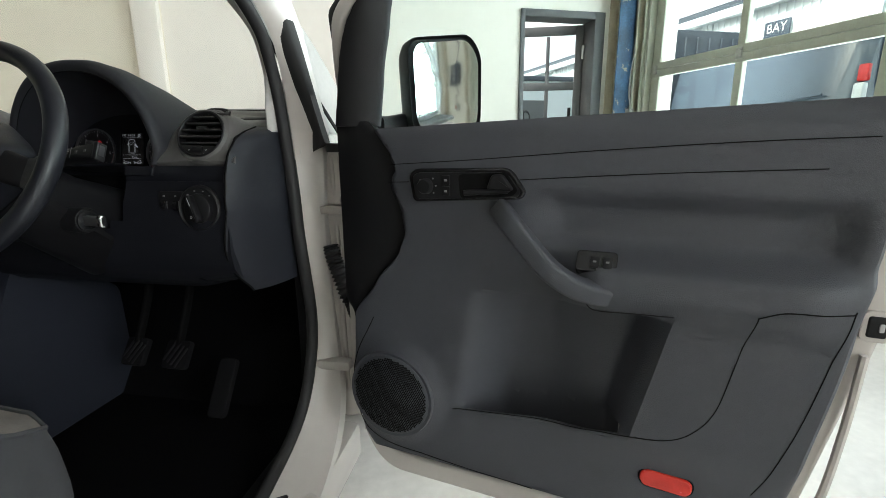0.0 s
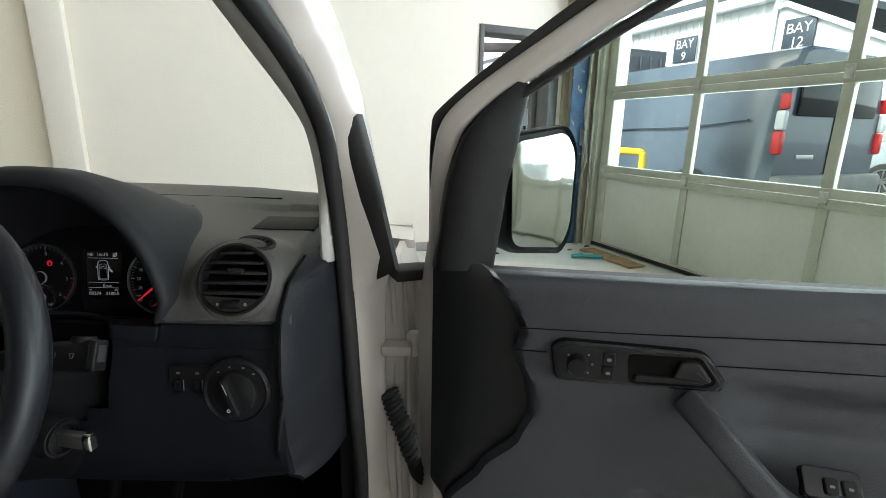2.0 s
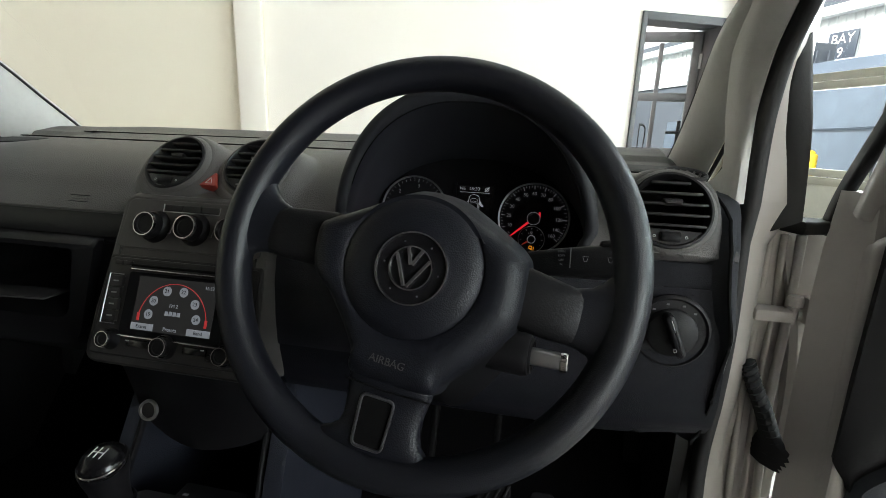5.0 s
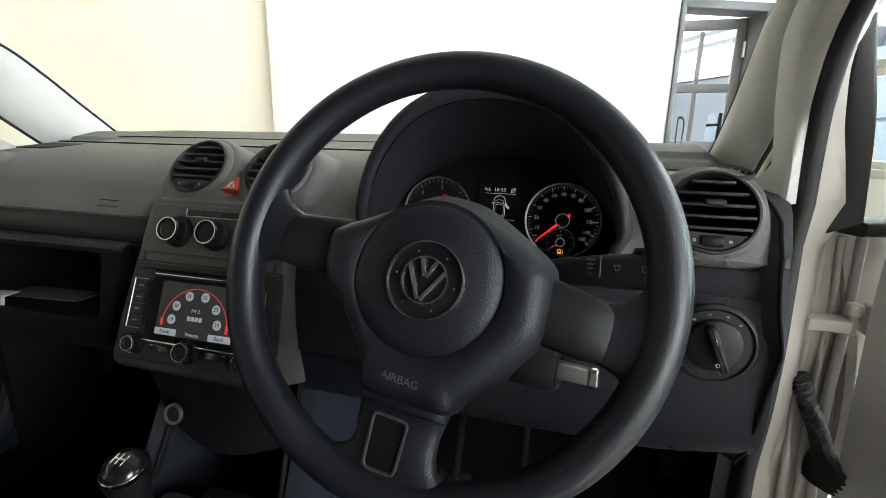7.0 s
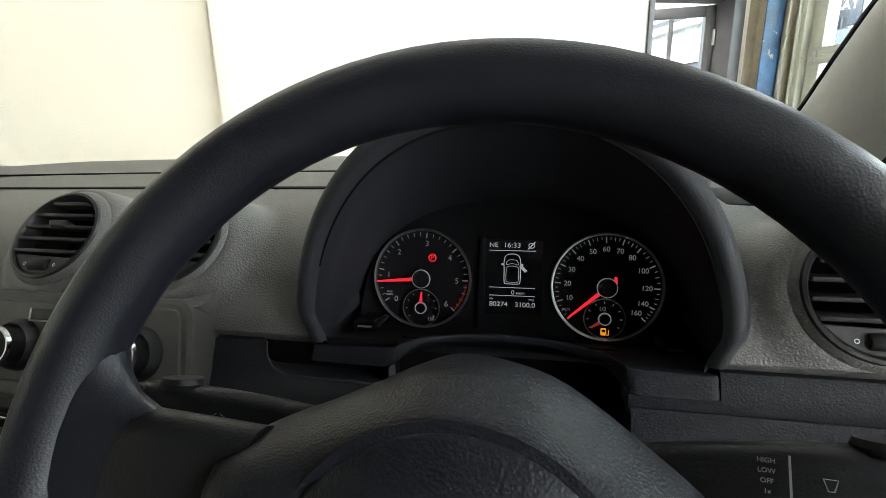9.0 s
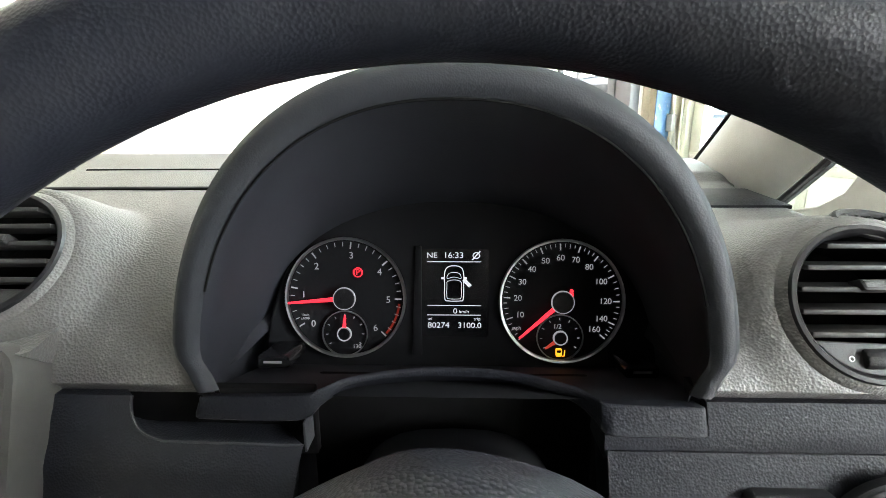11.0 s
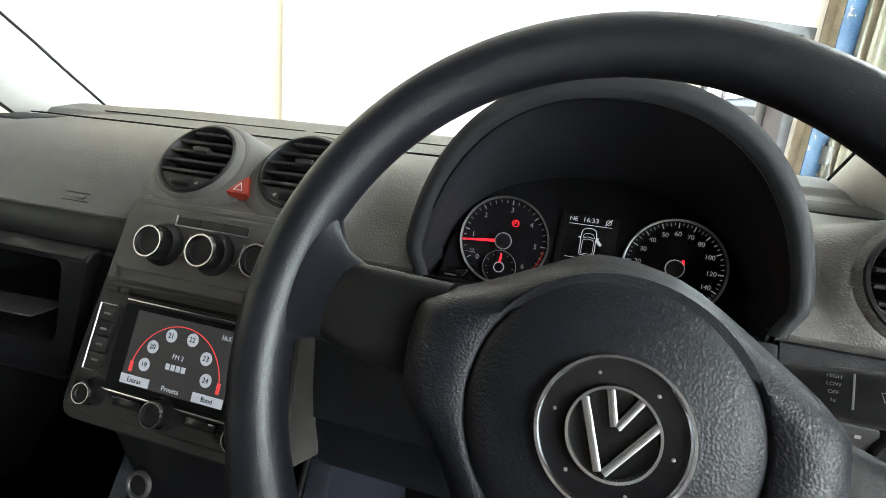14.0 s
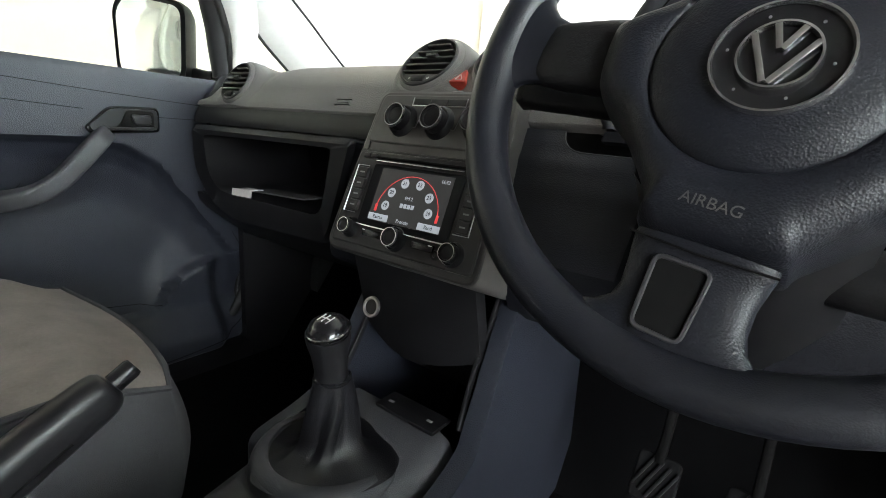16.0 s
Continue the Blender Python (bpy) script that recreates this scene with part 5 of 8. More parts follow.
def door_mirror(m, flip, label):
    """A wing mirror on its foot; the glass faces along the door."""
    mi = emptyat("wing_mirror", m)
    tagged(mi, label, "wing mirror", "wing mirrors")
    f = Matrix.Diagonal((1, -1, 1, 1)) if flip else Matrix()

    def mp(name, bm, material, lab=""):
        bmesh.ops.transform(bm, matrix=f, verts=bm.verts)
        return part(name, bm, material, mi, lab)
    # local x along the door, y outwards, glass turned a little towards the driver
    L = pose(0.150, 0.185, 1.248, 0, 0, -38.5) @ pose(0, 0, 0, 0, 0, 90)
    o = rounded([(-0.096, 0.078), (-0.086, -0.078), (0.070, -0.096), (0.094, -0.062), (0.094, 0.062), (0.062, 0.094)], [0.03, 0.03, 0.035, 0.03, 0.04, 0.03], 6)
    rings = []
    for y, k in ((0.000, 0.94), (-0.006, 0.985), (0.006, 1.0), (0.035, 0.98), (0.06, 0.9), (0.075, 0.72), (0.082, 0.4)):
        rings.append([L @ Vector((x * k * 0.94, y, z * k * 1.21)) for x, z in o])
    mp("housing", loft(B(), rings), M_BLACK, "black mirror housing")
    rings = []
    for i in range(16):
        k = 1 - i / 15.2
        rings.append([L @ Vector((x * 0.815 * k, -0.0125 + ((x * 0.815) ** 2 + (z * 1.06) ** 2) * k * k / 2.8, z * 1.06 * k)) for x, z in o])
    mp("mirror_glass", loft(B(), rings), M_MIRROR, "slightly domed mirror glass")
    bm = B()
    sweep(bm, spline([(0.070, 0.03, 1.172), (0.060, 0.10, 1.174), (0.078, 0.165, 1.185), (0.13, 0.205, 1.205)], 6), rrect(0.035, 0.034, 0.012))
    mp("foot", bm, M_BLACK, "black mirror foot")
    return mi


door_mirror(DOOR, False, "black wing mirror on the open driver's door")
door_mirror(pose(-0.77, 0.985, 0, 0, 0, -90), True, "black wing mirror on the passenger door")
# ---- dashboard ----
dash = emptyat("dashboard", pose(0, 1.0, 1.1))
tagged(dash, "dark grey grained plastic dashboard with open glove shelf", "dashboard")
DZ = pose(0, -1.0, -1.1)


def dpart(name, bm, material, label="", parent=None, sharp=35):
    if parent is None:
        bmesh.ops.transform(bm, matrix=DZ, verts=bm.verts)
        return part(name, bm, material, dash, label, sharp)
    bmesh.ops.transform(bm, matrix=DZ, verts=bm.verts)
    return part(name, bm, material, parent, label, sharp)


TOP = [(1.36, 1.205), (1.28, 1.225), (1.17, 1.216), (1.05, 1.204), (0.97, 1.197), (0.915, 1.189), (0.872, 1.174), (0.842, 1.155), (0.825, 1.135), (0.812, 1.117), (0.806, 1.106), (0.812, 1.100), (0.83, 1.06), (1.30, 1.03)]
TOPF = [tuple(p)[:2] for p in spline([(y, z, 0) for y, z in TOP[:11]], 8)] + TOP[11:]
PODS = [(-0.074, 0.838, 1.179, 0.0445, 41), (0.056, 0.838, 1.179, 0.0445, 41), (0.603, 0.823, 1.156, 0.0455, 27), (-0.561, 0.826, 1.153, 0.0405, 30)]


def podframe(p, pod):
    """Distance from the vent's axis, and height over its face, along its normal."""
    cx, cy, cz, r, tilt = pod
    t = radians(tilt)
    n = Vector((0, -math.cos(t), math.sin(t)))
    d = Vector(p) - Vector((cx, cy, cz))
    s = d.dot(n)
    return (d - n * s).length, s, n


def swell(p):
    """The pad swells out to meet the face of each air vent."""
    best = Vector((0, 0, 0))
    for pod in PODS:
        rho, s, n = podframe(p, pod)
        w = 1 - sm(1.18, 1.8, rho / pod[3])
        push = n * max(0.0, min(0.06, -s - 0.002)) * w
        if push.length > best.length:
            best = push
    return Vector(p) + best


def topsec(x):
    r = []
    a = abs(x)
    for y, z in TOPF:
        y -= 0.11 * (x / 0.7) ** 2 * sm(1.02, 1.30, y)
        e = sm(0.655, 0.676, a)
        z2 = z - (0.016 * e + 0.011 * sm(0.45, 0.60, a) * (1 if y < 1.1 else 0.4)) * (1 if z > 1.15 else sm(1.11, 1.15, z))
        y2 = y - 0.006 * e * (1 if y < 0.9 and 1.1 < z < 1.15 else 0)
        q = Vector((x, y2, z2))
        if y < 1.1 and z > 1.102:
            q = q.lerp(swell(q), 1 - 0.8 * e)
        r.append(tuple(q))
    return r


padm = B()
loft(padm, [topsec(-0.677 + 1.354 * i / 270) for i in range(271)])
HOODS = [(0.80, 0.160, 1.286), (0.825, 0.168, 1.2955), (0.87, 0.169, 1.290), (0.95, 0.166, 1.265), (1.05, 0.150, 1.226), (1.14, 0.13, 1.20)]


def under_hood(c):
    """True where the instrument hood takes the pad's place."""
    if c.y > 1.08 or c.z < 1.0:
        return False
    w = lerp([(y, w) for y, w, _ in HOODS], c.y)
    k = max(0.0, (c.z - 1.09) / (lerp([(y, z) for y, _, z in HOODS], c.y) - 1.09))
    return k < 0.97 and abs(c.x - 0.355) < w * (1 - 0.075 * (1 - sm(0.0, 0.15, k))) * (1 - k ** 2.25) ** (1 / 2.25) - 0.003


gone = []
for f in padm.faces:
    c = f.calc_center_median()
    if len(f.verts) == 4 and (under_hood(c) or any(podframe(c, pod)[0] < pod[3] + 0.001 and abs(podframe(c, pod)[1]) < 0.025 for pod in PODS)):
        gone.append(f)
bmesh.ops.delete(padm, geom=gone, context="FACES")
dpart("top_pad", padm, M_DASH, "dark grey grained dashboard top", sharp=75)
# defroster slots and seams along the screen edge
for x0, x1, y, z in ((-0.52, -0.12, 1.13, 1.2130), (-0.10, 0.16, 1.13, 1.2130), (0.22, 0.56, 1.17, 1.2168), (-0.56, 0.56, 1.235, 1.2222)):
    bm = B()
    sweep(bm, [(x0 + (x1 - x0) * i / 12, y - 0.05 * ((x0 + (x1 - x0) * i / 12) / 0.7) ** 2, z - 0.001) for i in range(13)], rrect(0.010 if y < 1.15 else 0.003, 0.002, 0.0008, 2))
    dpart("defroster_slot", bm, M_GROOVE)
bm = B()
sweep(bm, [(0.17 - 0.75 * i / 10, 1.02, 1.2017) for i in range(11)], rrect(0.016, 0.002, 0.0008, 2))
dpart("defroster_slot", bm, M_GROOVE)
def pad_at(x, y):
    """A frame lying on the pad's top at x, y."""
    def h(x, y):
        pts = sorted((q[1], q[2]) for q in topsec(x)[:70] if q[2] > 1.14 and q[1] > 0.84)
        return lerp(pts, y)
    return pose(x, y, h(x, y), math.degrees(math.atan2(h(x, y + 0.02) - h(x, y - 0.02), 0.04)), -math.degrees(math.atan2(h(x + 0.02, y) - h(x - 0.02, y), 0.04)), 0)


for s in (1, -1):
    dpart("speaker_cover", box(B(), (0, 0, 0.0006), (0.100, 0.075, 0.004), 0.001, pad_at(s * 0.612, 1.021)), M_DASH_LOW, "flat dark speaker cover on the dashboard")


def strip(x0, x1, m1, name, z0=1.102, z1=1.068):
    def f(u, v):
        x = x0 + (x1 - x0) * u
        z = z0 + (z1 - z0) * v
        w = (1.098 - z) / 0.034
        return Vector((x, 0.8075 - 0.003 * math.sin(math.pi * max(0.0, min(1.0, w))) - 0.008 * w, z))
    return dpart(name, solid(B(), f, 24, 8, (0, 0.03, 0)), m1)


strip(-0.69, -0.145, M_BLACK, "brow_strip")
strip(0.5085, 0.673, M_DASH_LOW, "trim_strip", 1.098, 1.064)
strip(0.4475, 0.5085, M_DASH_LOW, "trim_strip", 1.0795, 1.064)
CP = [(0.95, 0.765), (0.98, 0.766), (1.03, 0.774), (1.06, 0.784), (1.08, 0.796), (1.0985, 0.806)]
TRAY = [(0.1575, 1.0985), (0.1577, 1.094), (0.160, 1.088), (0.165, 1.082), (0.171, 1.0782), (0.179, 1.0762), (0.189, 1.0755), (0.267, 1.0745)]


def corner(u, v):
    """The grained panel, with the open tray cut out of its upper edge."""
    x = 0.108 + 0.0495 * u / 0.3 if u < 0.3 else 0.1575 + 0.032 * (u - 0.3) / 0.4 if u < 0.7 else 0.1895 + 0.0775 * (u - 0.7) / 0.3
    z = lerp(TRAY, x) if x > 0.1574 else 1.0985
    z += (0.95 - z) * v
    return Vector((x - 0.02 * v * max(0.0, (x - 0.108) / 0.159), lerp(CP, z), z))


dpart("corner_panel", solid(B(), corner, 60, 24, (-0.022, 0.02, 0)), M_ENDCAP, "dark grained corner panel", sharp=50)

# open glove shelf on the passenger side
so_ = rounded([(-0.676, 1.064), (-0.676, 0.965), (-0.60, 0.895), (-0.52, 0.875), (-0.235, 0.885), (-0.180, 1.066)], [0.01, 0.05, 0.03, 0.03, 0.03, 0.008], 6)
si_ = rounded([(-0.632, 1.046), (-0.622, 0.972), (-0.585, 0.938), (-0.53, 0.932), (-0.252, 0.934), (-0.224, 1.049)], [0.012, 0.03, 0.02, 0.02, 0.025, 0.012], 6)
dpart("shelf_frame", loft(B(), [[(x, 0.86, z) for x, z in so_], [(x, 0.792, z) for x, z in so_], [(x * 0.99 - 0.004, 0.784, z * 0.9 + 0.0975) for x, z in so_], [(x, 0.786, z) for x, z in si_], [(x, 0.792, z) for x, z in si_]], True, False), M_BLACK, "dark moulded frame of the open shelf", sharp=50)
dpart("shelf_inside", loft(B(), [[(x, 0.792, z) for x, z in si_], [(x * 0.99 - 0.004, 1.05, z) for x, z in si_]], True, False), M_BLACK, "black open glove shelf")
dpart("stack_cheek", prism(B(), rounded([(-0.200, 1.066), (-0.140, 1.066), (-0.120, 0.92), (-0.15, 0.86), (-0.245, 0.86), (-0.250, 0.90)], [0.004, 0.004, 0.02, 0.02, 0.02, 0.02], 4), 0.800, 0.90, 0.008), M_DASH_LOW)
dpart("shelf_back", box(B(), (-0.41, 1.06, 0.99), (0.5, 0.012, 0.14), 0.003), M_BLACK)
dpart("lower_panel", solid(B(), lambda u, v: Vector((-0.68 + 0.55 * u, 0.79 + 0.05 * sm(0, 1, v) + 0.06 * v * v, 0.92 - 0.11 * v)), 12, 8, (0, 0.02, 0)), M_BLACK, "dark lower dashboard panel")
tg = emptyat("airbag_tag", pose(-0.226, 0.8115, 1.121))
tagged(tg, "small moulded oblong tag on the dashboard", "tag")
# dark bars put the shade of the moulded relief into colour
for z in (-0.005, 0.005):
    part("bar", box(B(), (0, -0.0005, z), (0.036, 0.002, 0.0008), 0.0003, facing((0, 0, 0), 32)), M_DASH_LOW, tg)
part("bar", box(B(), (0, -0.0008, 0), (0.026, 0.0015, 0.003), 0.0005, facing((0, 0, 0), 32)), M_DASH, tg)

# driver's lower panel, its shade put into the darkened dash colour
KN = [(1.070, 0.798), (1.060, 0.794), (1.03, 0.785), (0.98, 0.779), (0.94, 0.777), (0.905, 0.783), (0.875, 0.80), (0.855, 0.83), (0.85, 0.90)]


def knee(u, v):
    x = 0.115 + 0.557 * u
    i = v * (len(KN) - 1)
    k = min(int(i), len(KN) - 2)
    z = KN[k][0] + (KN[k + 1][0] - KN[k][0]) * (i - k)
    y = KN[k][1] + (KN[k + 1][1] - KN[k][1]) * (i - k) - 0.008 * sm(0.1, 0.4, v)
    z += 0.03 * sm(0.55, 0.69, x) * sm(0.5, 1, v)
    return Vector((x, y, z))


bm = solid(B(), knee, 40, 24, (0, 0.03, 0))
bmesh.ops.delete(bm, geom=[f for f in bm.faces if 0.250 < f.calc_center_median().x < 0.447 and f.calc_center_median().z > 0.93 + 0.9 * abs(f.calc_center_median().x - 0.361)], context="FACES")
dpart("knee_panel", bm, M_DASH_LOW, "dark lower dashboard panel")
bm = B()
sweep(bm, [knee((0.60 - 0.115 + i * 0.006) / 0.572, 0.72 + 0.02 * i) + Vector((0, -0.0005, 0)) for i in range(10)], ring(0.0012, n=6))
dpart("seam", bm, M_GROOVE)
# end cap facing the door
CAPE = [(0.85, 0.83), (0.90, 0.785), (0.946, 0.767), (0.983, 0.768), (1.032, 0.771), (1.072, 0.784), (1.113, 0.797), (1.149, 0.824), (1.163, 0.86), (1.170, 0.895)]


def cap(u, v):
    z = 1.170 - 0.32 * v
    wv = 0.006 * math.sin(math.pi * min(1, v * 2.1)) if v < 0.48 else 0.010 * math.sin(math.pi * (v - 0.48) / 0.52)
    x0, x1 = 0.6735 - wv, 0.714
    y0 = lerp(CAPE, z)
    a = u * math.pi / 2
    return Vector((x0 + (x1 - x0) * (math.sin(a) * 0.6 + u * 0.4), y0 + (0.935 - y0) * (u * 0.5 + 0.5 * (1 - math.cos(a))), z))


dpart("end_cap", solid(B(), cap, 14, 40, (-0.02, 0.02, 0)), M_ENDCAP, "blue-grey moulded end panel of the dashboard")
bm = B()
sweep(bm, [cap(0.0, i / 30) + Vector((-0.001, -0.001, 0)) for i in range(31)], ring(0.0022, n=6))
dpart("seam", bm, M_GROOVE)

# ---- instrument binnacle ----
HX = 0.355


def arch(y, w, z0, z1, n=72, p=2.25, turn=0.075):
    """An arch over the dials that flares towards its foot and turns in at the very bottom."""
    r = []
    for i in range(n + 1):
        a = math.pi * i / n
        c, s = math.cos(a), math.sin(a)
        k = abs(s) ** (2 / p)
        wide = w * (1 + 0.03 * (1 - k) ** 2 - turn * (1 - sm(0.0, 0.15, k)))
        r.append((HX - wide * math.copysign(abs(c) ** (2 / p), c), y, z0 + (z1 - z0) * k))
    return r


# outer shell, lip and inside as one skin
rows = [arch(1.14, 0.13, 1.09, 1.200), arch(1.05, 0.150, 1.09, 1.226), arch(0.95, 0.166, 1.09, 1.265), arch(0.87, 0.169, 1.09, 1.290), arch(0.825, 0.168, 1.099, 1.2955), arch(0.808, 0.166, 1.102, 1.293), arch(0.802, 0.160, 1.103, 1.286), arch(0.803, 0.154, 1.103, 1.279), arch(0.808, 0.150, 1.102, 1.273)]
dpart("hood", loft(B(), rows, False, False), M_HOOD, "black arched instrument hood", sharp=60)
rows = [arch(0.808, 0.150, 1.102, 1.273), arch(0.817, 0.151, 1.086, 1.270, turn=0.06), arch(0.84, 0.156, 1.075, 1.262, turn=0.02), arch(0.86, 0.159, 1.066, 1.252, turn=0), arch(0.90, 0.164, 1.055, 1.228, turn=0), arch(0.938, 0.169, 1.045, 1.20, turn=0)]
dpart("hood_lining", loft(B(), rows, False, False), M_LINING, "black hood lining", sharp=60)
bm = B()
sweep(bm, [Vector(p) + Vector((0, -0.001, 0)) for p in arch(0.808, 0.1500, 1.10, 1.2728)[8:66]], ring(0.0008, n=6), (0, 1, 0))
dpart("seam", bm, M_GROOVE)
# ledge below the dials
LEDGE = [(0.2005, 0.8065, 1.1000, 1.0880), (0.2630, 0.8060, 1.1020, 1.0880), (0.2750, 0.8110, 1.1035, 1.0925), (0.2900, 0.8230, 1.1045, 1.0985), (0.3220, 0.8370, 1.1030, 1.0970), (0.3570, 0.8420, 1.1020, 1.0955), (0.3960, 0.8380, 1.1015, 1.0945), (0.4300, 0.8230, 1.1010, 1.0905), (0.4430, 0.8110, 1.1000, 1.0850), (0.4520, 0.8060, 1.0990, 1.0805), (0.5070, 0.8065, 1.0970, 1.0800)]
rows = []
ly, lt_, lb_ = (spline([(q[0], q[k], 0) for q in LEDGE], 6) for k in (1, 2, 3))
ends = len(ly) - 1
for k, e, dx in [(0, 0.0022, 0.0), (0, 0.0006, 0.0008), (0, 0.0, 0.0024)] + [(k, 0.0, 0.0) for k in range(1, ends)] + [(ends, 0.0, -0.0024), (ends, 0.0006, -0.0008), (ends, 0.0022, 0.0)]:
    x, y, zt, zb = ly[k].x + dx, ly[k].y - 0.0045 + e, lt_[k].y - e, lb_[k].y + e
    back = 1.094 - 0.323 * (y + 0.034 - 0.812)
    lean = 0.0055 * (1 - sm(0.262, 0.280, x) * (1 - sm(0.436, 0.453, x)))
    rows.append([(x, y + 0.034, min(zb, back - 0.004)), (x, y + 0.0015 - lean, zb), (x, y - lean, zb + 0.0015), (x, y, zt - 0.0020), (x, y + 0.0006, zt - 0.0006), (x, y + 0.0020, zt), (x, y + 0.034, back)])
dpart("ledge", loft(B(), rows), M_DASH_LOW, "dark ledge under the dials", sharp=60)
bm = B()
surf(bm, lambda u, v: Vector((0.195 + 0.325 * u, 0.812 + 0.13 * v, 1.096 * (1 - v) + 1.054 * v)), 30, 6)
dpart("dial_floor", bm, M_HOOD)
# black sheet added where the gap round the column lies in shade
dpart("column_gap_shade", prism(B(), rounded([(0.25, 1.0745), (0.46, 1.0745), (0.46, 0.98), (0.25, 0.98)], 0.004, 3), 0.862, 0.882, 0.0), M_GROOVE)
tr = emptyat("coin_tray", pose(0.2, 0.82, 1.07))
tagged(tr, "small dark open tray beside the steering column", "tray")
# shallow black sheet that stands for the shade in the open tray
part("tray_shade", box(B(), (0.008, -0.0025, 0.006), (0.122, 0.008, 0.048), 0.002), M_GROOVE, tr)
# paler strips give the light along the tray's edges by colour
part("tray_lip", sweep(B(), spline([(x - 0.2, lerp(CP, z) - 0.8205, z - 1.07) for x, z in TRAY], 5), ring(0.0009, n=6)), M_CONSOLE, tr)
part("tray_end", box(B(), (0.0675, -0.017, 0.008), (0.0015, 0.016, 0.020), 0.0006), M_CONSOLE, tr)

# instrument cluster
IC = facing((0.357, 0.925, 1.118), 10)
ic = emptyat("instrument_cluster", IC)
tagged(ic, "lit instrument cluster with two round dials and a white display", "instrument cluster")
fo = rounded([(-0.165, -0.065), (-0.160, -0.02), (-0.134, 0.058), (-0.07, 0.086), (0.07, 0.086), (0.134, 0.058), (0.170, -0.02), (0.176, -0.065)], [0.01, 0.03, 0.03, 0.03, 0.03, 0.03, 0.03, 0.01], 5)
part("face", prism(B(), fo, 0.0, 0.012, 0.002), M_FACE, ic)


def dial(cx, cz, r, name):
    d = part(name, lathe(B(), [(r - 0.0012, 0.001), (r - 0.001, 0.005), (r + 0.0005, 0.0055), (r + 0.0012, 0.003), (r + 0.0012, 0.001)], yaxis((cx, 0, cz)), 64), M_SATIN, ic, "chrome dial ring")
    part("hub", lathe(B(), [(0.0092, 0.004), (0.0092, 0.0075), (0.0085, 0.008), (0, 0.008)], yaxis((cx, 0, cz)), 28), M_BLACK, d)
    part("hub_ring", lathe(B(), [(0.0086, 0.0078), (0.0094, 0.0080), (0.0096, 0.006)], yaxis((cx, 0, cz)), 28), E_DIM, d)
    return d


def at_angle(cx, cz, r, a):
    """a in degrees clockwise from straight up."""
    return cx + r * math.sin(radians(a)), cz + r * math.cos(radians(a))


def tick(bm, cx, cz, r0, r1, a, w, y=-0.0012):
    s, c = math.sin(radians(a)), math.cos(radians(a))
    q = []
    for r, k in ((r0, -1), (r1, -1), (r1, 1), (r0, 1)):
        q.append((cx + r * s + k * w / 2 * c, y, cz + r * c - k * w / 2 * s))
    bm.faces.new([bm.verts.new(p) for p in q])


def needle(name, cx, cz, r0, r1, a, w, parent, material=None):
    bm = B()
    rings = []
    s, c = math.sin(radians(a)), math.cos(radians(a))
    for r, k in ((r0, 1.0), (r1, 0.45)):
        p = Vector((cx + r * s, -0.005, cz + r * c))
        side = Vector((c, 0, -s)) * w * k / 2
        rings.append([p - side, p + side, p + side + Vector((0, -0.0012, 0)), p - side + Vector((0, -0.0012, 0))])
    loft(bm, rings)
    return part(name, bm, material or E_RED, parent)


DK = 0.935          # dial scale
TX, TZ, TR = -0.0925, 0.0022, 0.0535 * DK
SX, SZ, SR = 0.0885, 0.0002, 0.0545 * DK
tach = dial(TX, TZ, TR, "tachometer")
bm = B()
for i in range(31):
    a = -122 + 256 * i / 30
    tick(bm, TX, TZ, DK * (0.0465 if i % 5 else 0.0445), DK * 0.0505, a, 0.0007 if i % 5 else 0.0012)
part("scale", bm, E_DIM, tach)
for i in range(7):
    x, z = at_angle(TX, TZ, DK * 0.0385, (-129, -86, -43, 8, 53, 93, 136)[i])
    text("numeral", str(i), 0.0080, E_DIM, tach, pose(x, -0.0012, z))
bm = B()
for i in range(12):
    tick(bm, TX, TZ, DK * 0.0478, DK * 0.0498, 98 + 2.9 * i, 0.0028)
part("red_band", bm, E_REDBAND, tach)
needle("needle", TX, TZ, 0.0095, DK * 0.0515, -95, 0.0036, tach)
text("unit", "1/min\nx1000", 0.0030, E_DIM, tach, pose(TX - 0.035, -0.0012, TZ - 0.0165))
bk = part("brake_lamp", lathe(B(), [(0.0042, 0.001), (0.0042, 0.0015), (0.0034, 0.0015), (0.0034, 0.001)], yaxis((TX + 0.0105, 0, TZ + 0.0215)), 20, True), E_RED, ic, "red brake warning lamp")
text("symbol", "(P)", 0.0068, E_RED, bk, pose(TX + 0.0105, -0.0016, TZ + 0.0215))
tk = part("temperature_dial", lathe(B(), [(0.0187, 0.001), (0.0187, 0.003), (0.0195, 0.003), (0.0195, 0.001)], yaxis((TX - 0.001, 0, TZ - 0.0305)), 40, True), M_SATIN, ic)
bm = B()
for i in range(9):
    tick(bm, TX - 0.001, TZ - 0.0305, 0.0145, 0.0165, -125 + 31 * i, 0.0008)
part("scale", bm, E_DIM, tk)
needle("needle", TX - 0.001, TZ - 0.0305, 0.006, 0.0165, 4, 0.0030, tk)
part("hub_ring", lathe(B(), [(0.0050, 0.005), (0.0060, 0.0055), (0.0062, 0.003)], yaxis((TX - 0.001, 0, TZ - 0.0305)), 24), E_DIM, tk)
text("numeral", "130", 0.005, E_DIM, tk, pose(TX + 0.009, -0.0012, TZ - 0.042))

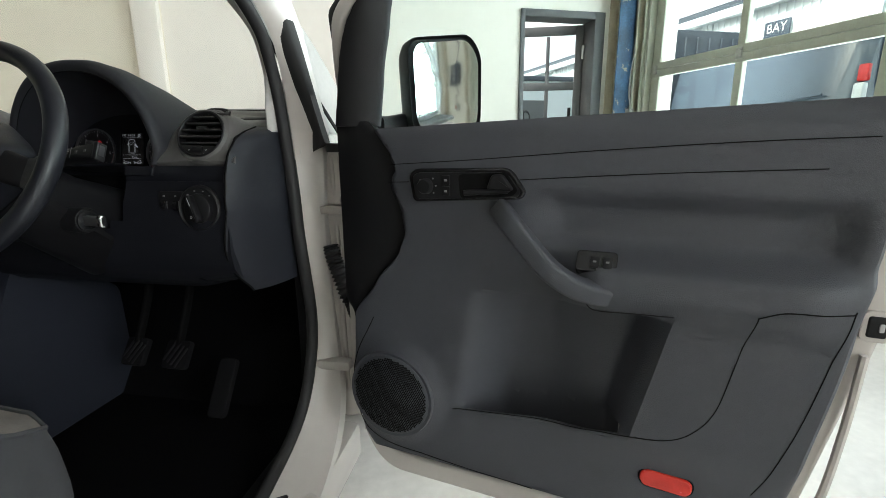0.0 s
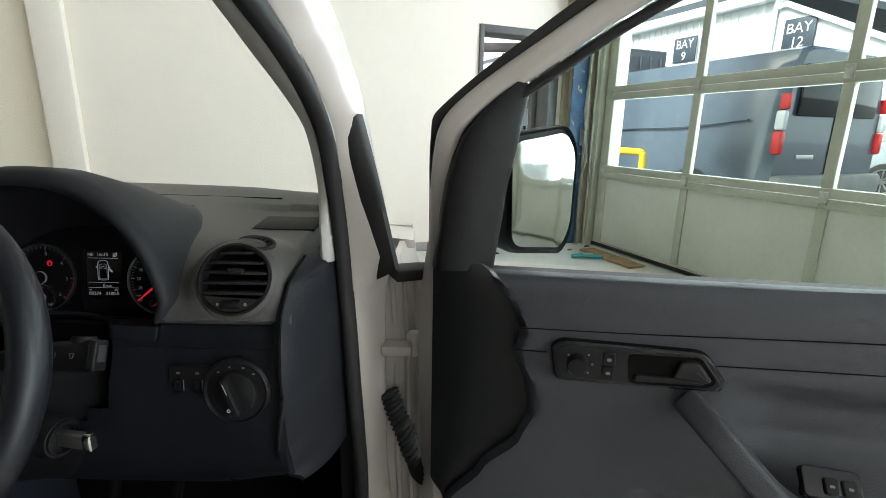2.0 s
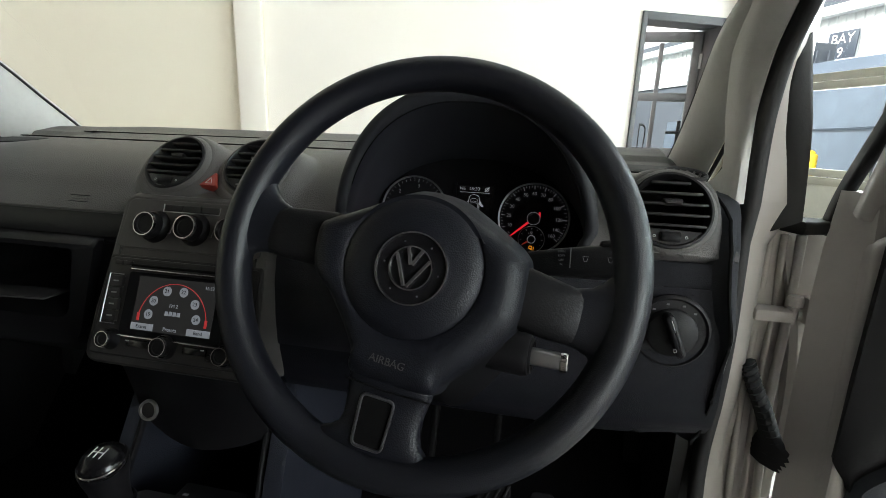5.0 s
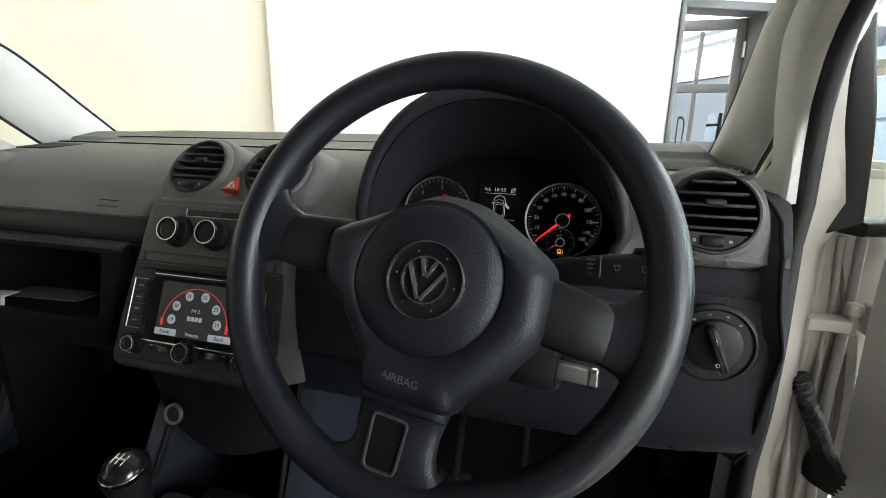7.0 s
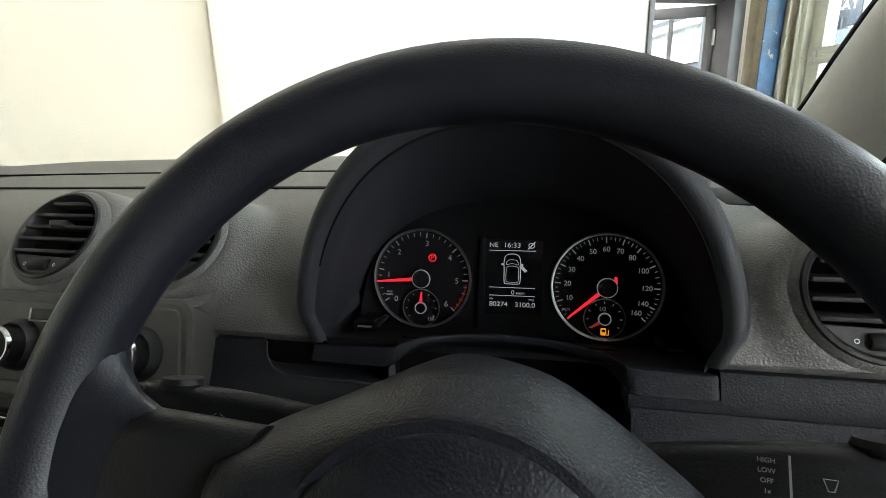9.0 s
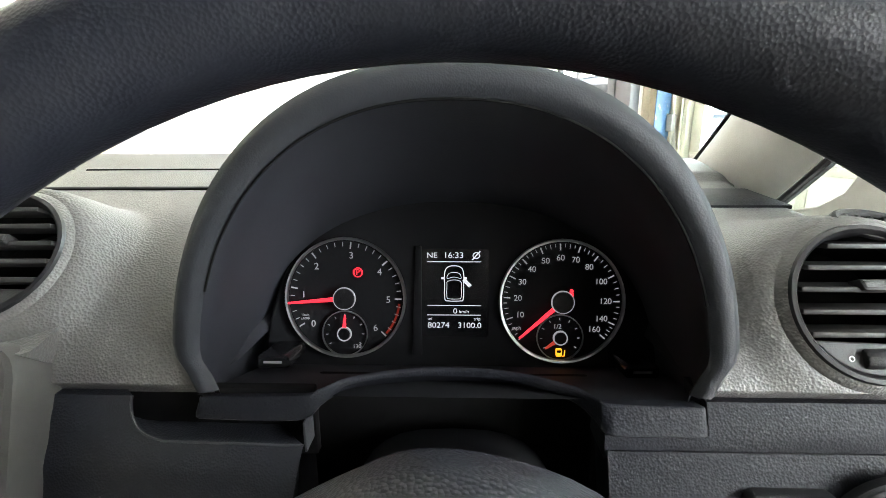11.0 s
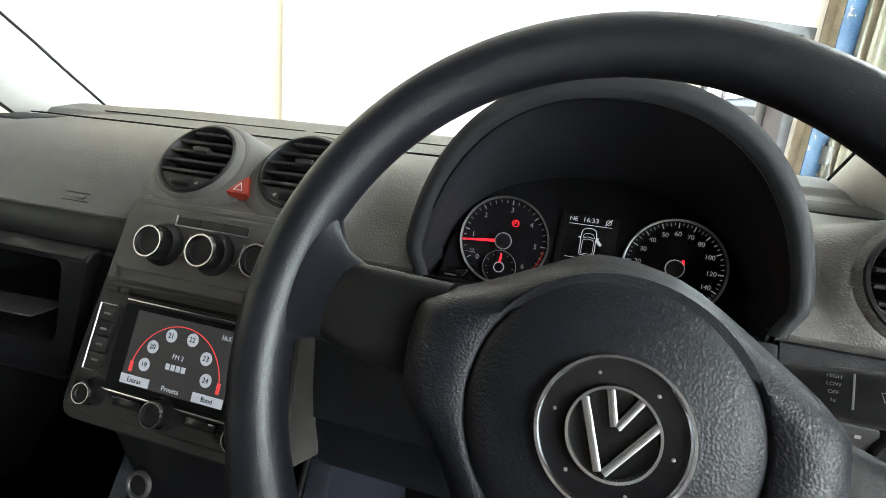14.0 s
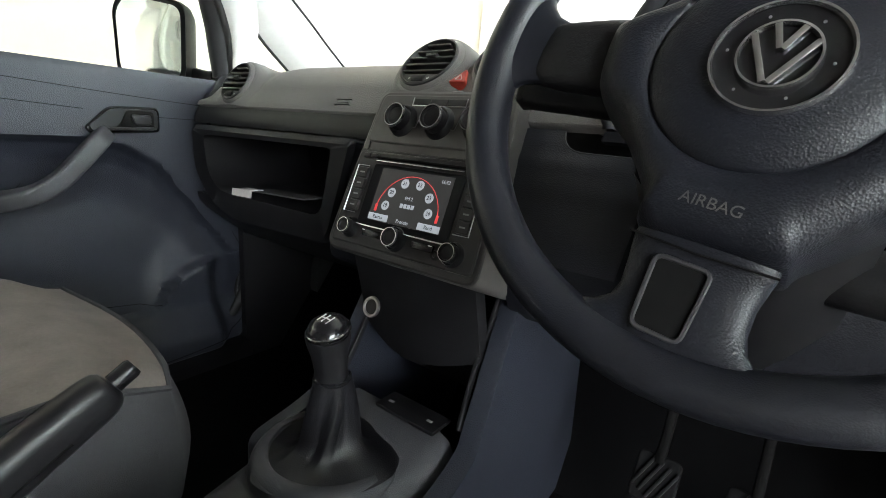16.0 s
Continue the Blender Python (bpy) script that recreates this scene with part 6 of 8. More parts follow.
spd = dial(SX, SZ, SR, "speedometer")
MARKS = [(0, -133), (10, -109), (20, -86.5), (30, -64), (40, -43), (50, -22), (60, -2), (70, 18), (80, 38), (100, 63), (120, 90), (140, 114), (160, 131)]
bm = B()
for i, (n, a) in enumerate(MARKS):
    tick(bm, SX, SZ, DK * 0.0455, DK * 0.0515, a, 0.0011)
    if i + 1 < len(MARKS):
        for k in (1, 2, 3):
            tick(bm, SX, SZ, DK * (0.0485 if k != 2 else 0.0475), DK * 0.0515, a + (MARKS[i + 1][1] - a) * k / 4, 0.0006)
part("scale", bm, E_DIM, spd)
for n, a in MARKS[1:]:
    x, z = at_angle(SX, SZ, DK * 0.0388, a)
    text("numeral", str(n), 0.0069, E_DIM, spd, pose(x, -0.0012, z))
text("unit", "mph", 0.0042, E_DIM, spd, pose(SX - 0.037, -0.0012, SZ - 0.023))
needle("needle", SX, SZ, 0.0095, DK * 0.0500, -131, 0.0036, spd)
bl = part("seat_belt_lamp", lathe(B(), [(0.0016, 0.001), (0.0016, 0.0016), (0, 0.0016)], yaxis((SX + 0.0082, 0, SZ + 0.0085)), 14), E_RED, ic, "red seat belt lamp")
part("symbol", box(B(), (SX + 0.0082, -0.001, SZ + 0.0045), (0.0034, 0.0006, 0.0055), 0.0002), E_RED, bl)
fk = part("fuel_dial", lathe(B(), [(0.0187, 0.001), (0.0187, 0.003), (0.0195, 0.003), (0.0195, 0.001)], yaxis((SX - 0.001, 0, SZ - 0.0305)), 40, True), M_SATIN, ic)
bm = B()
for i in range(9):
    tick(bm, SX - 0.001, SZ - 0.0305, 0.0145, 0.0165, -125 + 31 * i, 0.0008)
part("scale", bm, E_DIM, fk)
needle("needle", SX - 0.001, SZ - 0.0305, 0.006, 0.0155, -124, 0.0030, fk, E_REDDIM)
part("hub_ring", lathe(B(), [(0.0050, 0.005), (0.0060, 0.0055), (0.0062, 0.003)], yaxis((SX - 0.001, 0, SZ - 0.0305)), 24), E_DIM, fk)
text("numeral", "1/2", 0.0055, E_DIM, fk, pose(SX - 0.003, -0.0012, SZ - 0.0215))
bm = B()
prism(bm, [(SX - 0.0015 + a, SZ - 0.0435 + b) for a, b in rrect(0.0050, 0.0068, 0.001, 3)], -0.0018, 0.0, 0)
sweep(bm, [(SX + 0.0015, -0.0015, SZ - 0.0465), (SX + 0.003, -0.0015, SZ - 0.0465), (SX + 0.0033, -0.0015, SZ - 0.0415)], ring(0.0005, n=5), (0, 1, 0))
part("fuel_lamp", bm, E_AMBER, fk, "amber fuel warning lamp")
part("fuel_lamp_window", prism(B(), [(SX - 0.0015 + a, SZ - 0.0425 + b) for a, b in rrect(0.0032, 0.0022, 0.0003, 2)], -0.0022, -0.0017, 0), M_FACE, fk)

# central display
dp_ = part("display", prism(B(), [(a, 0.0065 + b) for a, b in rrect(0.056, 0.074, 0.002, 3)], -0.0012, 0.0, 0), M_BLACKGLOSS, ic)
DS = pose(-0.001, 0, 0.0046) @ Matrix.Diagonal((0.90, 1, 0.81, 1))          # the display's own scale
for word, size, x, z in (("NE", 0.0078, -0.0205, 0.0415), ("16:33", 0.0086, -0.0005, 0.0415), ("0", 0.0078, 0.001, -0.0165), ("km/h", 0.0046, 0.0092, -0.017), ("80274", 0.0082, -0.0145, -0.0315), ("3100.0", 0.0082, 0.0145, -0.0315), ("mi", 0.0044, -0.0225, -0.0245), ("trip", 0.0044, 0.0215, -0.0245)):
    text("reading", word, size, E_WHITE, dp_, DS @ pose(x, -0.0016, z))
for z in (0.0350, -0.0105, -0.0205):
    part("rule", box(B(), (0, -0.0015, z), (0.050, 0.0004, 0.0007)), E_WHITE, dp_, m=DS)
bm = B()
o = spline([(-0.0085, -0.004, 0), (-0.0088, 0.012, 0), (-0.0090, 0.020, 0), (-0.007, 0.028, 0), (0, 0.0305, 0), (0.007, 0.028, 0), (0.0090, 0.020, 0), (0.0088, 0.012, 0), (0.0085, -0.004, 0), (0.005, -0.0062, 0), (-0.005, -0.0062, 0)], 6, True)
sweep(bm, [(p.x, -0.0016, p.y + 0.0005) for p in o], ring(0.00050, n=5), (0, 1, 0), True)
o2 = spline([(-0.0066, -0.002, 0), (-0.0066, 0.010, 0), (-0.0062, 0.014, 0), (0, 0.0158, 0), (0.0062, 0.014, 0), (0.0066, 0.010, 0), (0.0066, -0.002, 0), (0.0045, -0.004, 0), (-0.0045, -0.004, 0)], 6, True)
sweep(bm, [(p.x, -0.0016, p.y + 0.0005) for p in o2], ring(0.0003, n=5), (0, 1, 0), True)
o3 = spline([(-0.0064, 0.0172, 0), (0, 0.0188, 0), (0.0064, 0.0172, 0), (0.0050, 0.0222, 0), (0, 0.0236, 0), (-0.0050, 0.0222, 0)], 5, True)
sweep(bm, [(p.x, -0.0016, p.y + 0.0005) for p in o3], ring(0.0003, n=5), (0, 1, 0), True)
for sx in (-1, 1):
    box(bm, (sx * 0.0106, -0.0016, 0.0180), (0.0026, 0.0005, 0.0022))
part("van_symbol", bm, E_WHITE, dp_, m=DS)
bm = B()
box(bm, (0.0045, 0, 0), (0.0095, 0.0006, 0.0036), 0.0003, pose(0.0090, -0.0016, 0.0165, 0, 48, 0))
part("open_door_symbol", bm, E_WHITE, dp_, m=DS)
bm = B()
lathe(bm, [(0.0026, 0.0013), (0.0026, 0.0018), (0.0035, 0.0018), (0.0035, 0.0013)], yaxis((0.0205, 0, 0.0415)), 18, True)
box(bm, (0, 0, 0), (0.0012, 0.0006, 0.0115), 0, pose(0.0205, -0.0016, 0.0415, 0, 40, 0))
part("start_stop_symbol", bm, E_WHITE, dp_, m=DS)
part("display_shade", prism(B(), [(-0.033, 0.046), (-0.028, 0.046), (-0.028, -0.046), (-0.036, -0.046)], -0.004, 0.0, 0.001), M_FACE, ic)
for x, z, nm in ((-0.140, -0.041, "reset_button"), (0.141, -0.046, "mode_button")):
    b = part(nm, prism(B(), [(x + a, z + q) for a, q in rrect(0.026, 0.010, 0.003, 3)], -0.042, 0.0, 0.002), M_BLACKGLOSS, ic, "black push button")
    part("mark", box(B(), (x, -0.0423, z), (0.014, 0.0005, 0.0018)), M_GREYPRINT, b)
bm = B()
sweep(bm, [(0.126, -0.042, -0.053), (0.154, -0.042, -0.053)], ring(0.0006, n=6))
part("chrome_line", bm, M_SATIN, ic)


# ---- air vents ----
def vent(p, r, tilt, turn, housing=True):
    v = emptyat("air_vent", facing(p, tilt, turn))
    tagged(v, "round dark air vent with horizontal slats set in the dashboard", "air vent", "dashboard vents")
    F = yaxis((0, 0, 0))
    if housing:
        part("surround", lathe(B(), [(r + 0.001, 0.0035), (r + 0.0025, 0.0028), (r + 0.005, 0.0004), (r + 0.008, -0.003), (r + 0.009, -0.006)], F, 48), M_DASH, v, "raised grained vent surround", 60)
    part("bezel", lathe(B(), [(r - 0.004, -0.012), (r - 0.003, 0.003), (r - 0.001, 0.0055), (r + 0.0015, 0.005), (r + 0.003, 0.001)], F, 48), M_SMOOTH, v, "smooth dark bezel ring")
    # throat in shadow-gap black, its inner shade held by the colour
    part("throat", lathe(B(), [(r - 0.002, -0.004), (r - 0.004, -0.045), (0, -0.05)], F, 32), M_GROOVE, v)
    for i in range(5):
        z = r * (0.80 - 0.29 * i)
        w = math.sqrt(max(0, (r - 0.003) ** 2 - z * z))
        b = part("slat", box(B(), (0, 0, 0), (2 * w * 0.985, 0.020, 0.0034), 0.0012, pose(0, 0.004, z, 18, 0, 0)), M_FASCIA, v)
        if i == 2:
            part("tab", prism(B(), rounded([(-0.011, 0.003), (0.011, 0.003), (0.011, -0.004), (-0.008, -0.004)], 0.002, 3), -0.009, 0.0, 0.002, pose(0.001, 0, z)), M_FASCIA, b, "sliding vent tab")
    o = [(r * 0.93 * math.sin(radians(a)), -r * 0.93 * math.cos(radians(a))) for a in range(-58, 59, 8)]
    lp = part("lower_plate", prism(B(), o, -0.003, 0.01, 0.001), M_FASCIA, v)
    bm = B()
    loft(bm, [[(x, -0.001 + (0.0058 + 0.0011 * (k % 2)) * q * math.cos(k * math.pi / 16), -r * 0.72 + (0.0058 + 0.0011 * (k % 2)) * q * math.sin(k * math.pi / 16)) for k in range(32)] for x, q in ((-0.011, 0.9), (-0.010, 1.0), (0.010, 1.0), (0.011, 0.9))])
    part("thumb_wheel", bm, M_BLACK, lp, "", 20)
    for x in (-0.0175, 0.0175):
        part("mark", lathe(B(), [(0.0011, 0.0005), (0.0017, 0.0005)], yaxis((x, -0.003, -r * 0.72)), 12), M_PRINT, lp)
    return v


vent((-0.074, 0.838, 1.179), 0.0445, 41, -2)
vent((0.056, 0.838, 1.179), 0.0445, 41, 2)
vent((0.603, 0.823, 1.156), 0.0455, 27, 0)
vent((-0.561, 0.826, 1.153), 0.0405, 30, 0)
sv = emptyat("demister_vent", facing((0.622, 0.8530, 1.1975), 66, 10) @ pose(0, 0, 0, 0, 14, 0) @ Matrix.Diagonal((0.78, 1, 0.95, 1)))
tagged(sv, "small oval side window vent with slanted fins", "air vent")
part("bezel", sweep(B(), [(0.030 * math.cos(a * math.pi / 16), 0, 0.013 * math.sin(a * math.pi / 16)) for a in range(32)], ring(0.0032, n=8), (0, 1, 0), True), M_FASCIA, sv)
# flat black sheet behind the fins, for the shade in the opening
part("throat", prism(B(), [(0.030 * math.cos(a * math.pi / 16), 0.013 * math.sin(a * math.pi / 16)) for a in range(32)], 0.0, 0.01), M_GROOVE, sv)
for i in range(5):
    part("fin", box(B(), (-0.02 + i * 0.010, 0, 0), (0.0032, 0.004, 0.020), 0.001, pose(0, 0.0005, 0) @ pose(-0.02 + i * 0.010, 0, 0, 0, 24, 0) @ pose(0.02 - i * 0.010, 0, 0)), M_FASCIA, sv)

# ---- centre stack ----
SXC = -0.007
SF = facing((SXC, 0.747, 1.03), 22.4)
stk = emptyat("centre_stack", SF)
tagged(stk, "dark plastic centre stack panel in the dashboard", "console panel")
so = rounded([(-0.128, -0.118), (-0.126, -0.06), (-0.112, 0.118), (0.112, 0.118), (0.126, -0.06), (0.128, -0.118)], [0.02, 0.04, 0.02, 0.02, 0.04, 0.02], 5)
part("fascia", prism(B(), so, 0.0, 0.10, 0.005), M_STACK, stk)
# darker sheet laid over the lower stack, where less light falls
part("lower_fascia_shade", prism(B(), rounded([(-0.1265, -0.1165), (-0.1245, -0.06), (-0.1165, 0.030), (0.1165, 0.030), (0.1245, -0.06), (0.1265, -0.1165)], [0.02, 0.04, 0.006, 0.006, 0.04, 0.02], 5), -0.0015, 0.05, 0.003), M_FASCIA, stk, "darker sheet round the radio for the shade low on the stack")
bm = B()
sweep(bm, [(x * 0.90, -0.0006, 0.0775 + (z - 0.05) * 0.62) for x, z in rrect(0.23, 0.12, 0.012, 4)], ring(0.0014, n=6), (0, 1, 0), True)
part("seam", bm, M_SMOOTH, stk)
part("upper_blend", solid(B(), lambda u, v: Vector((-0.112 + 0.224 * u + 0.006 * (2 * u - 1) * v, 0.004 + 0.040 * v, 0.112 + 0.030 * sm(0, 1, v))), 10, 8, (0, 0.03, -0.01)), M_DASH, stk)
hz = emptyat("hazard_switch", facing((-0.008, 0.8235, 1.157), 42))
tagged(hz, "red triangular hazard light switch", "switch")
part("button", prism(B(), rounded([(-0.015, -0.009), (0.013, -0.009), (0.004, 0.015)], 0.003, 4), -0.003, 0.012, 0.001), M_HAZARD, hz)
bm = B()
sweep(bm, [(0.000 + 0.006 * math.sin(a), -0.0033, -0.002 + 0.006 * math.cos(a)) for a in (0, 2.094, 4.189)], ring(0.0006, n=5), (0, 1, 0), True)
part("symbol", bm, M_PRINT, hz)


def knob(name, x, z, r, h, parent, frm, label, base=0.0):
    k = part(name, lathe(B(), [(base + 0.002, 0.0), (base, 0.006), (r + 0.002, 0.009)], yaxis((0, 0, 0)), 32), M_BLACK, parent, label, m=frm @ pose(x, 0, z))
    part("grip", lathe(B(), [(r * 0.96, 0.0), (r * 0.98, h * 0.85), (r * 0.75, h * 0.86), (r * 0.7, h * 0.8), (0, h * 0.8)], yaxis((0, 0, 0)), 36), M_BLACK, k)
    part("chrome_ring", lathe(B(), [(r * 0.84, h * 0.84), (r * 0.87, h), (r * 0.96, h), (r * 1.0, h * 0.86)], yaxis((0, 0, 0)), 36), M_RINGCHROME, k, "bright chrome ring")
    return k


cp = part("climate_panel", prism(B(), rounded([(-0.110, -0.034), (-0.102, 0.036), (0.102, 0.036), (0.110, -0.034)], 0.010, 5), -0.003, 0.01, 0.002), M_STACK, stk, "dark climate control panel", m=pose(0, 0, 0.0735))
for i in range(3):
    b = part("button", prism(B(), [(-0.028 + 0.028 * i + a, 0.025 + q) for a, q in rrect(0.0272, 0.009, 0.001, 2)], -0.006, 0.0, 0.001), M_FASCIA, cp)
bm = B()
sweep(bm, [(-0.043, -0.006, 0.030), (-0.043, -0.006, 0.0195), (0.043, -0.006, 0.0195), (0.043, -0.006, 0.030)], ring(0.0008, n=5), (0, 1, 0))
part("chrome_line", bm, M_SATIN, cp)
for x in (-0.037, 0.0265):
    bm = B()
    sweep(bm, [(x, -0.0035, -0.010), (x + 0.008, -0.0035, -0.010), (x + 0.013, -0.0035, 0.012)], ring(0.0006, n=5), (0, 1, 0))
    part("mark", bm, M_GREYPRINT, cp)
for x in (-0.053, 0.008, 0.069):
    knob("climate_knob", x, 0.0715, 0.0165, 0.022, stk, pose(0, -0.003, 0), "round black climate knob with a chrome ring", 0.0205)

# radio
RF = SF @ pose(0.0, -0.004, -0.036)
rd = emptyat("car_radio", RF)
tagged(rd, "black car radio with a lit preset screen and chrome trim", "car radio")
part("fascia", prism(B(), rounded([(-0.119, -0.070), (-0.114, 0.062), (0.114, 0.062), (0.119, -0.070)], 0.008, 5), 0.0, 0.02, 0.003), M_FASCIA, rd)
part("screen_surround", prism(B(), [(0.0 + a, 0.002 + b) for a, b in rrect(0.150, 0.084, 0.004, 3)], -0.003, 0.0, 0.001), M_FACE, rd)
S0 = 0.0035
scn = part("screen", prism(B(), [(0.002 + a, S0 + b) for a, b in rrect(0.118, 0.071, 0.001, 2)], -0.0036, -0.002, 0), E_SCREEN, rd, "lit radio screen")
for i, (a, n) in enumerate(((-98, "19"), (-60, "20"), (-22, "21"), (18, "22"), (58, "23"), (98, "24"))):
    x, z = 0.002 + 0.036 * math.sin(radians(a)), S0 - 0.012 + 0.033 * math.cos(radians(a)) * (1.0 if abs(a) < 70 else 0.35)
    c = part("preset", lathe(B(), [(0.0063, 0.0038), (0.0063, 0.0042), (0, 0.0042)], yaxis((x, 0, z)), 20), E_SCRWHITE, scn)
    text("numeral", n, 0.0070, M_FACE, scn, pose(x, -0.0045, z))
bm = B()
sweep(bm, [(0.002 + 0.051 * math.sin(radians(a)), -0.0039, S0 - 0.022 + 0.051 * math.cos(radians(a))) for a in range(-82, 83, 4)], ring(0.0005, n=5), (0, 1, 0))
for s in (1, -1):
    box(bm, (0.002 + s * 0.0505, -0.0039, S0 - 0.018), (0.004, 0.0005, 0.010), 0.0002)
part("preset_arc", bm, E_SCRRED, scn)
text("reading", "FM 2", 0.0065, E_SCRWHITE, scn, pose(0.002, -0.0041, S0 + 0.000))
for k in range(4):
    part("station_bar", box(B(), (-0.007 + 0.006 * k, -0.004, S0 - 0.010), (0.0045, 0.0005, 0.0055)), E_SCRWHITE, scn)
text("reading", "16:33", 0.0062, E_SCRWHITE, scn, pose(0.050, -0.0041, S0 + 0.028))
for x, word in ((-0.040, "Extras"), (0.044, "Band")):
    part("soft_key", box(B(), (x, -0.0039, S0 - 0.0305), (0.034, 0.0005, 0.0088), 0.0002), E_SCRWHITE, scn)
    text("word", word, 0.0065, M_FACE, scn, pose(x, -0.0045, S0 - 0.0305))
text("word", "Presets", 0.0068, E_SCRWHITE, scn, pose(0.002, -0.0041, S0 - 0.0305))
part("chrome_line", sweep(B(), [(-0.080, -0.004, -0.0415), (0.080, -0.004, -0.0415)], rrect(0.003, 0.0025, 0.001, 2)), M_CHROME, rd)
part("chrome_line", sweep(B(), [(-0.072, -0.004, 0.0475), (0.072, -0.004, 0.0475)], rrect(0.003, 0.0022, 0.001, 2)), M_CHROME, rd)
part("disc_slot", box(B(), (0, -0.001, 0.0525), (0.15, 0.006, 0.0035), 0.001), M_GROOVE, rd)
for x in (-0.094, -0.080):
    part("eject_button", box(B(), (x, -0.002, 0.054), (0.012, 0.005, 0.006), 0.001), M_SMOOTH, rd)
for s in (-1, 1):
    for k in range(4):
        part("side_button", prism(B(), [(s * 0.0915 + a, 0.029 - 0.0155 * k + b) for a, b in rrect(0.018, 0.0145, 0.001, 2)], -0.005, 0.0, 0.001), M_FASCIA, rd)
        part("mark", box(B(), (s * 0.0915, -0.0053, 0.029 - 0.0155 * k), (0.008, 0.0004, 0.002)), M_GREYPRINT, rd)
    bm = B()
    e = 0.1025
    sweep(bm, [(s * 0.0815, -0.0052, 0.0385), (s * e, -0.0052, 0.0385), (s * (e + 0.001), -0.0052, -0.0275), (s * 0.0815, -0.0052, -0.0275)], ring(0.0008, n=5), (0, 1, 0))
    part("chrome_line", bm, M_SATIN, rd)
for x, z, r in ((-0.086, -0.048, 0.0105), (-0.002, -0.049, 0.0125), (0.087, -0.050, 0.0115)):
    knob("radio_knob", x, z, r, 0.016, rd, pose(0, 0, 0), "small black radio knob with a chrome ring", r + 0.002)
for x in (-0.043, 0.042):
    part("flap_button", box(B(), (x, -0.001, -0.050), (0.034, 0.004, 0.009), 0.001), M_BLACKGLOSS, rd)
    part("mark", box(B(), (x + (-0.015 if x < 0 else 0.012), -0.0034, -0.047), (0.005, 0.0005, 0.0012)), M_PRINT, rd)
part("jack_socket", lathe(B(), [(0.002, -0.002), (0.003, 0.001), (0.0055, 0.001), (0.006, 0.0)], yaxis((0.062, 0, -0.056)), 18), M_BLACK, rd)
# ---- steering wheel ----
WC = pose(0.357, 0.596, 1.132, -23.4, 0, 0) @ pose(0, 0, 0, 0, 11, 0)
sw = emptyat("steering_wheel", WC)
tagged(sw, "dark plastic three-spoke steering wheel with a chrome badge, turned slightly", "steering wheel")
R0, RS = 0.1685, 0.0150
bm = B()
rings = []
for i in range(96):
    a = 2 * math.pi * i / 96
    d = Vector((math.cos(a), 0, math.sin(a)))
    rings.append([d * (R0 + RS * math.cos(t)) + Vector((0, RS * 1.05 * math.sin(t), 0)) for t in [2 * math.pi * k / 16 for k in range(16)]])
rings.append(rings[0])
loft(bm, rings, True, False)
bmesh.ops.remove_doubles(bm, verts=bm.verts, dist=1e-6)
part("rim", bm, M_WHEEL, sw, "worn dark grained rim", 80)


# airbag pad: a domed cushion
pad = [(-0.020, 0.0535), (0.002, 0.0555), (0.026, 0.0525), (0.060, 0.039), (0.084, 0.027), (0.092, 0.014), (0.095, -0.022), (0.086, -0.042), (0.068, -0.068), (0.050, -0.090), (0.043, -0.101), (0.008, -0.104), (-0.025, -0.103), (-0.029, -0.089), (-0.043, -0.070), (-0.066, -0.046), (-0.086, -0.030), (-0.093, 0.004), (-0.085, 0.0145), (-0.070, 0.0235), (-0.052, 0.0350), (-0.036, 0.0455)]
po = [tuple(p)[:2] for p in spline([(a, b, 0) for a, b in pad], 4, True)]
cen = Vector((0.0, -0.018))
rings = []
for k, y, lift in ((1.0, 0.036, 0.13), (1.0, 0.018, 0.12), (0.99, 0.003, 0.05), (0.97, -0.008, 0.0), (0.93, -0.0155, 0.0), (0.86, -0.021, 0.0), (0.79, -0.023, 0.0)):
    rings.append([(cen.x + (x - cen.x) * k, y, cen.y + (z - cen.y) * k + max(0.0, z + 0.02) * lift) for x, z in po])
# inside the seam circle the cushion rises round the badge
n = len(po)


def circle_like(rad, y):
    r = []
    for x, z in po:
        v = Vector((x - 0.002, z + 0.008))
        v.normalize()
        r.append((0.002 + v.x * rad, y, -0.008 + v.y * rad))
    return r


rings += [circle_like(0.0585, -0.0235), circle_like(0.0565, -0.0215), circle_like(0.054, -0.0245), circle_like(0.045, -0.028), circle_like(0.032, -0.030), circle_like(0.0285, -0.0305)]
bm = B()
loft(bm, rings)
airbag = part("airbag_pad", bm, M_PAD, sw, "grained airbag cushion", 60)
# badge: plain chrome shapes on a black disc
bd_ = part("badge", lathe(B(), [(0.0290, -0.002), (0.0287, 0.0012), (0.0268, 0.0005), (0, 0.0012)], yaxis((0.004, -0.0305, -0.010)), 48), M_BLACKGLOSS, sw, "round black badge")
part("badge_ring", lathe(B(), [(0.0268, 0.001), (0.0275, 0.0030), (0.0286, 0.0030), (0.0294, 0.0)], yaxis((0.004, -0.0305, -0.010)), 56), M_BADGE, bd_, "chrome outer ring")
BM = facing((0.004, -0.0318, -0.010)) @ Matrix.Diagonal((0.87, 1, 0.87, 1))
part("inner_ring", lathe(B(), [(0.0180, 0.0), (0.0186, 0.0024), (0.0198, 0.0024), (0.0203, 0.0)], BM @ yaxis((0, 0, 0)), 48), M_BADGE, bd_)
